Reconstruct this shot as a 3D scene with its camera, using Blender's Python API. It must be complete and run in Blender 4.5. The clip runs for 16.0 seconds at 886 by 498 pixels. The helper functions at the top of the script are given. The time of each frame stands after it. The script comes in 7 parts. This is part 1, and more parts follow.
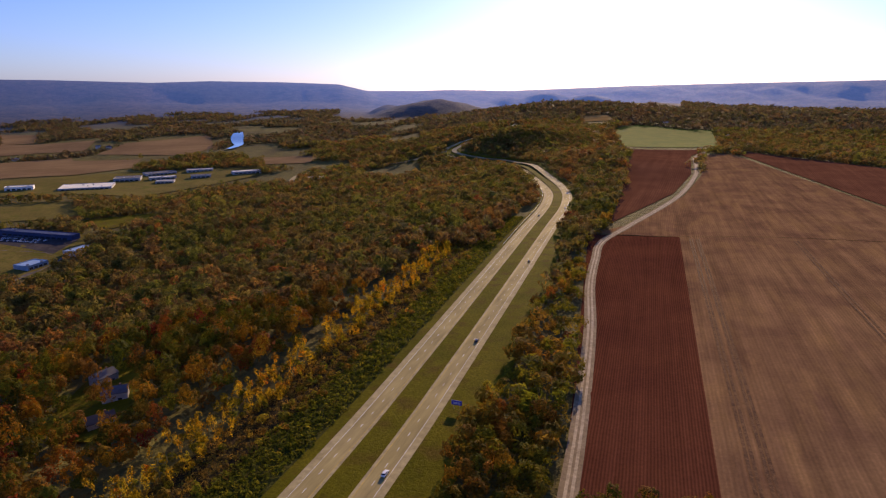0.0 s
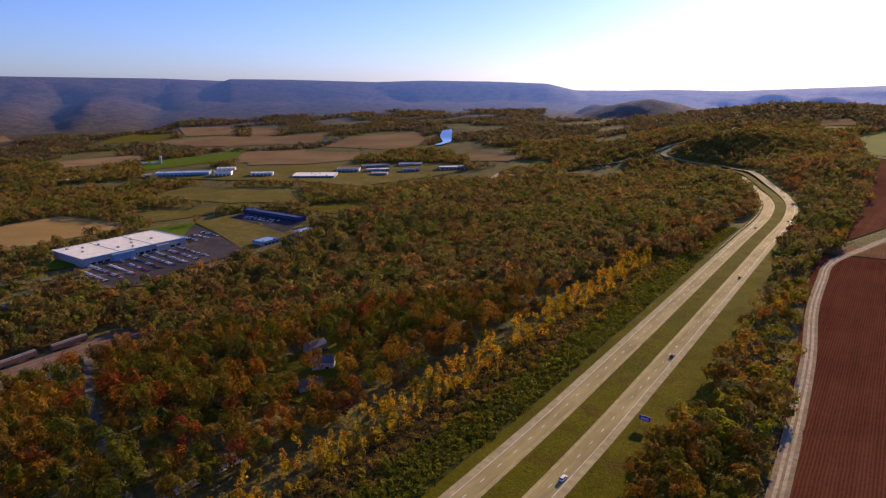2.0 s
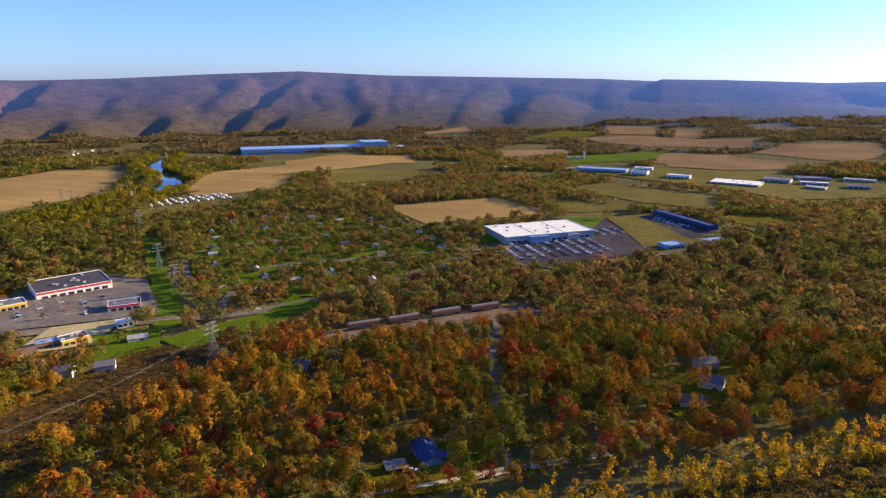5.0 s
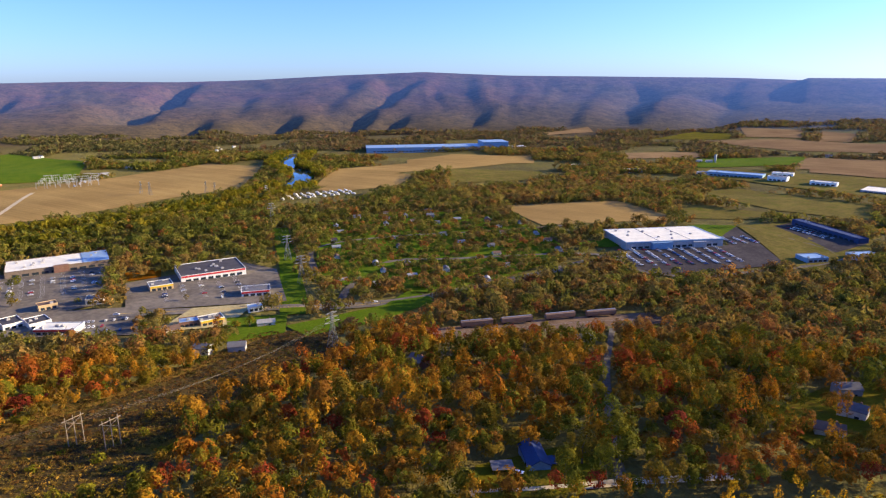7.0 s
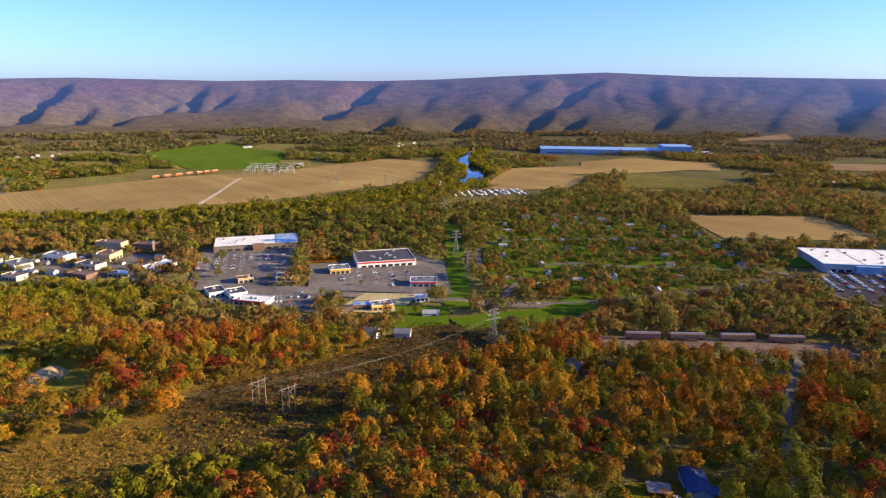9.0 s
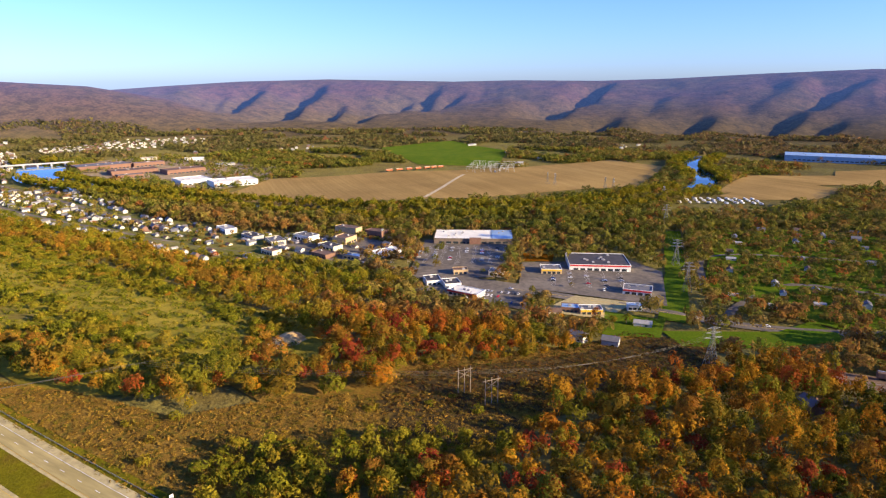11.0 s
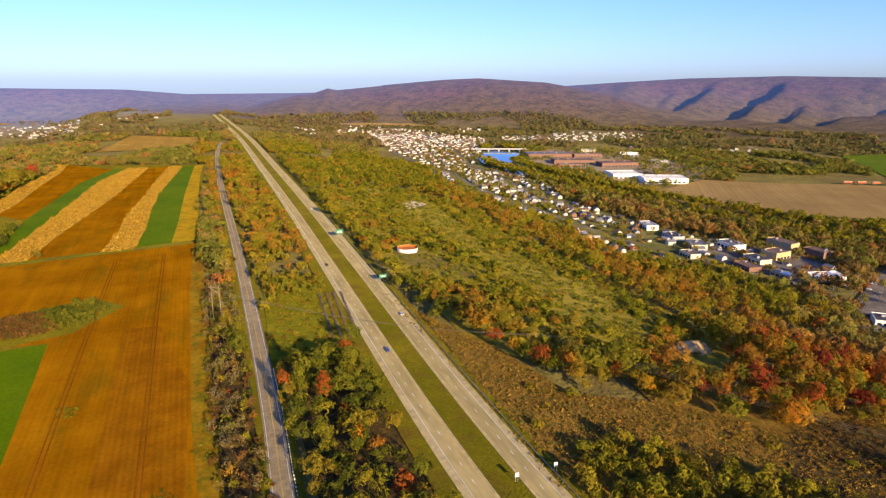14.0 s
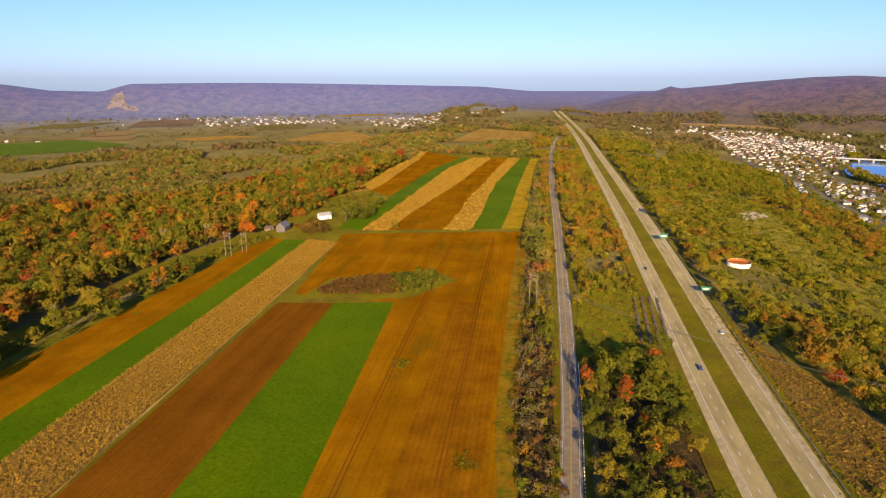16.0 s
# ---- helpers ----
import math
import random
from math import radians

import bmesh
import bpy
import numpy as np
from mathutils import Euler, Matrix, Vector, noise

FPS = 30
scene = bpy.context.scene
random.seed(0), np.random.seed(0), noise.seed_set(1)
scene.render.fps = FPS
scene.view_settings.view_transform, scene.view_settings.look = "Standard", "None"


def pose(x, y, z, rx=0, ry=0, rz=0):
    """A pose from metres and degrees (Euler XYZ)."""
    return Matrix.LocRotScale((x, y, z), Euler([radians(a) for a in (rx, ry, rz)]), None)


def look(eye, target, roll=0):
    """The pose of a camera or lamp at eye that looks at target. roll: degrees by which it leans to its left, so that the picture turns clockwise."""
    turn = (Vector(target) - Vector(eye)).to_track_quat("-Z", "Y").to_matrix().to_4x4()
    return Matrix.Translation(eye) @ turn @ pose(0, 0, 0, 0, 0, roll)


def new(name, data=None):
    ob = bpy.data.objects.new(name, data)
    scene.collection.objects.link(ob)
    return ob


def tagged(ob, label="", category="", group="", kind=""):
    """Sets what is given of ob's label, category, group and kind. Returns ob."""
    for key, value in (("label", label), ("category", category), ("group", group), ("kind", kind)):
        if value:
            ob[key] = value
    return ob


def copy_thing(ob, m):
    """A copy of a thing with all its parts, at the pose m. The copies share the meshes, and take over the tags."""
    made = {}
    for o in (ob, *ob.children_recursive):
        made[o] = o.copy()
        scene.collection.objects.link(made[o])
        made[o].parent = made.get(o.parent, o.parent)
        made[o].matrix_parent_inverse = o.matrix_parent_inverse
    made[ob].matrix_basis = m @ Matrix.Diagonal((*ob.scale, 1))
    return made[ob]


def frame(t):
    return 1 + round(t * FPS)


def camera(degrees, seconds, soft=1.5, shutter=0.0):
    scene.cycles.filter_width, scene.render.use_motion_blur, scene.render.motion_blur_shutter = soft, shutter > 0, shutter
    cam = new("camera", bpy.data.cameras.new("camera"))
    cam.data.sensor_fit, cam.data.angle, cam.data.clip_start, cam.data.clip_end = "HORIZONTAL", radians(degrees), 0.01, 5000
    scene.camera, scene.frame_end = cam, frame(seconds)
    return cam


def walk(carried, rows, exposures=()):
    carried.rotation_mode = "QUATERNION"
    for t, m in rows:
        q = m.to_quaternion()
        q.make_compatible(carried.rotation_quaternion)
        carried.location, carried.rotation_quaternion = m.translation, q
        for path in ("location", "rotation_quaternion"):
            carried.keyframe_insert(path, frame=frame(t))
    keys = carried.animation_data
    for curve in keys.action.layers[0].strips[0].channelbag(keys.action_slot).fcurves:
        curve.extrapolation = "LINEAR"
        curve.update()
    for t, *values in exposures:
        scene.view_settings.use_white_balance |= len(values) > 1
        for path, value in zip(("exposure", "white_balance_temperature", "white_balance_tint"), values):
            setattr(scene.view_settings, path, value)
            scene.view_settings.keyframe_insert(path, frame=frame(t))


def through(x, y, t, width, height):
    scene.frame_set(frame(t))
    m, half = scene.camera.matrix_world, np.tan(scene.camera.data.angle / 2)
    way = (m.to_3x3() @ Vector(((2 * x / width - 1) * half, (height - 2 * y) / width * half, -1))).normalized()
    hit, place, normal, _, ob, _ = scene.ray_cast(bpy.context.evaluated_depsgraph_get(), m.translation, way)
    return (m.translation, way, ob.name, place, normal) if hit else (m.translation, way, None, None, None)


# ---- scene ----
cam = camera(69.1, 16.0, soft=1.2)
PATH = [
    (0, pose(0, 0, 147, 75.44, 0.12, -0.00)),
    (0.5, pose(0, 0, 147, 75.44, 0.13, 3.31)),
    (1, pose(0, 0, 147, 75.43, 0.12, 9.16)),
    (1.5, pose(0, 0, 147, 75.41, 0.15, 13.73)),
    (2, pose(0, 0, 147, 75.42, 0.14, 17.83)),
    (2.5, pose(0, 0, 147, 75.43, 0.09, 21.93)),
    (3, pose(0, 0, 147, 75.45, 0.02, 26.96)),
    (3.5, pose(0, 0, 147, 75.41, -0.06, 36.45)),
    (4, pose(0, 0, 147, 75.35, -0.20, 45.32)),
    (4.2, pose(0, 0, 147, 75.36, -0.19, 47.62)),
    (6.3, pose(0, 0, 147, 75.49, 0.10, 59.73)),
    (6.5, pose(0, 0, 147, 75.46, 0.12, 60.75)),
    (7, pose(0, 0, 147, 75.48, 0.16, 64.36)),
    (7.5, pose(0, 0, 147, 75.50, 0.16, 67.88)),
    (8, pose(0, 0, 147, 75.52, 0.14, 71.54)),
    (8.2, pose(0, 0, 147, 75.49, 0.01, 73.03)),
    (10.3, pose(0, 0, 147, 75.50, 0.02, 91.73)),
    (10.5, pose(0, 0, 147, 75.46, 0.10, 93.62)),
    (11, pose(0, 0, 147, 75.44, 0.08, 99.00)),
    (11.5, pose(0, 0, 147, 75.49, 0.17, 104.06)),
    (12, pose(0, 0, 147, 75.48, 0.19, 108.93)),
    (12.5, pose(0, 0, 147, 75.44, 0.21, 113.65)),
    (13, pose(0, 0, 147, 75.41, 0.18, 118.56)),
    (13.5, pose(0, 0, 147, 75.35, 0.09, 125.96)),
    (13.7, pose(0, 0, 147, 75.30, 0.07, 130.55)),
    (14, pose(0, 0, 147, 75.22, 0.04, 136.14)),
    (14.5, pose(0, 0, 147, 75.12, -0.04, 144.95)),
    (15, pose(0, 0, 147, 75.07, -0.03, 153.16)),
    (15.5, pose(0, 0, 147, 75.07, 0.03, 158.74)),
    (16, pose(0, 0, 147, 75.07, 0.12, 164.96)),
]
walk(cam, PATH, exposures=[(0.0, 0.37, 6500, 28), (1.5, 0.53, 6500, 27), (3.0, 0.58, 6450, 18), (4.0, 0.95, 6300, 15), (7.0, 1.32, 6000, 13), (11.0, 1.30, 6150, 14), (13.0, 1.18, 6350, 15), (16.0, 0.88, 6550, 17)])

# ---- sky and sun: low, ahead of the first heading ----
SUN_AZ, SUN_EL = radians(16), radians(17)
world = bpy.data.worlds.new("sky")
scene.world = world
world.use_nodes = True
sky_nodes = world.node_tree.nodes
sky = sky_nodes.new("ShaderNodeTexSky")
sky.sky_type = "NISHITA"
sky.sun_disc = False
sky.sun_elevation, sky.sun_rotation = SUN_EL, SUN_AZ
sky.air_density, sky.dust_density, sky.ozone_density, sky.altitude = 1.0, 0.5, 3.4, 250
sky_nodes["Background"].inputs["Strength"].default_value = 0.085
tint = sky_nodes.new("ShaderNodeMix")
tint.data_type, tint.blend_type = "RGBA", "MULTIPLY"
tint.inputs[0].default_value = 1.0
tint.inputs[7].default_value = (0.67, 0.84, 1.42, 1)
world.node_tree.links.new(sky.outputs["Color"], tint.inputs[6])
world.node_tree.links.new(tint.outputs[2], sky_nodes["Background"].inputs["Color"])
sun = new("sun", bpy.data.lights.new("sun", "SUN"))
sun.data.energy, sun.data.angle, sun.data.color = 5.0, radians(0.6), (1.0, 0.77, 0.42)
sun_from = Vector((math.sin(SUN_AZ) * math.cos(SUN_EL), math.cos(SUN_AZ) * math.cos(SUN_EL), math.sin(SUN_EL)))
sun.matrix_world = look(sun_from * 2000, (0, 0, 0))


# ---- lie of the land ----
EYE = 147.0


def smooth(a, b, v):
    u = np.clip((v - a) / (b - a), 0.0, 1.0)
    return u * u * (3 - 2 * u)


def along(x, y):
    """Distance along the highway's straight line, and to its west side."""
    px, py = x + 110.0, y - 30.0
    return 0.375 * px + 0.927 * py, -0.927 * px + 0.375 * py


# bearing (degrees, clockwise from the first heading) and elevation angle of the far ridge line
RIDGE = [-180.0, -0.45, -173.86, -0.57, -161.74, -0.84, -157.38, -1.26, -148.96, -1.24, -126.26, -0.66, -121.4, -0.3, -116.19, 0.04, -108.83, 0.22, -98.05, 0.02, -92.68, 0.13, -85.89, 0.07, -80.2, 0.23, -73.22, 0.59, -66.0, 0.86, -58.74, 0.55, -49.35, 0.42, -40.7, 0.29, -33.69, 0.0, -23.61, -0.02, -19.38, 0.1, -13.58, -0.0, -8.9, -0.2, -6.53, -0.82, -2.15, -0.83, 0.78, -0.74, 5.65, -0.84, 15.97, -0.38, 23.7, -0.16, 33.67, 0.07, 60.0, 0.3, 120.0, 0.4, 161.33, -0.43, 164.4, -0.98, 167.76, -1.1, 169.8, -0.48, 175.64, -0.43, 180.0, -0.45]
SPUR = [-180.0, -4.0, -160.0, -4.0, -148.5, -1.33, -147.54, -1.33, -145.89, -0.74, -145.41, -0.97, -141.68, -0.6, -141.26, -0.51, -136.02, -0.04, -133.04, 0.08, -127.24, -0.3, -121.64, -1.37, -112.87, -3.19, -100.0, -5.0, -40.0, -5.0, -38.6, -0.9, -37.1, -0.3, -35.6, 0.25, -31.0, 0.2, -23.6, -0.02, -19.4, 0.1, -13.6, 0.0, -8.9, -0.2, -6.5, -0.85, -2.0, -3.0, 0.0, -5.0, 180.0, -5.0]


HILLS = [(420, 2250, 420, 68), (150, 1750, 260, 36), (900, 2900, 500, 55), (1500, 1900, 500, 45), (225, 1540, 130, 20), (255, 1190, 130, 16), (84, 1115, 45, 8), (160, 1590, 85, 12), (1010, 2080, 230, 16)]
# wooded hills far off to the north: place, half-widths along and across the view, top
FAR_HILLS = [(-31, 3000, 330, 300, 68), (608, 3852, 260, 260, 86), (802, 3612, 260, 220, 76), (395, 3980, 240, 300, 62), (813, 2600, 240, 260, 70), (-257, 3190, 150, 200, 40)]


def wave(x, y, size, seed):
    """Smooth rolling noise of about the given wavelength, -1 to 1."""
    k = 2 * math.pi / size
    s = seed * 1.7
    return (np.sin(k * (x + 0.31 * y) + s) + np.sin(k * (0.83 * y - 0.46 * x) * 1.13 + 2.1 * s)
            + np.sin(k * (0.7 * x + 0.71 * y) * 1.71 + 0.6 * s) + np.sin(k * (0.94 * x - 0.52 * y) * 2.3 + 1.3 * s)) / 4


def hashed(i, j, seed):
    v = np.sin(i * 127.1 + j * 311.7 + seed * 74.7) * 43758.5453
    return v - np.floor(v)


def lattice(x, y, seed):
    """Value noise, 0 to 1, one cell a unit."""
    i, j = np.floor(x), np.floor(y)
    u, v = x - i, y - j
    u, v = u * u * (3 - 2 * u), v * v * (3 - 2 * v)
    return ((hashed(i, j, seed) * (1 - u) + hashed(i + 1, j, seed) * u) * (1 - v)
            + (hashed(i, j + 1, seed) * (1 - u) + hashed(i + 1, j + 1, seed) * u) * v)


# bearing, and the distance at which the ridges begin to rise
FOOT = [-180, 3700, -163, 3600, -152, 2750, -132, 2750, -112, 2450, -52, 2450, -44, 2500, -39, 2900, -8, 3050, -3, 3300, 10, 3500, 40, 3300, 140, 3700, 180, 3700]


def folds(az, r):
    """Spurs and ravines that run down the ridges, 0 in the bottoms and 1 on the crests."""
    bend = 2.2 * lattice(az / 4.0, r / 420.0, 11) + 0.8 * lattice(az / 1.6, r / 200.0, 12)
    out = 0.0
    for size, amount, seed in ((8.5, 0.55, 1), (3.7, 0.3, 2), (1.7, 0.15, 3)):
        out = out + amount * np.abs(2 * lattice((az + bend) / size, r / 1500.0, seed) - 1) ** 0.8
    return np.clip(out * 1.7, 0, 1)


# ravines on the ridges: bearing and distance of the head, then of the foot, depth, width of the shaded wall
GULLIES = [(-114.6, 4120, -116.7, 3450, 75, 75), (-109.8, 4120, -112.7, 3150, 85, 95), (-117.0, 4080, -118.5, 3500, 60, 55), (-118.0, 4080, -119.4, 3600, 45, 45),
           (-99.7, 4100, -101.0, 3400, 70, 60), (-101.5, 3950, -103.9, 3330, 85, 100), (-97.5, 3900, -99.4, 3500, 45, 60), (-107.7, 3650, -109.0, 3100, 60, 70),
           (-104.6, 3420, -106.2, 3050, 45, 60), (-84.9, 4150, -87.3, 3500, 70, 60), (-88.0, 3600, -89.4, 3150, 65, 80), (-84.6, 3100, -85.6, 2680, 40, 60),
           (-77.4, 3180, -78.7, 2640, 50, 70), (-70.8, 3300, -72.5, 2720, 55, 75), (-66.9, 4000, -69.5, 3400, 55, 60), (-67.8, 3150, -69.0, 2780, 40, 60),
           (-60.6, 3400, -61.7, 2900, 30, 70), (-52.2, 3900, -53.6, 2900, 26, 110), (-47.1, 3950, -48.8, 2950, 26, 120), (-40.7, 3800, -42.4, 2900, 24, 120)]


def carved(az, r):
    """Depth of the ravines: one steep wall each, the other gentle."""
    out = np.zeros_like(r)
    for a0, r0, a1, r1, deep, wide in GULLIES:
        u = np.clip((r0 - r) / (r0 - r1), 0, 1)
        d = np.radians(az - a0 - (a1 - a0) * u - 0.35 * (lattice(r / 160.0, np.full_like(r, a0), 5) - 0.5)) * r
        side = np.where(d > 0, 1 - d / wide, 1 + d / (3.2 * wide))
        out = np.maximum(out, deep * np.clip(side, 0, 1) * smooth(r0 + 130, r0 - 250, r) * smooth(r1 - 180, r1 + 120, r))
    return out


def ground_z(x, y):
    x, y = np.asarray(x, float), np.asarray(y, float)
    r = np.hypot(x, y) + 1e-6
    az = np.degrees(np.arctan2(x, y))
    t, s = along(x, y)
    e = -s
    z = -48.0 * smooth(35, 430, s) * smooth(2600, 900, t)
    z = z - 70.0 * smooth(330, 800, e) * smooth(150, -500, y) + 6.0 * smooth(60, 200, e) * smooth(0, 300, y)
    z = z + 5.0 * wave(x, y, 700, 3) * smooth(150, 500, np.abs(s))
    # wooded hills north along the highway
    for hx, hy, wide, high in HILLS:
        z = z + high * np.exp(-((x - hx) ** 2 + (y - hy) ** 2) / wide ** 2)
    # the ridges all round the valley
    foot = np.interp(az, FOOT[0::2], FOOT[1::2])
    u = smooth(foot, 4500, r) ** 1.15
    top = EYE + 4500 * np.tan(np.radians(np.interp(az, RIDGE[0::2], RIDGE[1::2])))
    fold = folds(az, r)
    flank = 6.75 * u * u * (1 - u) * np.clip((top - 40) / 90, 0, 1)
    z = z * (1 - u) + top * u + flank * (62 * (fold - 0.72) + 8 * wave(x, y, 300, 5))
    for hx, hy, wx, wy, high in FAR_HILLS:
        z = np.maximum(z, -50 + (high + 50) * np.exp(-((x - hx) / wx) ** 2 - ((y - hy) / wy) ** 2) * (1 + 0.05 * wave(x, y, 210, 7)))
    # the nearer ridge: it stands further off where it faces the low sun
    back = 550.0 * (az > -70)
    near_top = EYE + (3500 + back) * np.tan(np.radians(np.interp(az, SPUR[0::2], SPUR[1::2])))
    v = smooth(2600 + back, 3550 + back, r) * smooth(4500 + back, 3700 + back, r)
    spur = -60 + (near_top + 60) * v + 42 * (fold - 0.75) * 6.75 * v * v * (1 - v)
    return np.maximum(z, spur) - carved(az, r)


# ---- materials ----
def shader(name, rough=0.9, spec=0.2, metal=0.0, matt=0.0):
    m = bpy.data.materials.new(name)
    m.use_nodes = True
    b = m.node_tree.nodes["Principled BSDF"]
    b.inputs["Roughness"].default_value = rough
    b.inputs["Specular IOR Level"].default_value = spec
    b.inputs["Metallic"].default_value = metal
    b.inputs["Diffuse Roughness"].default_value = matt
    return m, m.node_tree.nodes, m.node_tree.links, b


def ramp(nodes, stops):
    r = nodes.new("ShaderNodeValToRGB")
    while len(r.color_ramp.elements) < len(stops):
        r.color_ramp.elements.new(0.5)
    for e, (p, c) in zip(r.color_ramp.elements, stops):
        e.position, e.color = p, (*c, 1)
    return r


def noise_at(nodes, links, size, detail=4, rough=0.6, stretch=None, turn=0.0):
    """Noise over world metres, with features of about `size`."""
    geo = nodes.new("ShaderNodeNewGeometry")
    mp = nodes.new("ShaderNodeMapping")
    mp.vector_type = "TEXTURE"
    mp.inputs["Rotation"].default_value = (0, 0, radians(-turn))
    mp.inputs["Scale"].default_value = stretch or (1, 1, 1)
    links.new(geo.outputs["Position"], mp.inputs["Vector"])
    n = nodes.new("ShaderNodeTexNoise")
    n.inputs["Scale"].default_value = 1 / size
    n.inputs["Detail"].default_value = detail
    n.inputs["Roughness"].default_value = rough
    links.new(mp.outputs["Vector"], n.inputs["Vector"])
    return n.outputs["Fac"]


def mix(nodes, links, fac, a, b, mode="MIX"):
    n = nodes.new("ShaderNodeMix")
    n.data_type, n.blend_type = "RGBA", mode
    for sock, v in ((n.inputs[0], fac), (n.inputs[6], a), (n.inputs[7], b)):
        if isinstance(v, bpy.types.NodeSocket):
            links.new(v, sock)
        elif isinstance(v, tuple):
            sock.default_value = (*v, 1)
        else:
            sock.default_value = v
    return n.outputs[2]


def curve(nodes, links, v, lo, hi):
    n = nodes.new("ShaderNodeMapRange")
    n.inputs["From Min"].default_value, n.inputs["From Max"].default_value = lo, hi
    links.new(v, n.inputs["Value"])
    return n.outputs["Result"]


def relief(nodes, links, b, height, strength, distance):
    n = nodes.new("ShaderNodeBump")
    n.inputs["Strength"].default_value, n.inputs["Distance"].default_value = strength, distance
    links.new(height, n.inputs["Height"])
    links.new(n.outputs["Normal"], b.inputs["Normal"])


def patchy(name, dark, light, big=60.0, fine=3.0, rough=0.95, bump=0.6, third=None, stretch=None, turn=0.0, depth=0.5, matt=0.12):
    """Soil, grass or brush: blotches of two sizes, and relief."""
    m, nodes, links, b = shader(name, rough, 0.02, 0.0, matt)
    coarse = noise_at(nodes, links, big, 3)
    small = noise_at(nodes, links, fine, 5, 0.7, stretch, turn)
    col = mix(nodes, links, curve(nodes, links, coarse, 0.35, 0.65), dark, light)
    if third:
        extra = noise_at(nodes, links, big * 0.37, 4)
        col = mix(nodes, links, curve(nodes, links, extra, 0.5, 0.68), col, third)
    shade = ramp(nodes, [(0.25, (0.62, 0.62, 0.62)), (0.75, (1.3, 1.28, 1.2))])
    links.new(small, shade.inputs["Fac"])
    col = mix(nodes, links, 1.0, col, shade.outputs["Color"], "MULTIPLY")
    links.new(col, b.inputs["Base Color"])
    relief(nodes, links, b, small, bump, depth)
    return m


def furrowed(name, dark, light, pitch, turn, big=50.0, line=0.35, third=None, streaks=0.24):
    """A field with rows `pitch` metres apart, running at `turn` degrees from +y."""
    m, nodes, links, b = shader(name, 1.0, 0.0)
    coarse = noise_at(nodes, links, big, 4, 0.6)
    streak = noise_at(nodes, links, pitch * 3.0, 4, 0.65, (1.0, 22.0, 1.0), turn)
    fine = noise_at(nodes, links, 1.6, 4, 0.7)
    geo = nodes.new("ShaderNodeNewGeometry")
    mp = nodes.new("ShaderNodeMapping")
    mp.inputs["Rotation"].default_value = (0, 0, radians(turn))
    links.new(geo.outputs["Position"], mp.inputs["Vector"])
    w = nodes.new("ShaderNodeTexWave")
    w.inputs["Scale"].default_value = 0.31416 / pitch
    w.inputs["Distortion"].default_value = 1.0
    w.inputs["Detail"].default_value = 2
    w.inputs["Detail Scale"].default_value = 0.3
    links.new(mp.outputs["Vector"], w.inputs["Vector"])
    col = mix(nodes, links, curve(nodes, links, coarse, 0.35, 0.65), dark, light)
    if third:
        patch = noise_at(nodes, links, big * 0.5, 4, 0.6, (1.0, 3.0, 1.0), turn)
        col = mix(nodes, links, curve(nodes, links, patch, 0.52, 0.68), col, third)
    for fac, lo, hi in ((streak, 1 - streaks, 1 + streaks), (fine, 0.75, 1.25), (w.outputs["Fac"], 1 - line, 1 + line)):
        r = ramp(nodes, [(0.2, (lo, lo, lo)), (0.8, (hi, hi, hi))])
        links.new(fac, r.inputs["Fac"])
        col = mix(nodes, links, 1.0, col, r.outputs["Color"], "MULTIPLY")
    links.new(col, b.inputs["Base Color"])
    relief(nodes, links, b, w.outputs["Fac"], 0.5, 0.25)
    return m


def plain(name, colour, rough=0.7, spec=0.3, metal=0.0, grime=0.25, size=2.5):
    """Paint, metal, roofing: one colour with weathering."""
    m, nodes, links, b = shader(name, rough, spec, metal)
    n = noise_at(nodes, links, size, 5, 0.65)
    r = ramp(nodes, [(0.25, (1 - grime,) * 3), (0.7, (1 + grime * 0.5,) * 3)])
    links.new(n, r.inputs["Fac"])
    links.new(mix(nodes, links, 1.0, colour, r.outputs["Color"], "MULTIPLY"), b.inputs["Base Color"])
    return m


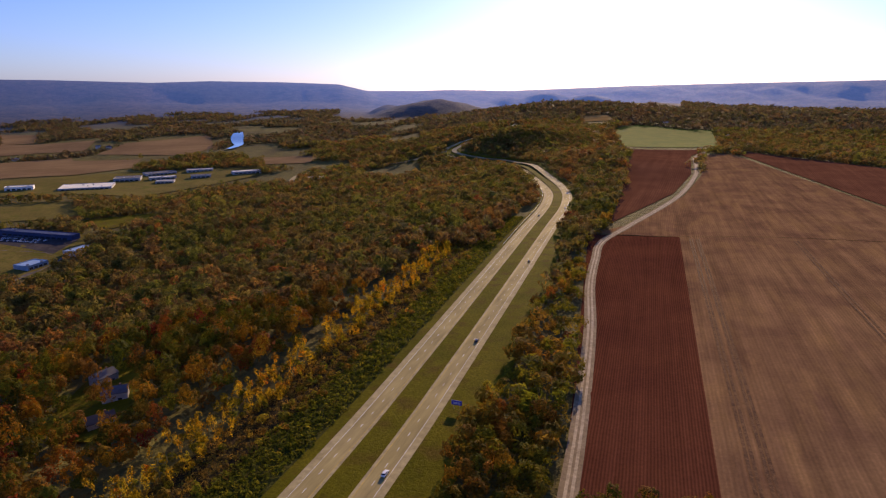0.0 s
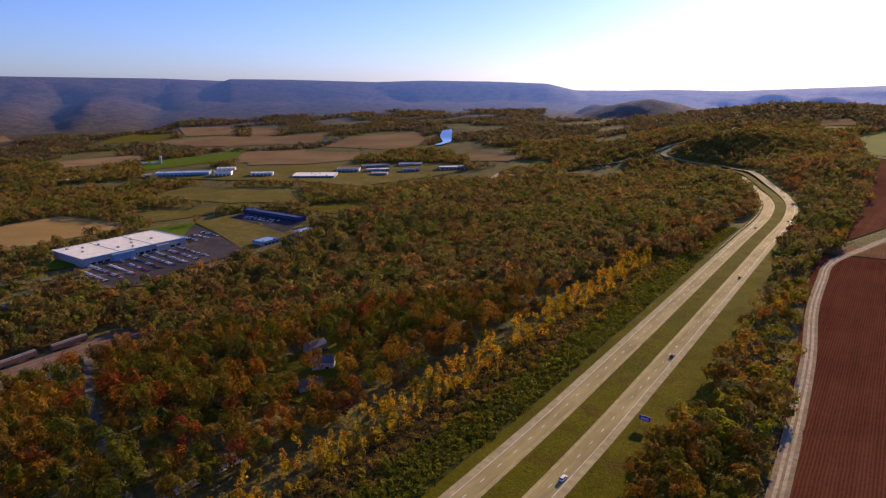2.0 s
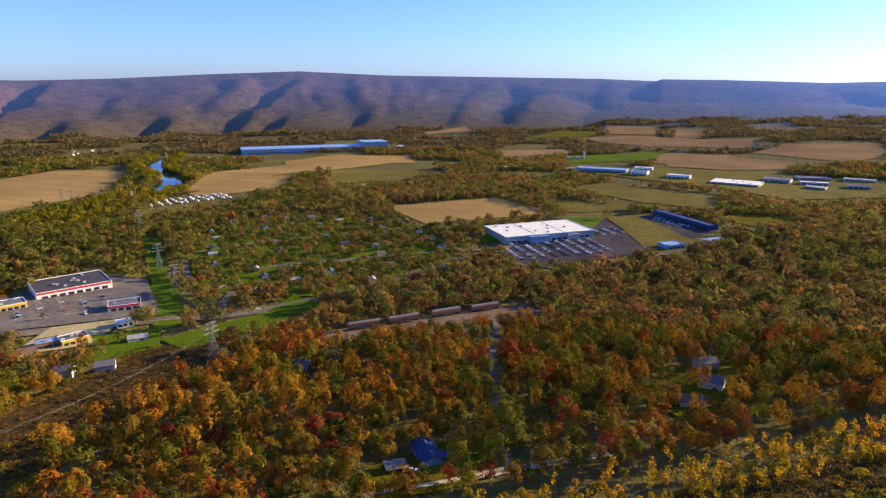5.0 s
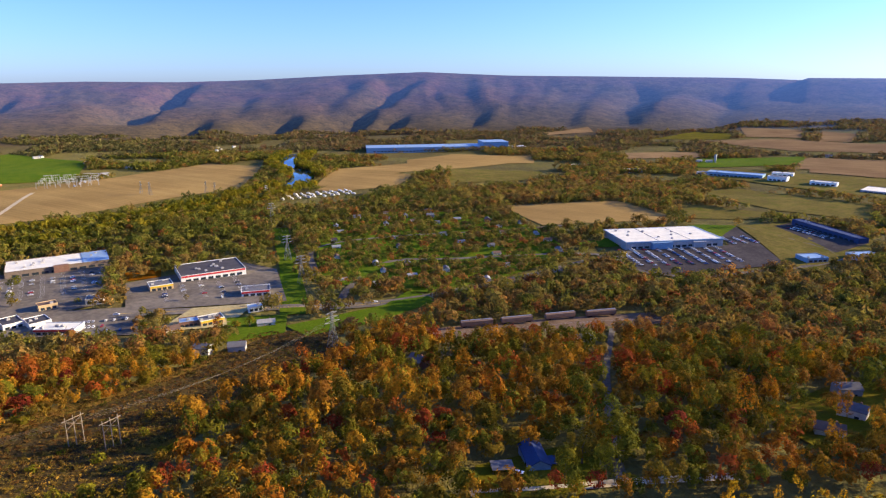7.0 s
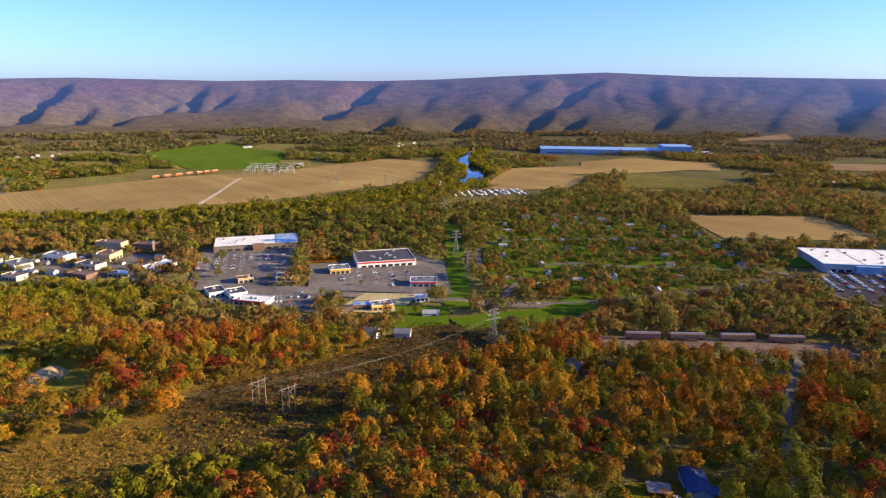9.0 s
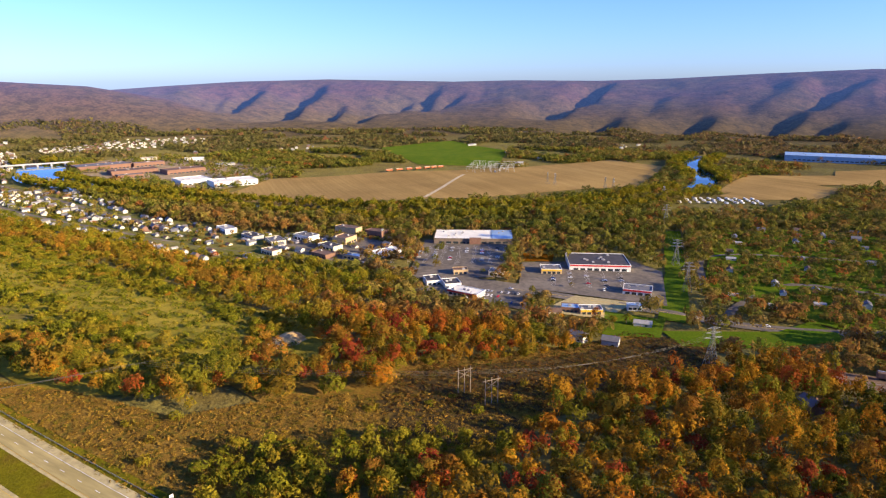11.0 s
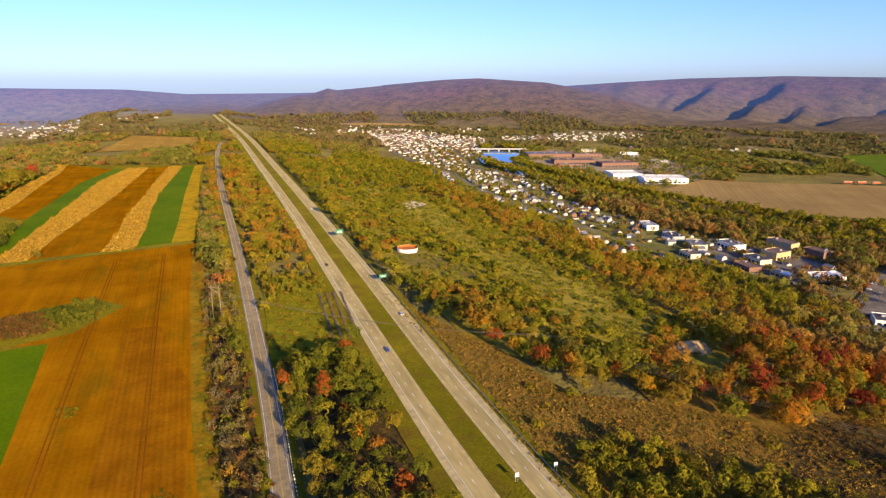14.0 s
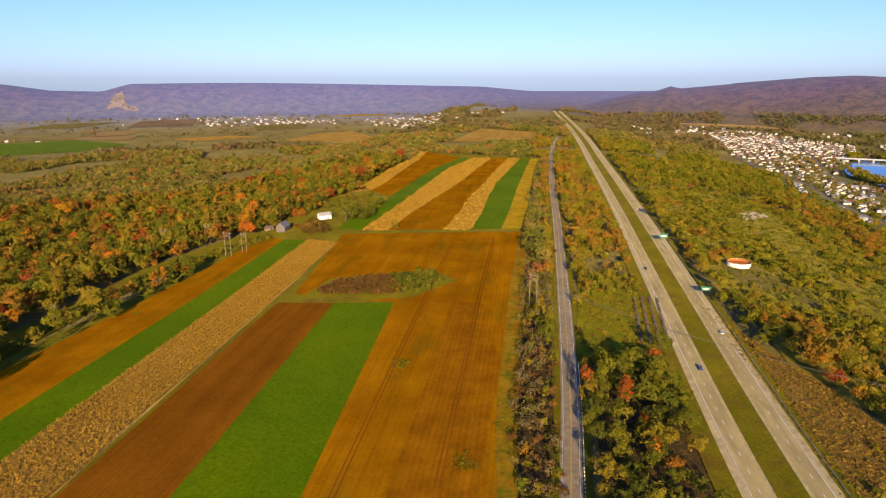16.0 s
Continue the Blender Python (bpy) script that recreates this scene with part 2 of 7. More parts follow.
def leafage(name, stops, through=0.3, leaf=0.6, gaps=0.36):
    """Leaves: the colour of each tree from its 'tone', varied from clump to clump and twig to twig; gaps of
    about `leaf` metres between the twigs; light passes through in part."""
    m, nodes, links, b = shader(name, 0.85, 0.04, 0.0, 0.7)
    tone = nodes.new("ShaderNodeAttribute")
    tone.attribute_name = "tone"
    geo = nodes.new("ShaderNodeNewGeometry")
    add = nodes.new("ShaderNodeMath")
    add.operation = "MULTIPLY_ADD"
    links.new(geo.outputs["Random Per Island"], add.inputs[0])
    add.inputs[1].default_value = 0.07
    links.new(tone.outputs["Fac"], add.inputs[2])
    r = ramp(nodes, stops)
    links.new(add.outputs[0], r.inputs["Fac"])
    v = ramp(nodes, [(0.0, (0.72, 0.74, 0.78)), (1.0, (1.26, 1.24, 1.2))])
    links.new(geo.outputs["Random Per Island"], v.inputs["Fac"])
    col = mix(nodes, links, 1.0, r.outputs["Color"], v.outputs["Color"], "MULTIPLY")
    twig = noise_at(nodes, links, leaf, 2, 0.7)
    grain = ramp(nodes, [(0.34, (0.55, 0.57, 0.62)), (0.64, (1.4, 1.36, 1.25))])
    links.new(twig, grain.inputs["Fac"])
    col = mix(nodes, links, 1.0, col, grain.outputs["Color"], "MULTIPLY")
    links.new(col, b.inputs["Base Color"])
    t = nodes.new("ShaderNodeBsdfTranslucent")
    links.new(col, t.inputs["Color"])
    s = nodes.new("ShaderNodeMixShader")
    s.inputs["Fac"].default_value = through
    links.new(b.outputs["BSDF"], s.inputs[1])
    links.new(t.outputs["BSDF"], s.inputs[2])
    out = s.outputs["Shader"]
    if gaps:
        hole = noise_at(nodes, links, leaf * 1.35, 1, 0.6)
        cut = nodes.new("ShaderNodeMath")
        cut.operation = "LESS_THAN"
        cut.inputs[1].default_value = 0.5 + 0.28 * (gaps - 0.5)
        links.new(hole, cut.inputs[0])
        clear = nodes.new("ShaderNodeBsdfTransparent")
        open_mix = nodes.new("ShaderNodeMixShader")
        links.new(cut.outputs[0], open_mix.inputs["Fac"])
        links.new(out, open_mix.inputs[1])
        links.new(clear.outputs["BSDF"], open_mix.inputs[2])
        out = open_mix.outputs["Shader"]
    links.new(out, nodes["Material Output"].inputs["Surface"])
    return m


LEAF = leafage("autumn_leaves", [
    (0.0, (0.050, 0.062, 0.008)), (0.16, (0.096, 0.102, 0.009)), (0.30, (0.165, 0.146, 0.010)), (0.42, (0.205, 0.126, 0.013)),
    (0.54, (0.245, 0.100, 0.014)), (0.66, (0.350, 0.185, 0.010)), (0.80, (0.320, 0.104, 0.010)), (0.93, (0.250, 0.046, 0.014)), (1.0, (0.210, 0.032, 0.015))], 0.22, 0.5, 0.3)
LEAF_BARE = leafage("thin_brown_leaves", [
    (0.0, (0.100, 0.100, 0.028)), (0.3, (0.155, 0.130, 0.040)), (0.46, (0.165, 0.115, 0.052)), (0.7, (0.19, 0.115, 0.045)), (1.0, (0.21, 0.09, 0.045))], 0.3, 2.4, 0.3)
LEAF_FAR = leafage("muted_autumn_leaves", [
    (0.0, (0.105, 0.116, 0.016)), (0.25, (0.190, 0.178, 0.026)), (0.42, (0.225, 0.162, 0.038)), (0.6, (0.255, 0.140, 0.038)), (0.8, (0.33, 0.155, 0.03)), (1.0, (0.26, 0.07, 0.025))], 0.34, 1.3)
LEAF_PALE = leafage("yellowing_young_leaves", [
    (0.0, (0.098, 0.112, 0.007)), (0.2, (0.180, 0.174, 0.011)), (0.35, (0.255, 0.205, 0.014)), (0.5, (0.27, 0.15, 0.018)), (0.7, (0.36, 0.17, 0.016)), (1.0, (0.32, 0.07, 0.018))], 0.36, 0.7)
LEAF_YELLOW = leafage("yellow_sapling_leaves", [(0.0, (0.20, 0.19, 0.01)), (0.5, (0.32, 0.22, 0.01)), (0.7, (0.46, 0.27, 0.01)), (1.0, (0.42, 0.15, 0.01))], 0.5, 0.5)
LEAF_DULL = leafage("dull_bramble_leaves", [(0.0, (0.075, 0.085, 0.012)), (0.35, (0.115, 0.080, 0.016)), (0.65, (0.135, 0.064, 0.016)), (1.0, (0.170, 0.092, 0.026))], 0.3, 0.5, 0.4)
LEAF_THIN = leafage("sparse_tan_leaves", [(0.0, (0.13, 0.12, 0.04)), (0.5, (0.19, 0.15, 0.06)), (1.0, (0.22, 0.14, 0.06))], 0.3, 0.5, 0.72)
WEEDS = leafage("dry_weeds", [(0.0, (0.170, 0.140, 0.014)), (0.35, (0.215, 0.138, 0.022)), (0.6, (0.275, 0.155, 0.024)), (1.0, (0.400, 0.260, 0.040))], 0.3, 0.4, 0.4)
BARK = plain("grey_bark", (0.13, 0.10, 0.075), 0.9, 0.1)


def land_material(name, glow=0.0):
    """Brush, rough grass and leaf litter; bare autumn woods where the attribute 'wood' is high. glow: bluish haze as
    emission, by 'far'.
    """
    m, nodes, links, b = shader(name, 0.95, 0.05, 0.0, 0.4)
    big = noise_at(nodes, links, 90, 4)
    small = noise_at(nodes, links, 5, 6, 0.7)
    col = mix(nodes, links, curve(nodes, links, big, 0.38, 0.62), (0.135, 0.108, 0.034), (0.175, 0.152, 0.040))
    woods = noise_at(nodes, links, 11, 5, 0.72)
    tint = noise_at(nodes, links, 320, 4, 0.6)
    alt = nodes.new("ShaderNodeSeparateXYZ")
    place = nodes.new("ShaderNodeNewGeometry")
    links.new(place.outputs["Position"], alt.inputs[0])
    wood_a = mix(nodes, links, curve(nodes, links, tint, 0.35, 0.65), (0.096, 0.053, 0.050), (0.088, 0.062, 0.040))
    wood_a = mix(nodes, links, curve(nodes, links, alt.outputs["Z"], 75, -30), wood_a, (0.104, 0.078, 0.037))
    wood_r = ramp(nodes, [(0.34, (0.58, 0.60, 0.66)), (0.66, (1.36, 1.31, 1.22))])
    links.new(woods, wood_r.inputs["Fac"])
    wood_c = mix(nodes, links, 1.0, wood_a, wood_r.outputs["Color"], "MULTIPLY")
    stand_n = noise_at(nodes, links, 48, 4, 0.65)
    stand_r = ramp(nodes, [(0.36, (0.62, 0.65, 0.74)), (0.64, (1.20, 1.15, 1.08))])
    links.new(stand_n, stand_r.inputs["Fac"])
    wood_c = mix(nodes, links, 1.0, wood_c, stand_r.outputs["Color"], "MULTIPLY")
    at = nodes.new("ShaderNodeAttribute")
    at.attribute_name = "wood"
    shade = ramp(nodes, [(0.25, (0.6, 0.6, 0.6)), (0.75, (1.35, 1.3, 1.2))])
    links.new(small, shade.inputs["Fac"])
    col = mix(nodes, links, 1.0, col, shade.outputs["Color"], "MULTIPLY")
    links.new(mix(nodes, links, at.outputs["Fac"], col, wood_c), b.inputs["Base Color"])
    relief(nodes, links, b, woods, 0.6, 7.0)
    # aerial haze imitated by bluish emission, scaled by the attribute 'far'
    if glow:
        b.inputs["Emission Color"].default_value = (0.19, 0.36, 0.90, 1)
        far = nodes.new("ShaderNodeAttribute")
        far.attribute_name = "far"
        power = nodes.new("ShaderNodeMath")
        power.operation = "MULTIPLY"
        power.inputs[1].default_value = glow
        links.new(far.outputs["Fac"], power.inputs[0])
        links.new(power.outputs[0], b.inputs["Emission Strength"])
    return m


GROUND = land_material("ground_cover")
BACKDROP = land_material("hazed_ridge_woods", 0.12)
GRASS = patchy("mown_grass", (0.112, 0.104, 0.005), (0.168, 0.140, 0.008), 40, 1.4, third=(0.125, 0.086, 0.012), bump=1.0, matt=0.3)
# brighter copy of GRASS, with strong sunlight put into its colour
SUNGRASS = patchy("sunlit_grass", (0.165, 0.155, 0.006), (0.235, 0.205, 0.010), 18, 1.3, third=(0.12, 0.125, 0.008), bump=1.0)
LAWN = patchy("bright_lawn", (0.070, 0.125, 0.005), (0.11, 0.15, 0.008), 30, 2)
CROP_GREEN = patchy("winter_wheat", (0.064, 0.122, 0.0004), (0.095, 0.150, 0.0006), 60, 1.5, bump=0.3)
BRUSH = patchy("dry_brush", (0.175, 0.102, 0.020), (0.265, 0.160, 0.030), 16, 1.3, third=(0.105, 0.098, 0.014), bump=1.0, depth=1.2, matt=0.3)
# brown scrub, darkened by the tree shade put into its colour
BRUSH_SHADE = patchy("scrub_with_shade", (0.046, 0.032, 0.014), (0.085, 0.058, 0.020), 14, 1.8, third=(0.15, 0.10, 0.02), bump=1.0, depth=1.0, matt=0.3)
TOWNLAND = patchy("town_gardens", (0.125, 0.118, 0.030), (0.185, 0.165, 0.060), 36, 5, third=(0.10, 0.115, 0.015))
SHRUB = patchy("green_bank", (0.052, 0.062, 0.010), (0.098, 0.090, 0.018), 14, 1.8, bump=1.0, depth=1.5, matt=0.3)
STUBBLE = furrowed("bean_stubble", (0.255, 0.096, 0.001), (0.365, 0.149, 0.002), 2.6, 22.7, 35, 0.03, (0.225, 0.110, 0.003))
REDSOIL = furrowed("red_soil", (0.175, 0.062, 0.004), (0.235, 0.084, 0.005), 2.2, 22.7, 45, 0.04)
REDLOAM = furrowed("red_loam", (0.115, 0.050, 0.028), (0.155, 0.068, 0.036), 3.0, 22, 60, 0.08)
PLOUGH = furrowed("ploughed_soil", (0.092, 0.032, 0.018), (0.122, 0.044, 0.022), 1.3, 17.5, 60, 0.2)
TANFIELD = furrowed("corn_stubble", (0.160, 0.088, 0.046), (0.245, 0.142, 0.066), 1.9, 17.5, 38, 0.06, (0.250, 0.145, 0.062), 0.38)
PALE = furrowed("dry_corn", (0.35, 0.205, 0.036), (0.44, 0.265, 0.052), 3.4, 24, 40, 0.2)
BROWNFIELD = furrowed("brown_stubble_field", (0.180, 0.118, 0.062), (0.245, 0.165, 0.082), 7.0, 60, 140, 0.06)
HARVEST = furrowed("harvested_field", (0.270, 0.174, 0.062), (0.350, 0.232, 0.082), 9.0, 60, 160, 0.025)
OCHRE = patchy("ochre_weeds", (0.34, 0.20, 0.004), (0.42, 0.26, 0.006), 30, 1.6, third=(0.16, 0.17, 0.006))
OLIVE = patchy("fallow_field", (0.130, 0.104, 0.024), (0.185, 0.146, 0.034), 60, 4, third=(0.115, 0.112, 0.016))
CONCRETE = patchy("worn_concrete_road", (0.34, 0.275, 0.115), (0.42, 0.34, 0.15), 30, 4, 0.8, 0.05, stretch=(1, 10, 1), turn=21)
SHOULDER = patchy("pale_shoulder", (0.39, 0.32, 0.155), (0.46, 0.385, 0.20), 25, 3, 0.85, 0.05)
# darker copy of the asphalt: its look against the sun put into the colour
BACKLIT_LOT = patchy("backlit_lot_asphalt", (0.050, 0.044, 0.046), (0.085, 0.074, 0.072), 30, 4, 0.9, 0.1)
ASPHALT = patchy("grey_asphalt", (0.125, 0.108, 0.090), (0.195, 0.168, 0.138), 40, 5, 0.85, 0.1)
HILLGRASS = patchy("hillside_grass", (0.190, 0.158, 0.020), (0.265, 0.208, 0.028), 30, 1.6, third=(0.11, 0.115, 0.014), bump=0.9, depth=0.8, matt=0.3)
ROADTAR = patchy("weathered_tar_road", (0.23, 0.185, 0.115), (0.29, 0.24, 0.155), 25, 3, 0.85, 0.1)
FARMTRACK = patchy("farm_track", (0.25, 0.19, 0.115), (0.33, 0.26, 0.165), 10, 1.5, 0.95, 0.4)
GRAVEL = patchy("pale_gravel", (0.42, 0.34, 0.22), (0.55, 0.46, 0.32), 12, 1.5, 0.95, 0.4)
SAND = patchy("bare_sand", (0.40, 0.27, 0.12), (0.50, 0.35, 0.17), 10, 1.2, 0.95, 0.6)
WHITE = plain("white_paint", (0.78, 0.77, 0.72), 0.6)
YELLOW = plain("yellow_paint", (0.62, 0.40, 0.04), 0.6)
STEEL = plain("galvanised_steel", (0.42, 0.42, 0.40), 0.45, 0.5, 0.7)
POLEWOOD = plain("pole_wood", (0.27, 0.21, 0.15), 0.9, 0.1)


def water_material():
    m, nodes, links, b = shader("river_water", 0.06, 0.5)
    b.inputs["Base Color"].default_value = (0.008, 0.070, 0.095, 1)
    n = noise_at(nodes, links, 2.5, 3, 0.6)
    relief(nodes, links, b, n, 0.08, 0.2)
    return m


WATER = water_material()


# ---- mesh helpers ----
def mesh_from(name, verts, faces, material, smooth_faces=False):
    me = bpy.data.meshes.new(name)
    me.from_pydata(verts, [], faces)
    if material:
        me.materials.append(material)
    if smooth_faces:
        me.polygons.foreach_set("use_smooth", [True] * len(me.polygons))
    return me


def part(name, bm, material, parent=None, label=""):
    """Links a bmesh (or a mesh) as one object, under its thing."""
    if isinstance(bm, bmesh.types.BMesh):
        me = bpy.data.meshes.new(name)
        bm.to_mesh(me)
        bm.free()
    else:
        me = bm
    if material and not me.materials:
        me.materials.append(material)
    ob = new(name, me)
    ob.parent = parent
    if label:
        tagged(ob, label)
    return ob


def lift_at(x, y):
    return 0.25 + 0.0005 * np.minimum(np.hypot(x, y), 1500)


def inside(x, y, poly):
    x, y = np.asarray(x, float), np.asarray(y, float)
    hit = np.zeros(x.shape, bool)
    for (x0, y0), (x1, y1) in zip(poly, poly[1:] + poly[:1]):
        if y0 != y1:
            hit ^= ((y0 > y) != (y1 > y)) & (x < (x1 - x0) * (y - y0) / (y1 - y0) + x0)
    return hit


def spline(points, step):
    """A smooth line through the points, with a place about every `step` metres."""
    p = np.array(points, float)
    p = np.vstack([2 * p[0] - p[1], p, 2 * p[-1] - p[-2]])
    out = []
    for i in range(1, len(p) - 2):
        n = max(1, int(np.hypot(*(p[i + 1] - p[i])) / step))
        for u in np.arange(n) / n:
            out.append(0.5 * (2 * p[i] + (p[i + 1] - p[i - 1]) * u + (2 * p[i - 1] - 5 * p[i] + 4 * p[i + 1] - p[i + 2]) * u * u
                              + (3 * p[i] - p[i - 1] - 3 * p[i + 1] + p[i + 2]) * u ** 3))
    return np.array(out + [p[-2]])


def normals_of(line):
    d = np.gradient(line, axis=0)
    d /= np.linalg.norm(d, axis=1)[:, None]
    return np.stack([d[:, 1], -d[:, 0]], 1)


CLEAR = []


LAYER = [0]


def field(name, corners, material, label, lift=0.0, step=20.0, clear=True, bumpy=0.0, category="field"):
    """A patch of land cover that lies on the ground."""
    bm = bmesh.new()
    f = bm.faces.new([bm.verts.new((x, y, 0)) for x, y in corners])
    xs, ys = [c[0] for c in corners], [c[1] for c in corners]
    for lo, hi, ax in ((min(xs), max(xs), 0), (min(ys), max(ys), 1)):
        n = int(min(60, (hi - lo) / step))
        for k in range(1, n):
            co = [0, 0, 0]
            no = [0, 0, 0]
            co[ax], no[ax] = lo + (hi - lo) * k / n, 1
            bmesh.ops.bisect_plane(bm, geom=bm.verts[:] + bm.edges[:] + bm.faces[:], plane_co=co, plane_no=no)
    pts = np.array([v.co[:2] for v in bm.verts])
    z = ground_z(pts[:, 0], pts[:, 1]) + lift_at(pts[:, 0], pts[:, 1]) + lift + 0.006 * LAYER[0]
    LAYER[0] += 1
    if bumpy:
        z = z + bumpy * (0.5 + wave(pts[:, 0], pts[:, 1], 23, 2))
    for v, h in zip(bm.verts, z):
        v.co.z = h
    bmesh.ops.recalc_face_normals(bm, faces=bm.faces)
    if clear:
        CLEAR.append(list(corners))
        if min(math.hypot(*c) for c in corners) > 380:
            CLEAR.append([(0.95 * cx, 0.95 * cy) for cx, cy in corners])
    return tagged(part(name, bm, material), label, category, kind="structure")


def ribbon(name, line, lo, hi, material, lift=0.0, parent=None, flat=False, label="", dash=None, height=0.0):
    """A strip along a line, from `lo` to `hi` metres to its right; dash=(length, period) breaks it up."""
    n = normals_of(line)
    a, b = line + n * lo, line + n * hi
    mid = (a + b) / 2
    z = ground_z(mid[:, 0], mid[:, 1]) if flat else None
    za = (z if flat else ground_z(a[:, 0], a[:, 1])) + lift_at(mid[:, 0], mid[:, 1]) + lift
    zb = (z if flat else ground_z(b[:, 0], b[:, 1])) + lift_at(mid[:, 0], mid[:, 1]) + lift
    verts, faces = [], []
    far = np.concatenate([[0], np.cumsum(np.linalg.norm(np.diff(line, axis=0), axis=1))])
    if dash:
        for s in np.arange(0, far[-1] - dash[0], dash[1]):
            k = len(verts)
            for q in (s, s + dash[0]):
                pa = [np.interp(q, far, c) for c in (a[:, 0], a[:, 1], za)]
                pb = [np.interp(q, far, c) for c in (b[:, 0], b[:, 1], zb)]
                verts += [pa, pb]
            faces.append((k, k + 1, k + 3, k + 2))
    else:
        for i in range(len(line)):
            verts += [(*a[i], za[i]), (*b[i], zb[i])]
            if i:
                k = 2 * i
                faces.append((k - 2, k - 1, k + 1, k))
    ob = part(name, mesh_from(name, verts, faces, material), None, parent, label)
    return ob


# ---- the ground: one sheet out to the horizon ----
def sheet(name, rings, n, material, label, sink=0.0):
    az = np.linspace(0, 2 * math.pi, n, endpoint=False)
    r, a = np.meshgrid(rings, az, indexing="ij")
    x, y = r * np.sin(a), r * np.cos(a)
    z = ground_z(x, y) - sink * smooth(2500, 3000, r)
    i, j = np.meshgrid(np.arange(len(rings) - 1), np.arange(n), indexing="ij")
    k = np.stack([i * n + j, (i + 1) * n + j, (i + 1) * n + (j + 1) % n, i * n + (j + 1) % n], -1).reshape(-1, 4)
    me = mesh_from(name, np.stack([x, y, z], -1).reshape(-1, 3).tolist(), k[:, ::-1].tolist(), material, True)
    # 'far' sets the haze glow: grows with distance, strongest towards the sun
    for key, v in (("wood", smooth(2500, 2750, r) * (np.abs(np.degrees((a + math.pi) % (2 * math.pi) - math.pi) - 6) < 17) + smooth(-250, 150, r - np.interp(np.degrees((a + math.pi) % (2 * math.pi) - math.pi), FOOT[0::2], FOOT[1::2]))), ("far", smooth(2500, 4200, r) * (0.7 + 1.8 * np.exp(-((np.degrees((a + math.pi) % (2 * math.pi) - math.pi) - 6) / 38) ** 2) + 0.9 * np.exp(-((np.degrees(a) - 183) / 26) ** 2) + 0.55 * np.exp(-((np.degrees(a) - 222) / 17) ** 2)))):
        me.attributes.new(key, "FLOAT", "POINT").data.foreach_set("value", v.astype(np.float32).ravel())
    return tagged(part(name, me, None), label, name, kind="structure")


sheet("ground", np.concatenate([[0.01], np.geomspace(12, 2500, 190), np.linspace(2560, 4960, 16)]), 420, GROUND, "brown and olive autumn land", 70.0)
sheet("backdrop", np.concatenate([np.linspace(2520, 4500, 62), [4600, 4750, 4960]]), 900, BACKDROP, "far wooded ridges round the valley, blue haze added as a glow")

# ---- fields on the plateau east of the highway, north side ----
field("field_1", [(144, 622), (228, 604), (96, 190), (40, 190)], PLOUGH, "dark reddish brown ploughed field strip in fine rows")
field("field_2", [(228, 604), (470, 540), (330, 60), (60, 60), (96, 190)], TANFIELD, "tan corn stubble field with tractor tracks")
field("field_3", [(150, 626), (470, 541.5), (500, 680), (575, 1300), (522, 1300), (412, 1022), (318, 838), (200, 668)], TANFIELD, "pale harvested field beside a gravel road")
field("field_4", [(178, 672), (310, 858), (398, 1030), (495, 1290), (570, 1400), (404, 1402), (293, 1022)], REDLOAM, "reddish bare soil field behind the gravel road")
field("field_5", [(592, 1320), (620, 1310), (760, 1000), (700, 640), (478, 560), (505, 680)], REDLOAM, "reddish brown field below the woods")
field("field_6", [(400, 1440), (615, 1450), (735, 1770), (545, 1840), (455, 1750)], LAWN, "dull green pasture on the hill")
field("meadow", [(330, 60), (470, 540), (700, 640), (900, 300), (700, -60)], OLIVE, "fallow land beside the stubble fields")

# tractor tracks down the stubble field
TRACK = patchy("pressed_stubble", (0.115, 0.062, 0.035), (0.190, 0.108, 0.054), 6, 1.5, third=(0.2, 0.115, 0.055))
for name, off in (("tyre_track", 8), ("tyre_track", 14), ("tyre_track", 10), ("tyre_track", 16), ("tyre_track", 96), ("tyre_track", 99)):
    path = spline([(100 + off * 0.96, 190 - off * 0.3), (164 + off * 0.96 + 1.5, 400 - off * 0.3), (226 + off * 0.96, 596 - off * 0.3)], 16)
    tagged(ribbon(name, path, -0.7, 0.7, TRACK, 0.24, None), "dark tractor track pressed into the stubble", "track", kind="structure")

# ---- striped fields south ----
field("field_7", [(30, -120), (-62, -120), (-76, -187), (-88, -214), (-106, -259), (-133, -322), (-174, -421), (-238, -574), (-64, -611), (-10, -442), (-74, -404)], STUBBLE, "orange brown stubble field")
OLD_STUBBLE = furrowed("worn_bean_stubble", (0.225, 0.080, 0.002), (0.330, 0.128, 0.003), 2.6, 22.7, 16, 0.05, (0.250, 0.100, 0.003))
field("worked_band", [(-113, -397), (-131, -388), (-112, -300), (-66, -195), (-44, -150), (-10, -150), (-36, -210), (-72, -296)], OLD_STUBBLE, "redder worked band through the stubble field", clear=False, lift=0.03)
field("field_8", [(84, -120), (30, -120), (-74, -404), (-35, -415)], CROP_GREEN, "bright green strip of winter wheat")
field("field_9", [(130, -120), (84, -120), (-35, -415), (2, -427)], REDSOIL, "red brown strip of bare soil")
field("field_10", [(150, -120), (130, -120), (-55, -579), (-29, -597), (111, -262)], PALE, "standing strip of dry straw-coloured corn", lift=0.0, clear=True)
field("field_11", [(172, -120), (150, -120), (111, -262), (-29, -597), (-7, -603), (123, -298)], CROP_GREEN, "bright green strip beside the dry corn")
field("field_12", [(205, -120), (172, -120), (123, -298), (-7, -603), (9, -622), (143, -357)], STUBBLE, "rusty brown field strip")
STRIP_A = [(-83, -621), (-132, -718), (-211, -878), (-286, -1031), (-368, -1156), (-400, -1143), (-330, -1013), (-261, -883), (-188, -759), (-144, -683), (-107, -612)]
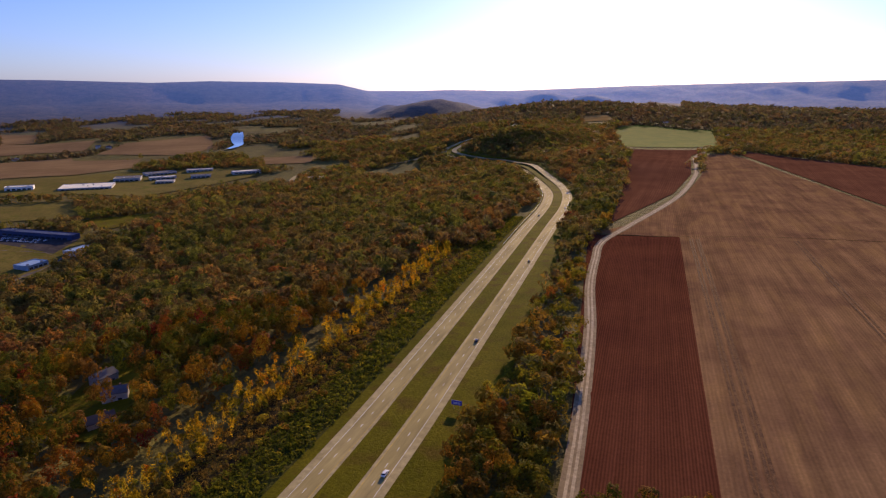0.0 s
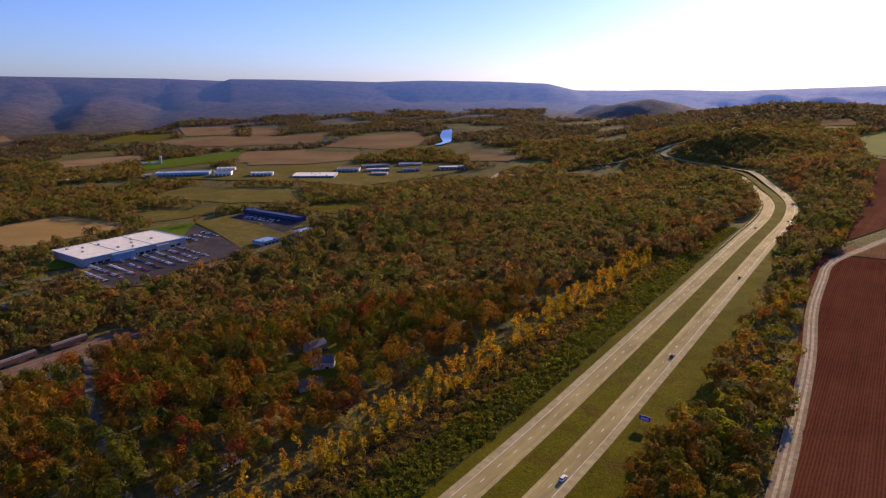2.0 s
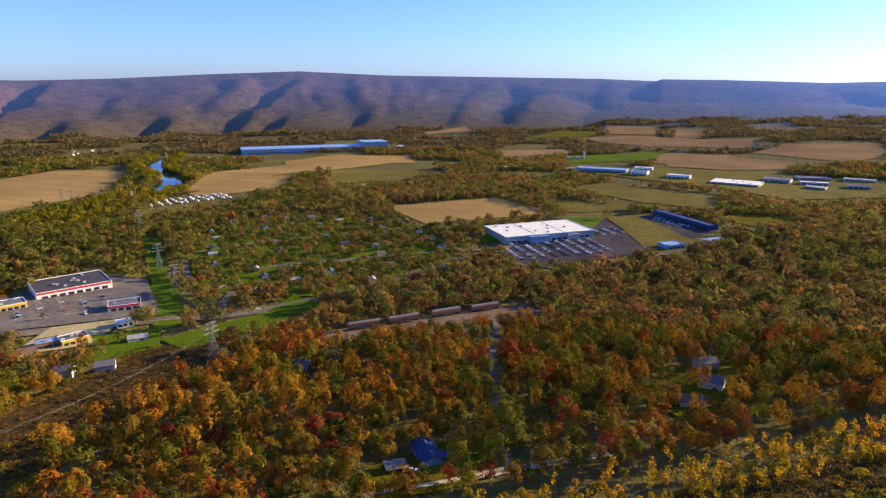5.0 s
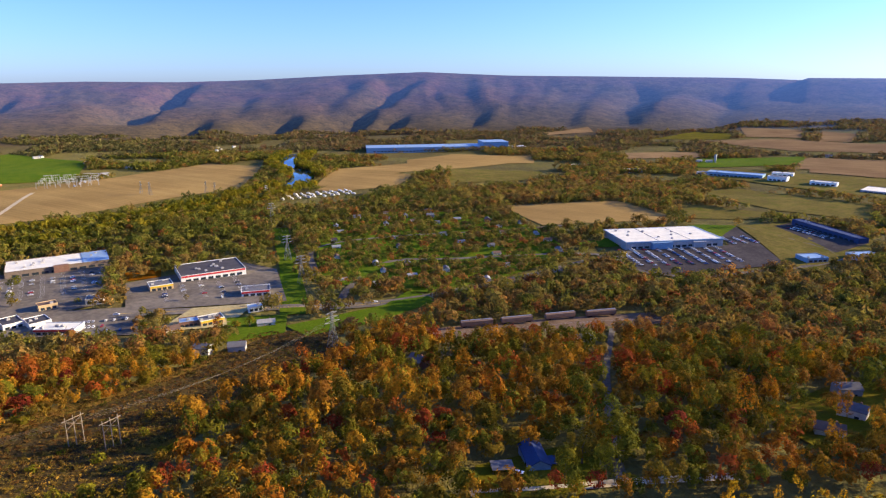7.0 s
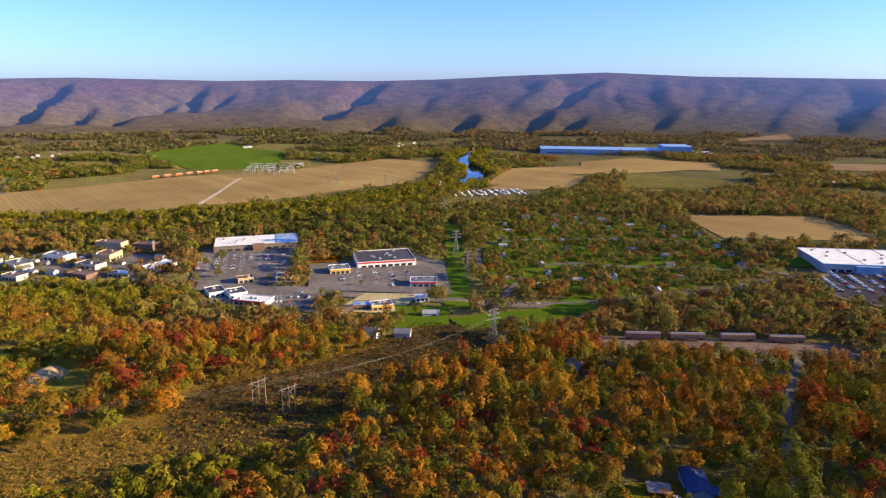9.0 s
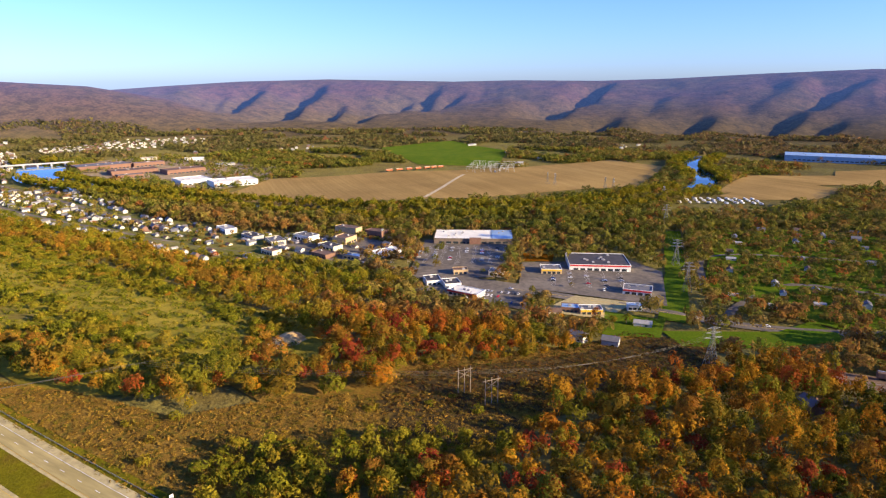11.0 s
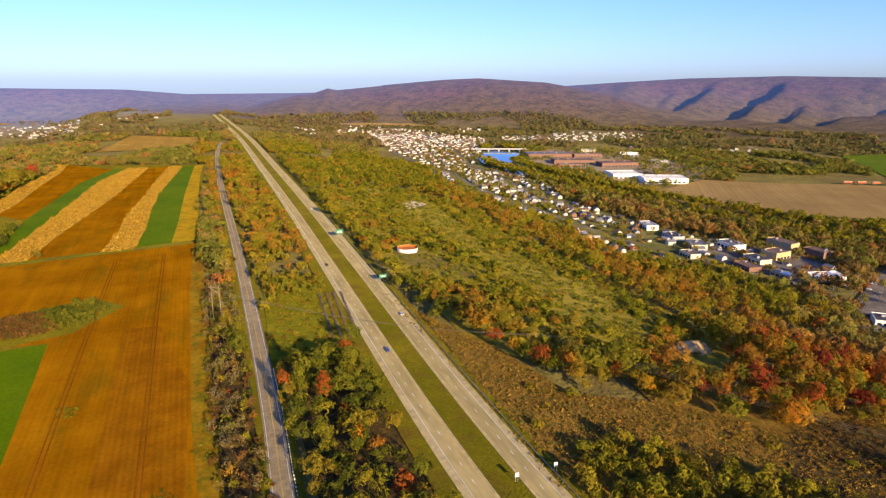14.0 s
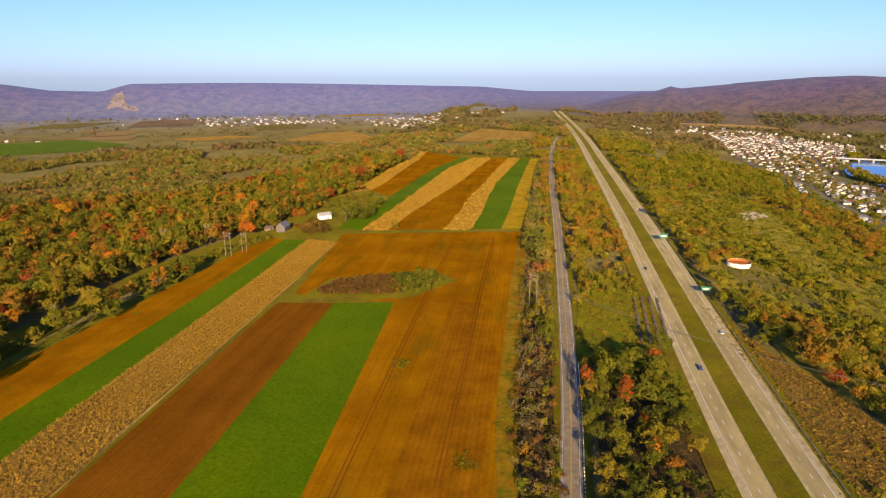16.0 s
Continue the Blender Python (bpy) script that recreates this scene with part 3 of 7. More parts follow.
STRIP_B = [(-160, -596), (-199, -674), (-242, -769), (-295, -869), (-360, -1001), (-430, -1131), (-450, -1123), (-380, -993), (-310, -863), (-263, -761), (-222, -665), (-185, -589)]
STRIP_C = [(-90, -841), (-129, -905), (-182, -1025), (-248, -1157), (-294, -1297), (-309, -1279), (-268, -1162), (-212, -1036), (-163, -920), (-128, -850)]
field("field_13", [(-60, -635)] + STRIP_A[:5] + [(-348, -1164), (-264, -1037), (-188, -886), (-128, -767), (-84, -686)], CROP_GREEN, "curving bright green strip beside the farm")
field("field_14", STRIP_A, PALE, "curving strip of pale dry corn")
field("field_15", STRIP_A[:4:-1] + STRIP_B[5::-1], STUBBLE, "brown strip between dry corn strips")
field("field_16", STRIP_B, PALE, "strip of pale dry corn rows")
field("field_17", STRIP_B[:5:-1] + [(-468, -1116), (-413, -1003), (-330, -829), (-263, -683), (-217, -587)], CROP_GREEN, "narrow bright green strip")
field("field_18", [(-217, -587), (-263, -683), (-330, -829), (-413, -1003), (-468, -1116), (-481, -1110), (-417, -979), (-327, -780), (-241, -583)], OCHRE, "ochre strip beside the side road")
field("field_19", STRIP_C[:4:-1] + [(-348, -1164), (-264, -1037), (-188, -886), (-144, -801)], STUBBLE, "brown field behind the green strip")
field("corn_margin", STRIP_C, PALE, "pale corn strip along the wood's edge")
WEEDY = patchy("weedy_stubble", (0.215, 0.105, 0.004), (0.270, 0.165, 0.008), 22, 2.2, third=(0.105, 0.115, 0.006))
field("weedy_margin", [(-236, -563), (-174, -421), (-133, -322), (-106, -259), (-88, -214), (-78, -186), (-62, -120), (-55, -120), (-70, -186), (-80, -218), (-97, -262), (-124, -326), (-165, -424), (-228, -566)], WEEDY, "yellowing weeds along the field edge", lift=0.06)
field("thicket_grass", [(-12, -430), (-38, -470), (-118, -472), (-128, -440), (-90, -412), (-40, -415)], GRASS, "green grass round the thicket", category="grass", step=8, lift=0.06)
field("turning_strip", [(-64, -610), (-238, -573), (-242, -586), (-60, -624), (-30, -606)], GRASS, "grassy headland between the fields", category="grass", step=10, lift=0.05)

# brown wood floor as dark sheets, with the trees' shade in the colour
field("roadside_floor", [(-62, -120), (-88, -214), (-133, -322), (-165, -395), (-156, -330), (-120, -250), (-85, -170), (-66, -120)], BRUSH_SHADE, "brown floor under the roadside trees, their shade painted in", category="brush", lift=-0.12, clear=False, step=10)
field("strip_floor", [(-74, -100), (-110, -183), (-152, -275), (-166, -305), (-200, -285), (-164, -190), (-118, -80)], BRUSH_SHADE, "brown floor between road and highway, tree shade painted in", category="brush", lift=-0.12, clear=False, step=10)
field("field_margins", [(225, -90), (-50, -90), (-76, -187), (-174, -421), (-242, -586), (-330, -780), (-484, -1112), (-296, -1300), (-85, -845), (20, -640), (150, -374)], GRASS, "green grass margins between the strips", category="grass", lift=-0.2, step=30, clear=False)
CLEAR.append([(230, -60), (-50, -60), (-238, -572), (-490, -1110), (-290, -1270), (-128, -850), (-40, -615), (20, -640)])
# ---- valley fields ----
field("field_20", [(-890, 535), (-824, 713), (-672, 714), (-736, 508)], HARVEST, "tan harvested field behind the store")
field("field_21", [(-786, 787), (-652, 861), (-624, 814), (-673, 732)], OLIVE, "green fallow field")
field("field_22", [(-836, 896), (-854, 1025), (-612, 1058), (-564, 967), (-652, 887)], OLIVE, "dull olive field")
field("field_23", [(-1054, -568), (-963, -414), (-1073, -135), (-1289, 182), (-1570, 282), (-1698, 164), (-1541, -46), (-1395, -328), (-1256, -560)], HARVEST, "wide tan harvested field by the river")
field("field_24", [(-1928, -505), (-2203, -318), (-1873, -105), (-1551, -114), (-1534, -304)], LAWN, "bright green pasture on a rise")
field("field_25", [(-1200, 297), (-1311, 540), (-1380, 919), (-1505, 992), (-1469, 433)], HARVEST, "tan field near the long factory")
field("field_26", [(-1140, 554), (-1111, 721), (-1216, 833), (-1331, 661)], OLIVE, "olive field on a low rise")

field("field_27", [(-1464, 604), (-1339, 892), (-1465, 975), (-1626, 808), (-1560, 644)], HARVEST, "tan field before the long factory")
field("field_28", [(-1239, 1327), (-1138, 1620), (-1012, 1435), (-1106, 1196)], LAWN, "bright green pasture with a farm")
field("field_29", [(-1114, 1598), (-964, 1677), (-840, 1469), (-977, 1348)], BROWNFIELD, "brown harvested field")
field("field_30", [(-1575, 1730), (-1450, 1981), (-1146, 1983), (-1069, 1853), (-1233, 1692), (-1470, 1715)], BROWNFIELD, "long tan field")
field("field_31", [(-1716, 1615), (-1894, 2015), (-1703, 2011), (-1574, 1834)], GRASS, "pale green field")
field("field_32", [(-1878, 2246), (-1652, 2314), (-1468, 2062), (-1608, 1957)], BROWNFIELD, "tan field below the ridge")
field("field_33", [(-1407, 1226), (-1361, 1455), (-1255, 1385), (-1285, 1139)], BROWNFIELD, "tan field behind a hedge")
field("field_34", [(-2116, 1444), (-2214, 1738), (-2086, 1666), (-2030, 1411)], BROWNFIELD, "far tan field")
field("field_35", [(-1171, 300), (-1268, 373), (-1299, 496), (-1252, 542), (-1147, 449), (-1132, 332)], HARVEST, "sloping tan field by the river")
field("field_36", [(-933, 1737), (-970, 1974), (-786, 2188), (-668, 1895), (-679, 1710)], BROWNFIELD, "wide brown field near the pond")
field("field_37", [(-1104, 1605), (-768, 1641), (-716, 1484), (-795, 1358), (-911, 1316)], BROWNFIELD, "brown field with a dark track")
field("field_38", [(-1566, 2301), (-1426, 2302), (-1288, 2043), (-1367, 2001)], BROWNFIELD, "brown field far down the valley")
field("field_39", [(-1367, 2001), (-1087, 2036), (-1018, 1839), (-1210, 1764)], BROWNFIELD, "brown field beside farm houses")
field("field_40", [(-701, 1001), (-582, 1012), (-542, 938), (-633, 899)], OLIVE, "dull olive field beside woods")
field("field_41", [(-521, 907), (-436, 966), (-417, 902), (-448, 852), (-494, 866)], GRASS, "olive green meadow")
field("field_42", [(-460, 1647), (-279, 1641), (-328, 1530), (-418, 1515)], BROWNFIELD, "brown field beside the far road")
field("field_43", [(405, 1875), (419, 1984), (502, 2010), (503, 1909)], HARVEST, "pale field on the wooded hill")
field("field_44", [(678, -1918), (802, -2286), (616, -2359), (413, -2173), (497, -1996)], LAWN, "green pasture in the far valley")
field("field_45", [(640, -2400), (610, -2489), (441, -2481), (438, -2308)], HARVEST, "tan field in the far valley")
field("field_46", [(-42, -2148), (-173, -2400), (-309, -2480), (-362, -2081), (-320, -1842), (-148, -2117)], PALE, "pale yellow field on a rise among woods")
field("field_47", [(-408, -1462), (-608, -1837), (-721, -1661), (-629, -1464), (-505, -1440)], PALE, "pale striped field on the ridge")
field("field_48", [(-1613, -2363), (-1846, -2120), (-1943, -1869), (-1833, -1958), (-1671, -2221)], HARVEST, "tan field beyond the town")
# the valley beyond the southern woods
field("field_49", [(571, -3328), (336, -3469), (308, -2937), (561, -2919)], BROWNFIELD, "brown field in the southern valley", step=60)
field("field_50", [(627, -2713), (457, -2747), (489, -2525), (580, -2501)], HARVEST, "tan field in the southern valley", step=60)
field("field_51", [(312, -2318), (137, -2407), (12, -2319), (222, -2207)], PALE, "pale field behind the southern woods", step=60)
field("field_52", [(-330, -3600), (-623, -3640), (-660, -3480), (-382, -3440)], PALE, "pale field below the far ridge", step=60)
field("field_53", [(60, -2900), (-180, -2960), (-140, -2680), (40, -2620)], OLIVE, "olive meadow in the southern valley", step=60)
field("field_54", [(760, -2950), (640, -3300), (900, -3250), (980, -2900)], OLIVE, "dull meadow below the far ridge", step=60)
ROCK = patchy("pale_rock", (0.20, 0.165, 0.16), (0.30, 0.25, 0.24), 60, 14, third=(0.11, 0.085, 0.08))
field("rock_face", [(846, -3950), (849, -4070), (833, -4189), (806, -4245), (796, -4170), (778, -4130), (770, -4060), (740, -4000), (700, -3985), (676, -3925), (736, -3932), (790, -3990), (815, -3960)], ROCK, "pale bare rock at the ridge's end", step=30, category="rock", clear=False, bumpy=2.0)
field("brush_slope", [(-272, -363), (-261, -292), (-255, -225), (-240, -161), (-267, -125), (-289, -73), (-312, -23), (-350, 8), (-300, 10), (-240, -10), (-200, -70), (-150, -60), (-146, -50), (-180, -118), (-230, -228), (-275, -325)], BRUSH, "brown brushy slope below the highway", category="brush")
CUT = [(-482, 91), (-470, 128), (-420, 122), (-378, 104), (-368, 80), (-334, 49), (-290, 12), (-268, -20), (-250, -63), (-288, -78), (-330, -68), (-368, -22), (-425, 34), (-468, 66)]
field("cut_edge", [(-240, -95), (-285, -165), (-318, -122), (-352, -74), (-392, -26), (-446, 34), (-490, 72), (-450, 80), (-330, -20)], BRUSH, "brown scrub along the cut", category="brush", clear=False, lift=-0.1)
# strip coloured dark for the shadow that the woods throw across it
field("cut_strip", CUT, BRUSH_SHADE, "scrub under the power line, tree shade in its dark colour", category="brush")
# painted tree shadow: a darker sheet laid over the cut, no dip below
field("tree_shade_patch", [(-278, -78), (-294, -50), (-292, -24), (-273, -4), (-243, -14), (-240, -37), (-250, -64)], BRUSH_SHADE, "dark patch painted for the shadow of nearby trees", category="brush", step=8, clear=False, lift=0.08)
field("hillside", [(-250, -240), (-288, -318), (-330, -430), (-424, -638), (-508, -788), (-620, -740), (-600, -560), (-470, -280), (-400, -150), (-300, -110), (-255, -200)], HILLGRASS, "rough grassy hillside with shrubs", category="hillside", clear=False, lift=-0.1)
field("open_hill", [(-437, -395), (-455, -370), (-430, -300), (-408, -240), (-375, -184), (-352, -196), (-352, -240), (-378, -290), (-400, -345)], HILLGRASS, "open grassy hilltop among shrubs", category="grass")
field("open_hill_2", [(-548, -650), (-600, -662), (-565, -590), (-505, -490), (-445, -405), (-432, -412), (-462, -480), (-488, -550)], HILLGRASS, "open grassy patch among shrubs", category="grass")
field("bare_patch", [(-522, -620), (-574, -651), (-566, -618), (-504, -587)], GRAVEL, "bare gravel patch", category="gravel", step=8)
def sand_bank(x, y, wide, high):
    """A cut bank of bare sand that falls towards the highway."""
    bm = bmesh.new()
    r = random.Random(4)
    rows = []
    for i in range(9):
        u = i / 8
        rows.append([])
        for j in range(13):
            v = j / 12 - 0.5
            px, py = x + 14 - 26 * u - 9 * v + r.uniform(-0.8, 0.8), y + wide * v * (1 - 0.35 * u) + r.uniform(-0.8, 0.8)
            rise = high * smooth(0.05, 0.75, np.float64(u)) * (1 - 3.2 * v * v) + r.uniform(-0.35, 0.35)
            rows[-1].append(bm.verts.new((px, py, float(ground_z(px, py)) + max(0.2, float(rise)))))
    for i in range(8):
        for j in range(12):
            bm.faces.new((rows[i][j], rows[i][j + 1], rows[i + 1][j + 1], rows[i + 1][j])).smooth = True
    bmesh.ops.recalc_face_normals(bm, faces=bm.faces)
    tagged(part("sand_bank", bm, SAND), "cut bank of bare pale sand", "sand", kind="structure")


sand_bank(-354, -156, 22, 5)
field("sand_pit", [(-358, -167), (-376, -163), (-366, -146), (-351, -148), (-336, -156)], SAND, "pale sandy pit", category="sand", step=5)
field("tank_yard", [(-350, -440), (-372, -415), (-356, -324), (-345, -325), (-330, -380)], OLIVE, "grass yard with gravel round the tank", category="yard", step=8)
field("line_strip", [(-880, 160), (-878, 182), (-679, 151), (-520, 123), (-528, 98), (-682, 130)], LAWN, "mown green strip under the power line", category="grass")
field("house_lawn", [(-182, 100), (-204, 112), (-203, 170), (-170, 152), (-170, 126)], GRASS, "lawn round the blue house", category="lawn", step=8)
field("clearing_1", [(-174, 256), (-195, 290), (-209, 366), (-180, 366), (-150, 299), (-148, 250)], GRASS, "shaded lawns of houses in the woods", category="lawn", step=10, clear=False)
field("side_clearing", [(-155, -296), (-208, -400), (-225, -440), (-262, -415), (-240, -355), (-203, -285), (-180, -268), (-166, -272)], SUNGRASS, "rough grass between road and highway", category="grass", step=8)
field("side_verge", [(-150, -358), (-184, -436), (-201, -431), (-156, -327)], SUNGRASS, "grass patch beside the side road", category="grass", step=8)
field("hedge_bank", [(150, -374), (98, -516), (4, -608), (25, -645), (111, -568), (167, -424)], GRASS, "grass bank with a hedgerow", category="grass", step=10)
field("farmyard", [(8, -640), (-30, -759), (-89, -828), (-126, -837), (-139, -791), (-84, -686), (-60, -635), (-40, -612)], GRASS, "green farmyard with old trees", category="yard", step=10)

# ---- valley: paved lots, lawns and roads ----
field("parking_lot_1", [(-575, 500), (-535, 643), (-604, 698), (-609, 739), (-453, 637), (-482, 492), (-508, 476)], BACKLIT_LOT, "grey car park before the big store", category="car park")
field("parking_lot_2", [(-609, -135), (-788, -148), (-802, -42), (-695, -37), (-625, -45), (-616, -92)], ASPHALT, "grey car park of the white-roofed mall", category="car park")
field("parking_lot_3", [(-690, -21), (-703, 26), (-735, 90), (-683, 127), (-564, 112), (-584, 32), (-598, -21)], ASPHALT, "grey car park round the low shops", category="car park")
field("parking_lot_4", [(-570, -115), (-629, -98), (-604, -11), (-528, -12)], ASPHALT, "grey yard beside the main road", category="car park")
field("parking_lot_5", [(-530, -2), (-580, 32), (-569, 84), (-518, 53)], SHOULDER, "pale concrete forecourt", category="car park")
field("parking_lot_6", [(-584, 787), (-590, 835), (-460, 790), (-455, 725)], BACKLIT_LOT, "car park on a terrace", category="car park")
field("parking_lot_7", [(-736, -326), (-796, -336), (-814, -183), (-710, -158), (-660, -200), (-690, -273)], ASPHALT, "paved yards of the shops along the main road", category="car park", clear=False)
field("works_yard", [(-1100, 1180), (-1002, 1270), (-871, 1285), (-693, 1420), (-533, 1480), (-416, 1460), (-395, 1371), (-538, 1122), (-670, 1133), (-1028, 1096)], OLIVE, "worn grass and gravel yards of the industrial estate", category="yard", step=40)
field("crossing_verge", [(-497, 96), (-512, 188), (-545, 225), (-500, 236), (-470, 160), (-462, 105)], LAWN, "mown grass beside the main road", category="grass", step=12)
field("dirt_lot", [(-733, -21), (-733, 14), (-700, 12), (-697, -21)], REDSOIL, "bare brown lot", category="soil", step=10)
field("green_lawn", [(-541, 56), (-526, 104), (-479, 92), (-474, 48)], LAWN, "green lawn beside the main road", category="lawn", step=10)
field("suburb_lawn", [(-602, 196), (-662, 216), (-643, 277), (-594, 316), (-581, 225)], LAWN, "bright lawn among houses", category="lawn", step=15, clear=False)
field("store_bank", [(-620, 470), (-640, 700), (-610, 745), (-560, 650), (-590, 500)], LAWN, "green bank behind the big store", category="grass", step=15)
field("terrace_bank", [(-610, 745), (-590, 840), (-560, 850), (-440, 800), (-430, 640), (-453, 637)], OLIVE, "green slope below the terrace", category="grass", step=15, lift=-0.1)
field("suburb_ground", [(-618, 154), (-883, 224), (-933, 364), (-856, 475), (-745, 495), (-611, 455), (-581, 434), (-545, 336), (-527, 238)], LAWN, "lawns and gardens of the suburb", clear=False, category="lawn", lift=-0.15)
TOWN = [(-1409, -1843), (-1620, -1889), (-1565, -1463), (-1167, -1063), (-1042, -849), (-879, -615), (-807, -486), (-768, -444), (-710, -499), (-749, -657), (-833, -852), (-1010, -1124), (-1154, -1414)]
TOWN_NEAR = [(-858, -600), (-800, -407), (-776, -303), (-818, -214), (-721, -168), (-652, -208), (-664, -280), (-599, -362), (-710, -499)]
TOWN_WEST = [(-1495, -1980), (-1682, -2088), (-1675, -1825), (-1646, -1517), (-1341, -1204), (-1255, -1568)]
TOWN_FAR = [(-1688, -1481), (-2043, -1412), (-2196, -1264), (-2098, -1112), (-1741, -1206), (-1586, -1348)]
MILL_YARD = [(-1541, -1068), (-1568, -864), (-1451, -612), (-1250, -560), (-1120, -600), (-1150, -760), (-1260, -1000), (-1400, -1110)]
field("town_ground", TOWN, TOWNLAND, "gardens and streets of the town", clear=False, category="town ground", lift=-0.2, step=40)
field("town_ground_3", TOWN_WEST, TOWNLAND, "pale gardens and streets of the far town", clear=False, category="town ground", lift=-0.2, step=40)
field("town_ground_4", TOWN_FAR, TOWNLAND, "pale gardens beyond the river", clear=False, category="town ground", lift=-0.2, step=40)
field("town_ground_2", TOWN_NEAR, TOWNLAND, "gardens and yards along the main road", clear=False, category="town ground", lift=-0.2, step=40)
field("mill_yard", MILL_YARD, FARMTRACK, "gravel and grass yards of the brick mill", category="yard", step=40, clear=False)
SUBURB = [(-618, 154), (-883, 224), (-933, 364), (-856, 475), (-745, 495), (-611, 455), (-581, 434), (-545, 336), (-527, 238)]

# ---- highway ----
HIGHWAY = spline([(-1250, -2700), (-832, -1660), (-543, -990), (-395, -652), (-286, -410), (-174, -162), (-118, -15), (-40, 207), (1, 334), (90, 622), (140, 786), (159, 915), (156, 1110), (138, 1340), (71, 1454), (15, 1551), (50, 1617), (113, 1669), (190, 1760), (230, 1900)], 12)
highway = tagged(new("highway"), "divided four-lane concrete highway with grass median", "road", kind="structure")
for side in (-1, 1):
    a = 6.2 if side > 0 else -17.2
    ribbon("shoulder", HIGHWAY, a - (0.2 if side > 0 else 1.2), a + 11 + (1.2 if side > 0 else 0.2), SHOULDER, 0.65, highway, True)
    ribbon("lane", HIGHWAY, a + 1.4 if side > 0 else a + 2.6, a + 8.6 if side > 0 else a + 9.6, CONCRETE, 0.7, highway, True)
    mid = a + 5.0 if side > 0 else a + 6.1
    tagged(ribbon("lane_dashes", HIGHWAY, mid - 0.12, mid + 0.12, WHITE, 0.76, highway, True, dash=(3.05, 12.19)), kind="stuff")
    for o, m in ((-3.7, YELLOW if side > 0 else WHITE), (3.7, WHITE if side > 0 else YELLOW)):
        ribbon("edge_line", HIGHWAY, mid + o - 0.09, mid + o + 0.09, m, 0.76, highway, True)
ribbon("median", HIGHWAY, -6.0, 6.0, GRASS, 0.6, highway, True, "mown green grass median")
for lo, hi in ((-24, -18.3), (18.3, 27)):
    ribbon("verge", HIGHWAY, lo, hi, GRASS, 0.58, highway, False, "grassy verge")

SIDE_ROAD = spline([(-20, 0), (-60, -100), (-97, -183), (-129, -250), (-190, -386), (-275, -580), (-440, -962), (-590, -1287), (-700, -1500)], 15)
side_road = tagged(new("side_road"), "narrow grey two-lane road with yellow centre line", "road", kind="structure")
ribbon("surface", SIDE_ROAD, -4.4, 4.4, ROADTAR, 0.15, side_road, True)
for o, m in ((-0.15, YELLOW), (0.15, YELLOW), (-3.4, WHITE), (3.4, WHITE)):
    ribbon("road_line", SIDE_ROAD, o - 0.07, o + 0.07, m, 0.22, side_road, True)

for lo, hi in ((-7.5, -4.5), (4.5, 8.0)):
    ribbon("verge", SIDE_ROAD, lo, hi, GRASS, 0.1, side_road, True, "narrow grass verge")
for off in (0, 2.2, 40, 42.2):
    path = spline([(-52 + off, -200), (-120 + off, -365), (-168 + off, -480), (-200 + off, -556)], 16)
    tagged(ribbon("tyre_track", path, -0.35, 0.35, REDSOIL, 0.26, None), "tractor track through the orange stubble", "track", kind="structure")

DIRT_ROAD = spline([(-20, 0), (10, 90), (45, 204), (66, 278), (90, 370), (109, 456), (130, 530), (150, 590), (197, 662), (308, 833), (397, 1010), (440, 1120), (503, 1284), (597, 1409), (680, 1500)], 12)
dirt_road = tagged(new("gravel_road"), "pale gravel farm road with wheel tracks", "road", kind="structure")
ribbon("surface", DIRT_ROAD, -3.8, 3.8, FARMTRACK, 0.15, dirt_road, True)
for o in (-1.4, 1.0):
    ribbon("wheel_track", DIRT_ROAD, o - 0.3, o + 1.0, GRAVEL, 0.2, dirt_road, True)
for line, w in ((HIGHWAY, 26), (SIDE_ROAD, 8), (DIRT_ROAD, 7)):
    n = normals_of(line)
    for i in range(0, len(line) - 6, 6):
        j = min(i + 6, len(line) - 1)
        CLEAR.append([tuple(line[i] - n[i] * w), tuple(line[i] + n[i] * w), tuple(line[j] + n[j] * w), tuple(line[j] - n[j] * w)])

def street(name, points, width, material, label, clear=True, line=None):
    path = spline(points, 20)
    road = tagged(new(name), label, "road", kind="structure")
    ribbon("surface", path, -width / 2, width / 2, material, 0.45, road, True)
    if line:
        ribbon("centre_line", path, -0.25, 0.25, line, 0.52, road, True)
    if clear:
        n = normals_of(path)
        for i in range(0, len(path) - 3, 3):
            w = width / 2 + 3
            CLEAR.append([tuple(path[i] - n[i] * w), tuple(path[i] + n[i] * w), tuple(path[i + 3] + n[i + 3] * w), tuple(path[i + 3] - n[i + 3] * w)])
    return path


MAIN_STREET = street("main_street", [(-1000, -1050), (-830, -760), (-703, -424), (-690, -297), (-655, -179), (-615, -109), (-592, -27), (-574, 29), (-550, 100), (-524, 160), (-515, 230), (-530, 330), (-560, 480), (-590, 640)], 15, ASPHALT, "wide grey main road through the shops", True, YELLOW)
street("suburb_road", [(-640, 160), (-753, 189), (-771, 300), (-737, 435), (-719, 534)], 7, ASPHALT, "narrow suburb street")
street("suburb_road", [(-526, 150), (-583, 178), (-659, 249), (-635, 316), (-591, 440), (-556, 486), (-520, 520)], 8, ASPHALT, "pale suburb street")
street("lane", [(-370, 325), (-316, 275), (-276, 240), (-236, 208), (-202, 181), (-166, 156)], 4.5, ASPHALT, "narrow dark lane through the woods")
street("lane", [(-186, 100), (-176, 125), (-167, 156), (-150, 200)], 4.5, GRAVEL, "pale gravel drive by the blue house")
street("far_road", [(-291, 1196), (-306, 1364), (-237, 1463), (-109, 1478), (-6, 1557)], 14, SHOULDER, "pale curving ramp road")
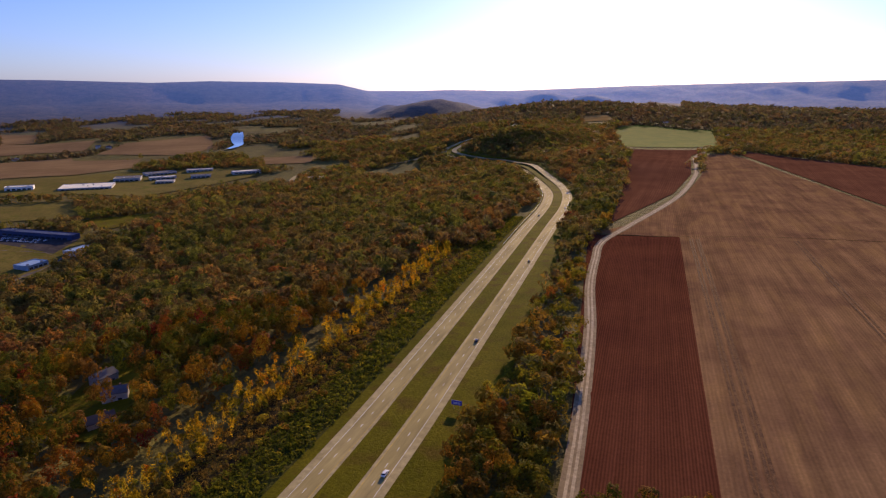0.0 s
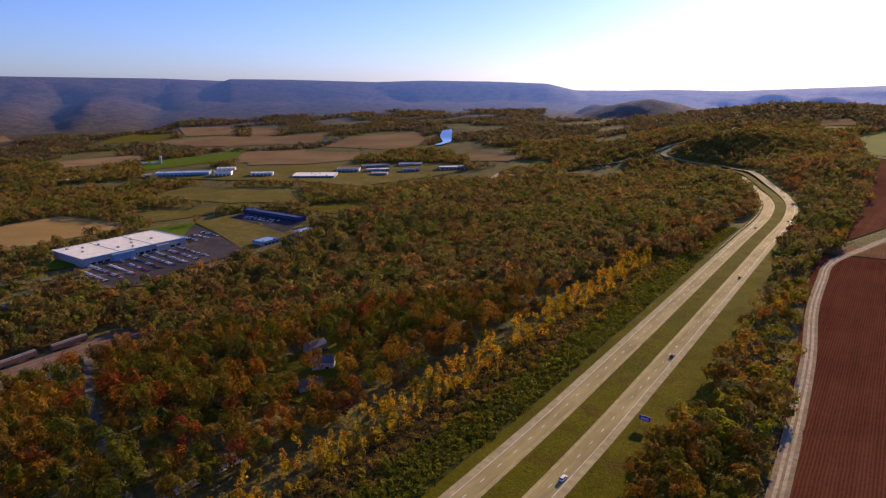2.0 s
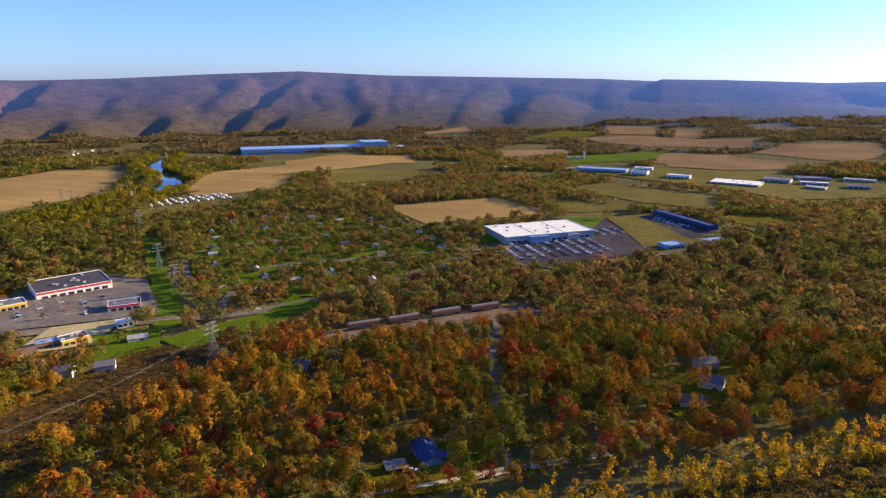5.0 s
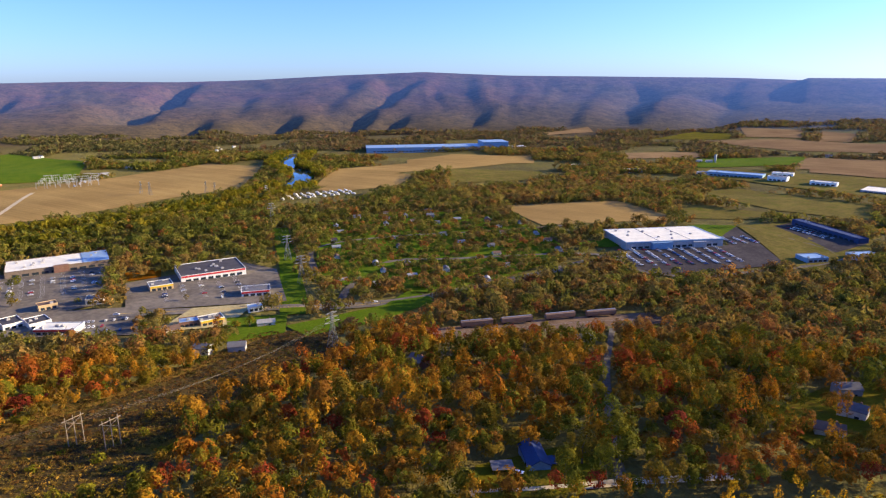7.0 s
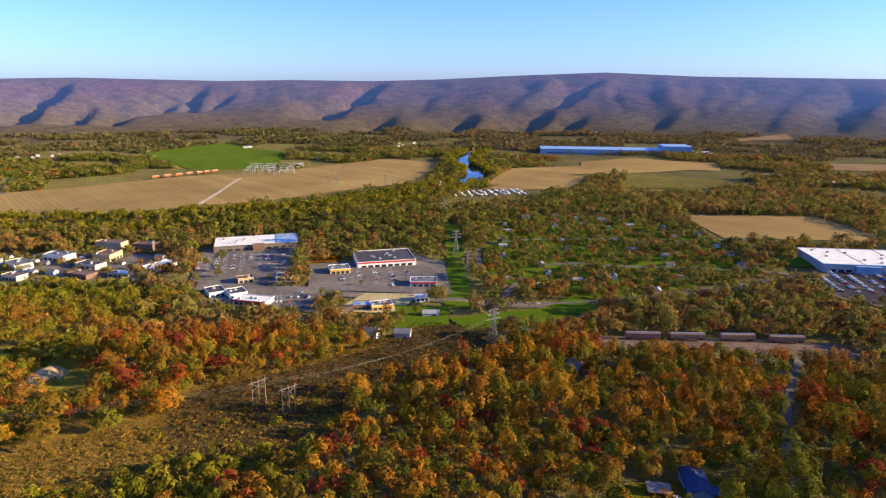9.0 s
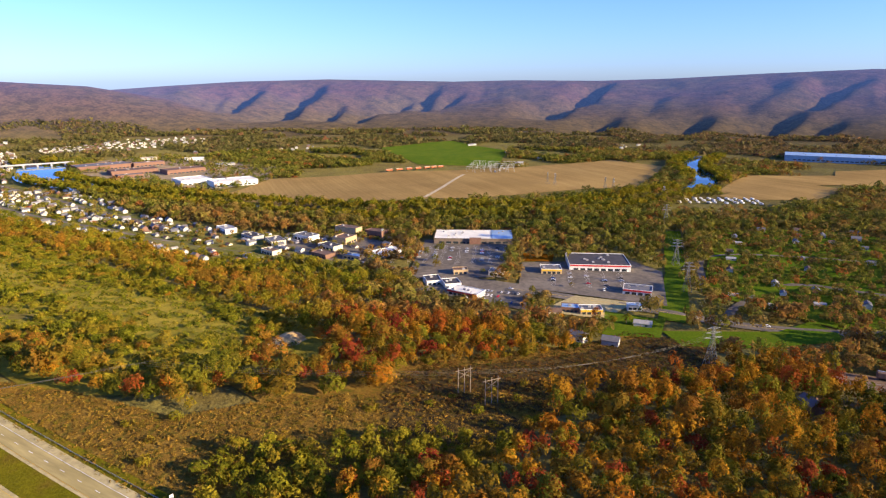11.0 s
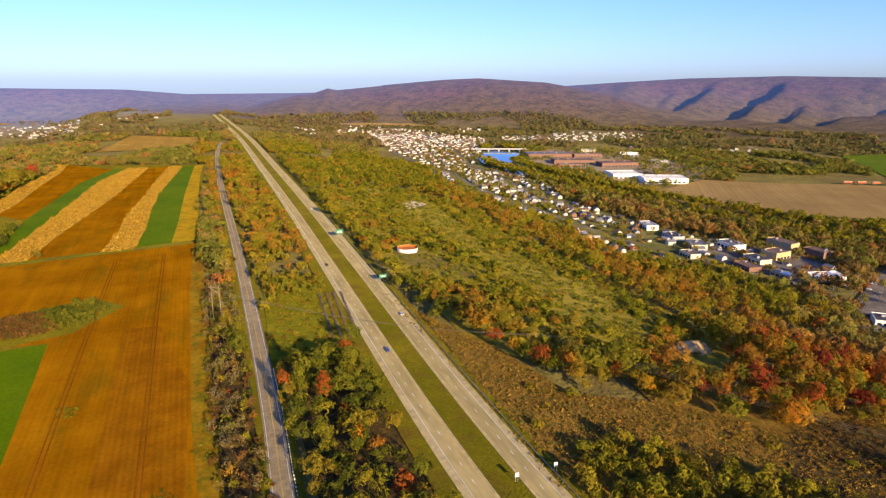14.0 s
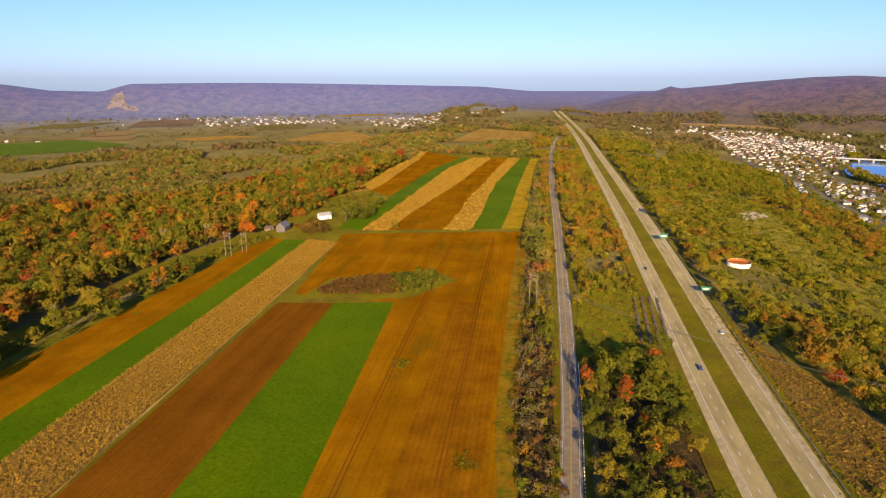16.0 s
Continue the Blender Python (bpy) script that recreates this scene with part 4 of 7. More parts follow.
street("town_road", [(-1154, -1414), (-1010, -1124), (-900, -960), (-833, -852), (-740, -640), (-700, -424)], 9, ASPHALT, "long town street")
street("field_road", [(-1063, -200), (-1200, -190), (-1390, -175)], 7, GRAVEL, "pale track across the tan field")
street("town_road", [(-1600, -1750), (-1350, -1380), (-1100, -1050), (-950, -800), (-820, -560)], 8, ASPHALT, "town street between white houses")
street("store_road", [(-545, 480), (-520, 470), (-470, 500), (-440, 640), (-445, 720), (-520, 740), (-600, 745)], 8, ASPHALT, "access road round the car park")

CLEAR.append([(-462, 105), (-480, 100), (-500, 236), (-470, 170)])
CLEAR.append([(-376, -172), (-330, -150), (-290, -128), (-325, -118), (-376, -140)])

# ---- river and pond ----
def water(name, points, width, label, seen_at=()):
    path = spline(points, 25)
    n = normals_of(path)
    w = np.interp(np.arange(len(path)), np.linspace(0, len(path) - 1, len(width)), width)
    verts, faces = [], []
    for i in range(len(path)):
        a, b = path[i] - n[i] * w[i] / 2, path[i] + n[i] * w[i] / 2
        z = float(ground_z(*path[i])) + 0.5 + 0.0014 * math.hypot(*path[i]) + (2.0 if name == 'pond' else 0.0)
        verts += [(*a, z), (*b, z)]
        if i:
            faces.append((2 * i - 2, 2 * i - 1, 2 * i + 1, 2 * i))
    for i in range(0, len(path) - 1):
        j = i + 1
        seen = not seen_at or any(math.dist(path[i], (cx, cy)) < cr for cx, cy, cr in seen_at)
        for f in (1.0, 0.955) if seen else (1.0,):
            CLEAR.append([tuple((path[i] - n[i] * w[i] * 0.62) * f), tuple((path[i] + n[i] * w[i] * 0.62) * f), tuple((path[j] + n[j] * w[j] * 0.62) * f), tuple((path[j] - n[j] * w[j] * 0.62) * f)])
    return tagged(part(name, mesh_from(name, verts, faces, WATER), None), label, "water", kind="structure")


RIVER = [(-1420, -1260), (-1300, -1130), (-1190, -1040), (-1090, -880), (-1030, -720), (-965, -500), (-925, -330), (-930, -190), (-985, 0), (-1100, 150), (-1250, 278), (-1400, 330), (-1560, 330), (-1800, 420)]
water("river", RIVER, [70, 95, 95, 60, 40, 30, 28, 28, 28, 28, 45, 50, 50, 50], "broad blue river between wooded banks", ((-1270, -1110, 190), (-1300, 292, 80)))
water("pond", [(-600, 1810), (-600, 1900), (-640, 2020), (-690, 2200)], [14, 30, 42, 26], "bright reflecting pond in the valley")


# ---- buildings ----
ROOF_WHITE = plain("white_roof_membrane", (0.80, 0.76, 0.62), 0.7, 0.2, grime=0.18, size=9)
ROOF_GREY = plain("grey_shingle", (0.16, 0.155, 0.16), 0.85, 0.1)
ROOF_BROWN = plain("brown_shingle", (0.17, 0.11, 0.08), 0.85, 0.1)
ROOF_DARK = plain("dark_flat_roof", (0.075, 0.07, 0.075), 0.85, 0.1, size=8)
ROOF_PALE = plain("pale_grey_shingle", (0.34, 0.33, 0.32), 0.85, 0.1)
ROOF_BLUE = plain("blue_metal_roof", (0.30, 0.42, 0.55), 0.45, 0.4, 0.2, 0.15, 8)
ROOF_NAVY = plain("dark_blue_shingle", (0.035, 0.055, 0.13), 0.7, 0.2)
WALL_BLUE = plain("blue_metal_wall", (0.22, 0.34, 0.46), 0.5, 0.4, 0.1)
WALL_GREY = plain("grey_wall", (0.38, 0.37, 0.36), 0.8, 0.2)
WALL_CREAM = plain("cream_siding", (0.62, 0.55, 0.40), 0.75, 0.2)
WALL_TAN = plain("tan_wall", (0.52, 0.37, 0.20), 0.8, 0.2)
BRICK = plain("red_brick", (0.22, 0.125, 0.09), 0.9, 0.1)
# the mall front's shade, put into the wall colour on every side
WALL_SHADED = plain("shaded_mall_wall", (0.20, 0.155, 0.12), 0.85, 0.1)
RED = plain("red_fascia", (0.50, 0.04, 0.04), 0.5, 0.4)
YEL = plain("yellow_fascia", (0.68, 0.45, 0.03), 0.5, 0.4)
GLASS = plain("dark_window_glass", (0.03, 0.04, 0.05), 0.12, 0.6, grime=0.1)
GREEN_SIGN = plain("green_sign_sheet", (0.01, 0.16, 0.08), 0.5, 0.4)
BLUE_SIGN = plain("blue_sign_sheet", (0.015, 0.04, 0.42), 0.5, 0.4)
RUST = plain("rusty_orange_steel", (0.46, 0.15, 0.03), 0.8, 0.2)
TYRE = plain("black_rubber", (0.02, 0.02, 0.02), 0.8, 0.1)


def block(sx, sy, sz, x=0.0, y=0.0, z=0.0, bevel=0.0):
    """A box standing on z, centred on x, y."""
    bm = bmesh.new()
    bmesh.ops.create_cube(bm, size=1, matrix=Matrix.Translation((x, y, z + sz / 2)) @ Matrix.Diagonal((sx, sy, sz, 1)))
    if bevel:
        bmesh.ops.bevel(bm, geom=bm.edges[:], offset=bevel, segments=1, affect="EDGES")
    return bm


def gable(sx, sy, rise, z, over=0.4, thick=0.25):
    """A gable roof with eaves, ridge along x."""
    bm = bmesh.new()
    a, b = sx / 2 + over, sy / 2 + over
    low = z - rise * over / (sy / 2)
    rows = []
    for dz in (0, thick):
        rows.append([bm.verts.new(p) for x in (-a, a) for p in ((x, -b, low + dz), (x, 0, z + rise + dz), (x, b, low + dz))])
    u, v = rows
    for f in ((v[0], v[3], v[4], v[1]), (v[1], v[4], v[5], v[2]), (u[1], u[4], u[3], u[0]), (u[2], u[5], u[4], u[1]),
              (u[0], u[3], v[3], v[0]), (u[5], u[2], v[2], v[5]), (u[0], v[0], v[1], u[1]), (u[1], v[1], v[2], u[2]), (v[3], u[3], u[4], v[4]), (v[4], u[4], u[5], v[5])):
        bm.faces.new(f)
    bmesh.ops.recalc_face_normals(bm, faces=bm.faces)
    return bm


def gable_walls(sx, sy, high, rise):
    bm = bmesh.new()
    v = [bm.verts.new(p) for x in (-sx / 2, sx / 2) for p in ((x, -sy / 2, -1.0), (x, sy / 2, -1.0), (x, sy / 2, high), (x, 0, high + rise), (x, -sy / 2, high))]
    for f in ((v[0], v[1], v[2], v[3], v[4]), (v[9], v[8], v[7], v[6], v[5]), (v[0], v[4], v[9], v[5]), (v[1], v[6], v[7], v[2]), (v[0], v[5], v[6], v[1])):
        bm.faces.new(f)
    bmesh.ops.recalc_face_normals(bm, faces=bm.faces)
    return bm


def stand(x, y, turn=0.0, up=0.0):
    return Matrix.Translation((x, y, float(ground_z(x, y)) + float(lift_at(x, y)) + up)) @ Matrix.Rotation(radians(turn), 4, "Z")


def keep_clear(x, y, sx, sy, turn, margin=4.0):
    c, s = math.cos(radians(turn)), math.sin(radians(turn))
    for f in ((1.0, 0.94) if math.hypot(x, y) > 380 else (1.0,)):
        CLEAR.append([((x + c * a - s * b) * f, (y + s * a + c * b) * f) for a, b in
                      ((-sx / 2 - margin, -sy / 2 - margin), (sx / 2 + margin, -sy / 2 - margin), (sx / 2 + margin, sy / 2 + margin), (-sx / 2 - margin, sy / 2 + margin))])


def windows(parent, n, sx, y, z, wide, high, side=-1):
    """A row of glazed openings along one long wall."""
    for k in range(n):
        x = -sx / 2 + sx * (k + 0.5) / n
        w = part("window", block(wide, 0.16, high, x, y, z), GLASS, parent)
        part("frame", block(wide + 0.3, 0.1, 0.25, x, y + side * 0.08, z - 0.25), WALL_GREY, w)


def flat_building(name, x, y, sx, sy, turn, high, wall, roof, label, category, fascia=None, units=6, front=-1, glazing=8, skylights=0, deep=8):
    """A low commercial building: walls, parapet, membrane roof, roof units, glazed front, fascia band."""
    keep_clear(x, y, sx, sy, turn, 2.0 if high < 7 else 4.0)
    ob = tagged(new(name), label, category)
    part("wall", block(sx, sy, high + deep, z=-deep), wall, ob)
    part("roof", block(sx - 0.6, sy - 0.6, 0.25, z=high), roof, ob)
    for a, b, cx, cy in ((sx + 0.3, 0.35, 0, sy / 2), (sx + 0.3, 0.35, 0, -sy / 2), (0.35, sy - 0.4, sx / 2, 0), (0.35, sy - 0.4, -sx / 2, 0)):
        part("parapet", block(a, b, 0.9, cx, cy, high), wall if not fascia else WHITE, ob)
    if fascia:
        part("fascia", block(sx * 0.98, 0.5, 1.6, 0, front * (sy / 2 + 0.3), high - 1.2), fascia, ob)
    windows(ob, glazing, sx * 0.9, front * (sy / 2 + 0.06), 0.6, sx * 0.9 / glazing * 0.7, min(2.6, high * 0.5), front)
    r = random.Random(int(abs(x) * 7 + abs(y)))
    for k in range(units):
        u = part("roof_unit", block(2.6, 2.0, 1.5, r.uniform(-0.42, 0.42) * sx, r.uniform(-0.38, 0.38) * sy, high + 0.25, 0.15), WALL_GREY, ob)
        part("vent", block(1.0, 1.0, 0.3, u.data.vertices[0].co.x + 1.0, u.data.vertices[0].co.y + 1.0, high + 1.75), STEEL, u)
    ob.matrix_world = stand(x, y, turn)
    return ob


store = flat_building("supermarket", -586, 583, 124, 69, 73, 8.5, WALL_GREY, ROOF_WHITE, "large store with white flat roof and blue front", "store", WALL_BLUE, 9, -1, 14)
part("entrance", block(26, 5, 8.0, -18, -36.8, 0), WALL_BLUE, store, "tall blue entrance block")
part("entrance", block(16, 4, 7.0, 30, -36.3, 0), WALL_GREY, store)
for k in (-20, 20):
    part("roof_seam", block(0.6, 68, 0.2, k, 0, 8.76), ROOF_GREY, store)
# navy walls and roof carry the shade of the side that is seen
flat_building("dealership", -520, 805, 118, 14, -16, 6.5, ROOF_NAVY, ROOF_NAVY, "long shed on a terrace, its shaded side painted dark blue", "building", None, 2, -1, 12)
flat_building("small_shop", -451, 677, 26, 20, 73, 4.5, WALL_BLUE, ROOF_BLUE, "small blue-roofed shop below the terrace", "shop", None, 2, -1, 4)
flat_building("small_shop", -430, 734, 30, 16, 73, 4.5, WALL_GREY, ROOF_BLUE, "small shop with blue metal roof", "shop", None, 2, -1, 4)
mall = flat_building("shopping_mall", -798, -87, 98, 50, 96, 6.5, WALL_SHADED, ROOF_WHITE, "white-roofed shopping mall, front shade painted as brown walls", "store", None, 8, -1, 10)
part("entrance", block(14, 4, 8.5, 2, -26.8, 0), BRICK, mall, "dark brick entrance gable")
part("roof_panel", block(26, 48, 0.3, 36, 0, 6.9), ROOF_BLUE, mall, "blue section of roof")
flat_building("shops", -696, 60, 64, 48, 94, 6.5, WHITE, ROOF_DARK, "low shops with dark roof and red fascia", "shops", RED, 9, -1, 8)
flat_building("bank", -657, 10, 21, 18, 96, 5.0, WALL_TAN, ROOF_GREY, "small building with bright yellow fascia", "shop", YEL, 2, -1, 4)
flat_building("restaurant", -601, 91, 26, 18, 80, 5.0, WHITE, ROOF_GREY, "white restaurant with red awning", "restaurant", RED, 3, -1, 4)
flat_building("workshop", -565, -68, 32, 16, 66, 4.5, WALL_GREY, ROOF_WHITE, "long low workshop with white roof", "workshop", RED, 3, -1, 6)
flat_building("workshop", -592, -86, 16, 18, 112, 4.5, WHITE, ROOF_DARK, "low workshop with dark roof", "workshop", None, 2, -1, 4)
flat_building("workshop", -600, -106, 15, 20, 112, 4.5, WHITE, ROOF_DARK, "small workshop with white front", "workshop", None, 1, -1, 3)
flat_building("diner", -535, 43, 19, 13, 98, 4.5, WALL_TAN, ROOF_GREY, "tan fast food diner with yellow fascia", "restaurant", YEL, 3, -1, 4)
flat_building("diner", -538, 26, 15, 12, 88, 4.0, BRICK, ROOF_BLUE, "brick diner with blue roof", "restaurant", None, 1, -1, 4)
flat_building("cafe", -636, -83, 15, 11, 105, 4.5, WALL_TAN, ROOF_BROWN, "small tan cafe in the car park", "restaurant", None, 1, -1, 3)
flat_building("cafe", -636, -45, 15, 13, 85, 4.5, WALL_CREAM, ROOF_GREY, "cream cafe with grey roof", "restaurant", None, 1, -1, 3)
flat_building("car_wash", -552, 82, 13, 8, 88, 4.0, WHITE, ROOF_BLUE, "white car wash with blue roof", "shop", None, 1, -1, 3)
factory = flat_building("factory", -1760, 784, 346, 90, 73, 12, WALL_BLUE, ROOF_BLUE, "very long pale blue factory hall", "factory", None, 8, -1, 30)
part("tower_hall", block(75, 80, 24, 205, -8, 0), WALL_BLUE, factory, "tall blue hall at the factory's end")
part("tower_roof", block(76, 81, 0.6, 205, -8, 24), ROOF_BLUE, factory)
for k in range(3):
    part("silo_shed", block(50, 9, 8, 280, -40 + k * 22, 0), WHITE, factory, "white shed")
for x, y, sx, sy, tn, h, w, rf, word in (
        (-960, 1150, 110, 34, 28, 7, WALL_BLUE, ROOF_BLUE, "industrial hall with blue roof"), (-680, 1220, 90, 60, 20, 4, WALL_GREY, ROOF_WHITE, "industrial hall with pale roof"),
        (-652, 1325, 50, 36, 18, 6, WALL_GREY, ROOF_GREY, "grey flat-roofed industrial hall"), (-621, 1407, 64, 30, 38, 4, WALL_GREY, ROOF_GREY, "grey flat-roofed industrial shed"),
        (-428, 1395, 60, 22, 27, 5, WALL_GREY, ROOF_WHITE, "white-roofed shed by the road"), (-790, 1190, 46, 18, 24, 6, WHITE, ROOF_WHITE, "white flat-roofed trailer shed"),
        (-1010, 1120, 40, 16, 28, 5, WALL_GREY, ROOF_PALE, "small grey shed beside the hall"), (-870, 1165, 36, 20, 24, 8, WHITE, ROOF_GREY, "white flat-roofed works building"),
        (-1120, 1010, 40, 20, 70, 5, WALL_GREY, ROOF_WHITE, "pale shed behind a hedge"), (-1240, 960, 60, 18, 60, 4, WALL_CREAM, ROOF_WHITE, "pale long farm shed"),
        (-560, 1290, 34, 26, 15, 4, WALL_GREY, ROOF_PALE, "small workshop with pale roof"), (-510, 1350, 40, 18, 20, 5, WALL_GREY, ROOF_GREY, "grey flat-roofed long workshop"),
        (-587, 1340, 52, 18, 30, 5, WALL_GREY, ROOF_WHITE, "long pale-roofed industrial shed"), (-253, 1295, 44, 18, 10, 5, WALL_GREY, ROOF_WHITE, "pale-roofed shed beside the ramp road"), (-905, 1225, 40, 18, 30, 6, WHITE, ROOF_WHITE, "white silo shed of the works"), (-545, 1440, 56, 26, 20, 4, WALL_GREY, ROOF_PALE, "long pale-roofed shed of the industrial estate"),
        (-704, -180, 36, 16, 140, 5, WHITE, ROOF_WHITE, "white building on the main road"), (-759, -246, 24, 20, 162, 8, WALL_TAN, ROOF_BROWN, "tan brick hall in town"),
        (-1344, -1011, 115, 60, 142, 10, BRICK, ROOF_GREY, "long red brick mill building"), (-1303, -905, 96, 45, 137, 9, BRICK, ROOF_BROWN, "red brick wing of the mill"),
        (-1330, -800, 87, 40, 144, 9, BRICK, ROOF_BROWN, "brick mill hall beside the yard"), (-1240, -870, 50, 24, 137, 7, BRICK, ROOF_GREY, "brick storehouse with grey roof"),
        (-1400, -930, 70, 24, 140, 9, BRICK, ROOF_GREY, "brick hall behind the mill"), (-1189, -699, 60, 55, 140, 9, WHITE, ROOF_WHITE, "white warehouse with flat roof"),
        (-1185, -609, 85, 50, 133, 9, WHITE, ROOF_WHITE, "wide white warehouse by the field"), (-1450, -760, 40, 20, 130, 7, WALL_GREY, ROOF_GREY, "grey flat-roofed railway shed"),
        (-1520, -880, 46, 22, 120, 8, WHITE, ROOF_WHITE, "white flat-roofed store shed"), (-1480, -980, 36, 24, 130, 8, WALL_CREAM, ROOF_GREY, "cream works hall with grey roof"),
        (-768, -300, 30, 18, 60, 6, WHITE, ROOF_GREY, "white shop with grey flat roof"), (-805, -255, 34, 14, 70, 10, WALL_TAN, ROOF_BROWN, "tall tan brick hotel block"),
        (-800, -215, 26, 16, 70, 8, BRICK, ROOF_BROWN, "brick office block with brown roof"), (-727, -254, 28, 15, 60, 5, WALL_CREAM, ROOF_DARK, "cream shop with dark flat roof"),
        (-778, -171, 22, 14, 80, 6, BRICK, ROOF_DARK, "dark brick shop near the mall"), (-686, -212, 24, 12, 70, 4, WALL_TAN, ROOF_BLUE, "low tan shop with blue roof"),
        (-785, -418, 30, 16, 50, 6, WHITE, ROOF_PALE, "white hall with pale roof in town"), (-759, -369, 28, 16, 55, 5, WALL_GREY, ROOF_DARK, "grey workshop with dark flat roof"),
        (-695, -316, 22, 13, 60, 5, WALL_CREAM, ROOF_BROWN, "cream shop with brown roof"), (-660, -437, 26, 14, 50, 5, WALL_TAN, ROOF_PALE, "tan depot with pale roof"),
        (-740, -330, 30, 18, 40, 6, WALL_CREAM, ROOF_GREY, "cream shop building with grey roof"), (-690, -250, 26, 16, 60, 5, BRICK, ROOF_BROWN, "brick shop by the main road")):
    flat_building("works_hall", x, y, sx, sy, tn, h, w, rf, word, "building", None, max(2, int(sx / 22)), -1, max(4, int(sx / 9)))


# ---- houses ----
def house(name, sx, sy, high, rise, wall, roof, label, x, y, turn, group="", detailed=False):
    ob = tagged(new(name), label, "house", group)
    part("wall", gable_walls(sx, sy, high, rise), wall, ob)
    part("roof", gable(sx, sy, rise, high), roof, ob)
    part("chimney", block(0.8, 0.8, 2.0, sx * 0.22, sy * 0.1, high + rise * 0.5), BRICK, ob)
    for side, k in ((-1, 0.2), (1, -0.2)):
        part("window", block(2.0, 0.12, 1.3, k * sx, side * (sy / 2 + 0.03), 1.0), GLASS, ob)
    part("door", block(1.0, 0.14, 2.1, -0.12 * sx, -sy / 2 - 0.04, 0.1), WALL_TAN, ob)
    ob.matrix_world = stand(x, y, turn)
    return ob


SIDING = plain("pale_house_siding", (0.55, 0.53, 0.47), 0.75, 0.2)
HOUSE_KINDS = [
    house("house", 12, 8, 5.0, 2.4, SIDING, ROOF_GREY, "two-storey white house with grey gable roof", -823, -640, 30, "houses of the town"),
    house("house", 12, 8.5, 3.4, 2.2, WALL_CREAM, ROOF_BROWN, "cream house with brown gable roof", -800, -560, 40, "houses of the town"),
    house("house", 14, 7.5, 3.2, 1.9, SIDING, ROOF_PALE, "long white house with pale roof", -900, -750, 35, "houses of the town"),
    house("house", 11, 9, 5.5, 2.8, BRICK, ROOF_GREY, "brick house with grey gable roof", -780, -520, 50, "houses of the town"),
    house("house", 12, 9, 4.8, 2.4, WALL_GREY, ROOF_GREY, "grey house with shingle roof", -930, -820, 35, "houses of the town")]
hr = random.Random(11)


FAR_HOUSES = []


def settle_houses(poly, gap_u, gap_v, turn, share, weights, limit):
    """Houses in street rows over a quarter: up to `limit` single ones, nearest first, the rest for the joined mesh."""
    c, s = math.cos(radians(turn)), math.sin(radians(turn))
    cx, cy = sum(p[0] for p in poly) / len(poly), sum(p[1] for p in poly) / len(poly)
    spots = []
    for i in range(-60, 60):
        for j in range(-60, 60):
            u, v = i * gap_u + hr.uniform(-7, 7), j * gap_v + (gap_v * 0.3 if i % 2 else 0) + hr.uniform(-7, 7)
            spots.append((cx + c * u - s * v, cy + s * u + c * v))
    xs, ys = np.array([p[0] for p in spots]), np.array([p[1] for p in spots])
    ok = inside(xs, ys, poly) & free_of(xs, ys)
    spots = sorted((p for p, k in zip(spots, ok) if k and hr.random() < share), key=lambda p: math.hypot(*p))
    for k, (x, y) in enumerate(spots):
        t = turn + hr.choice((0, 90, 0)) + hr.uniform(-6, 6)
        size = hr.uniform(0.58, 0.92)
        if k < limit:
            copy_thing(hr.choices(HOUSE_KINDS, weights)[0], stand(x, y, t) @ Matrix.Scale(size, 4))
        else:
            FAR_HOUSES.append((x, y, t, size, hr.choices(range(3), (5, 3, 3))[0], hr.choices(range(3), (4, 2, 3))[0]))
        cc, ss = math.cos(radians(t)), math.sin(radians(t))
        CLEAR.append([(x + cc * a - ss * b, y + ss * a + cc * b) for a, b in ((-7, -5.5), (7, -5.5), (7, 5.5), (-7, 5.5))])


def join_far_houses():
    """The town's many far houses as one mesh: walls and gable roofs in a few colours."""
    verts, faces, mats = [], [], []
    for x, y, t, size, wall, roof in FAR_HOUSES:
        m = stand(x, y, t) @ Matrix.Scale(size, 4)
        k = len(verts)
        sx, sy, h, r = 6.2, 4.4, (4.8, 3.4, 4.2)[wall], 2.4
        body = [(a, b, c) for a in (-sx, sx) for b, c in ((-sy, -1), (sy, -1), (sy, h), (0, h + r), (-sy, h))]
        o = 0.5
        top = [(a, b, c) for a in (-sx - o, sx + o) for b, c in ((-sy - o, h - 0.15), (0, h + r + 0.15), (sy + o, h - 0.15))]
        verts += [tuple(m @ Vector(p)) for p in body + top]
        for f in ((0, 1, 2, 3, 4), (9, 8, 7, 6, 5), (0, 4, 9, 5), (1, 6, 7, 2)):
            faces.append(tuple(k + i for i in f))
            mats.append(wall)
        for f in ((10, 13, 14, 11), (11, 14, 15, 12)):
            faces.append(tuple(k + i for i in f))
            mats.append(3 + roof)
    me = mesh_from("town_houses", verts, faces, None)
    for m in (SIDING, WALL_CREAM, BRICK, ROOF_GREY, ROOF_PALE, ROOF_BROWN):
        me.materials.append(m)
    me.polygons.foreach_set("material_index", mats)
    tagged(part("town_houses", me, None), "many far white and brick houses of the town", "houses", kind="stuff")


def free_of(x, y):
    ok = np.ones(len(x), bool)
    for poly in CLEAR:
        px, py = [p[0] for p in poly], [p[1] for p in poly]
        near = ok & (x > min(px)) & (x < max(px)) & (y > min(py)) & (y < max(py))
        if near.any():
            idx = np.nonzero(near)[0]
            ok[idx[inside(x[idx], y[idx], poly)]] = False
    return ok


settle_houses(TOWN, 16, 23, 52, 0.85, (6, 2, 4, 1, 1), 120)
settle_houses(TOWN_NEAR, 20, 26, 60, 0.72, (4, 3, 3, 2, 2), 70)
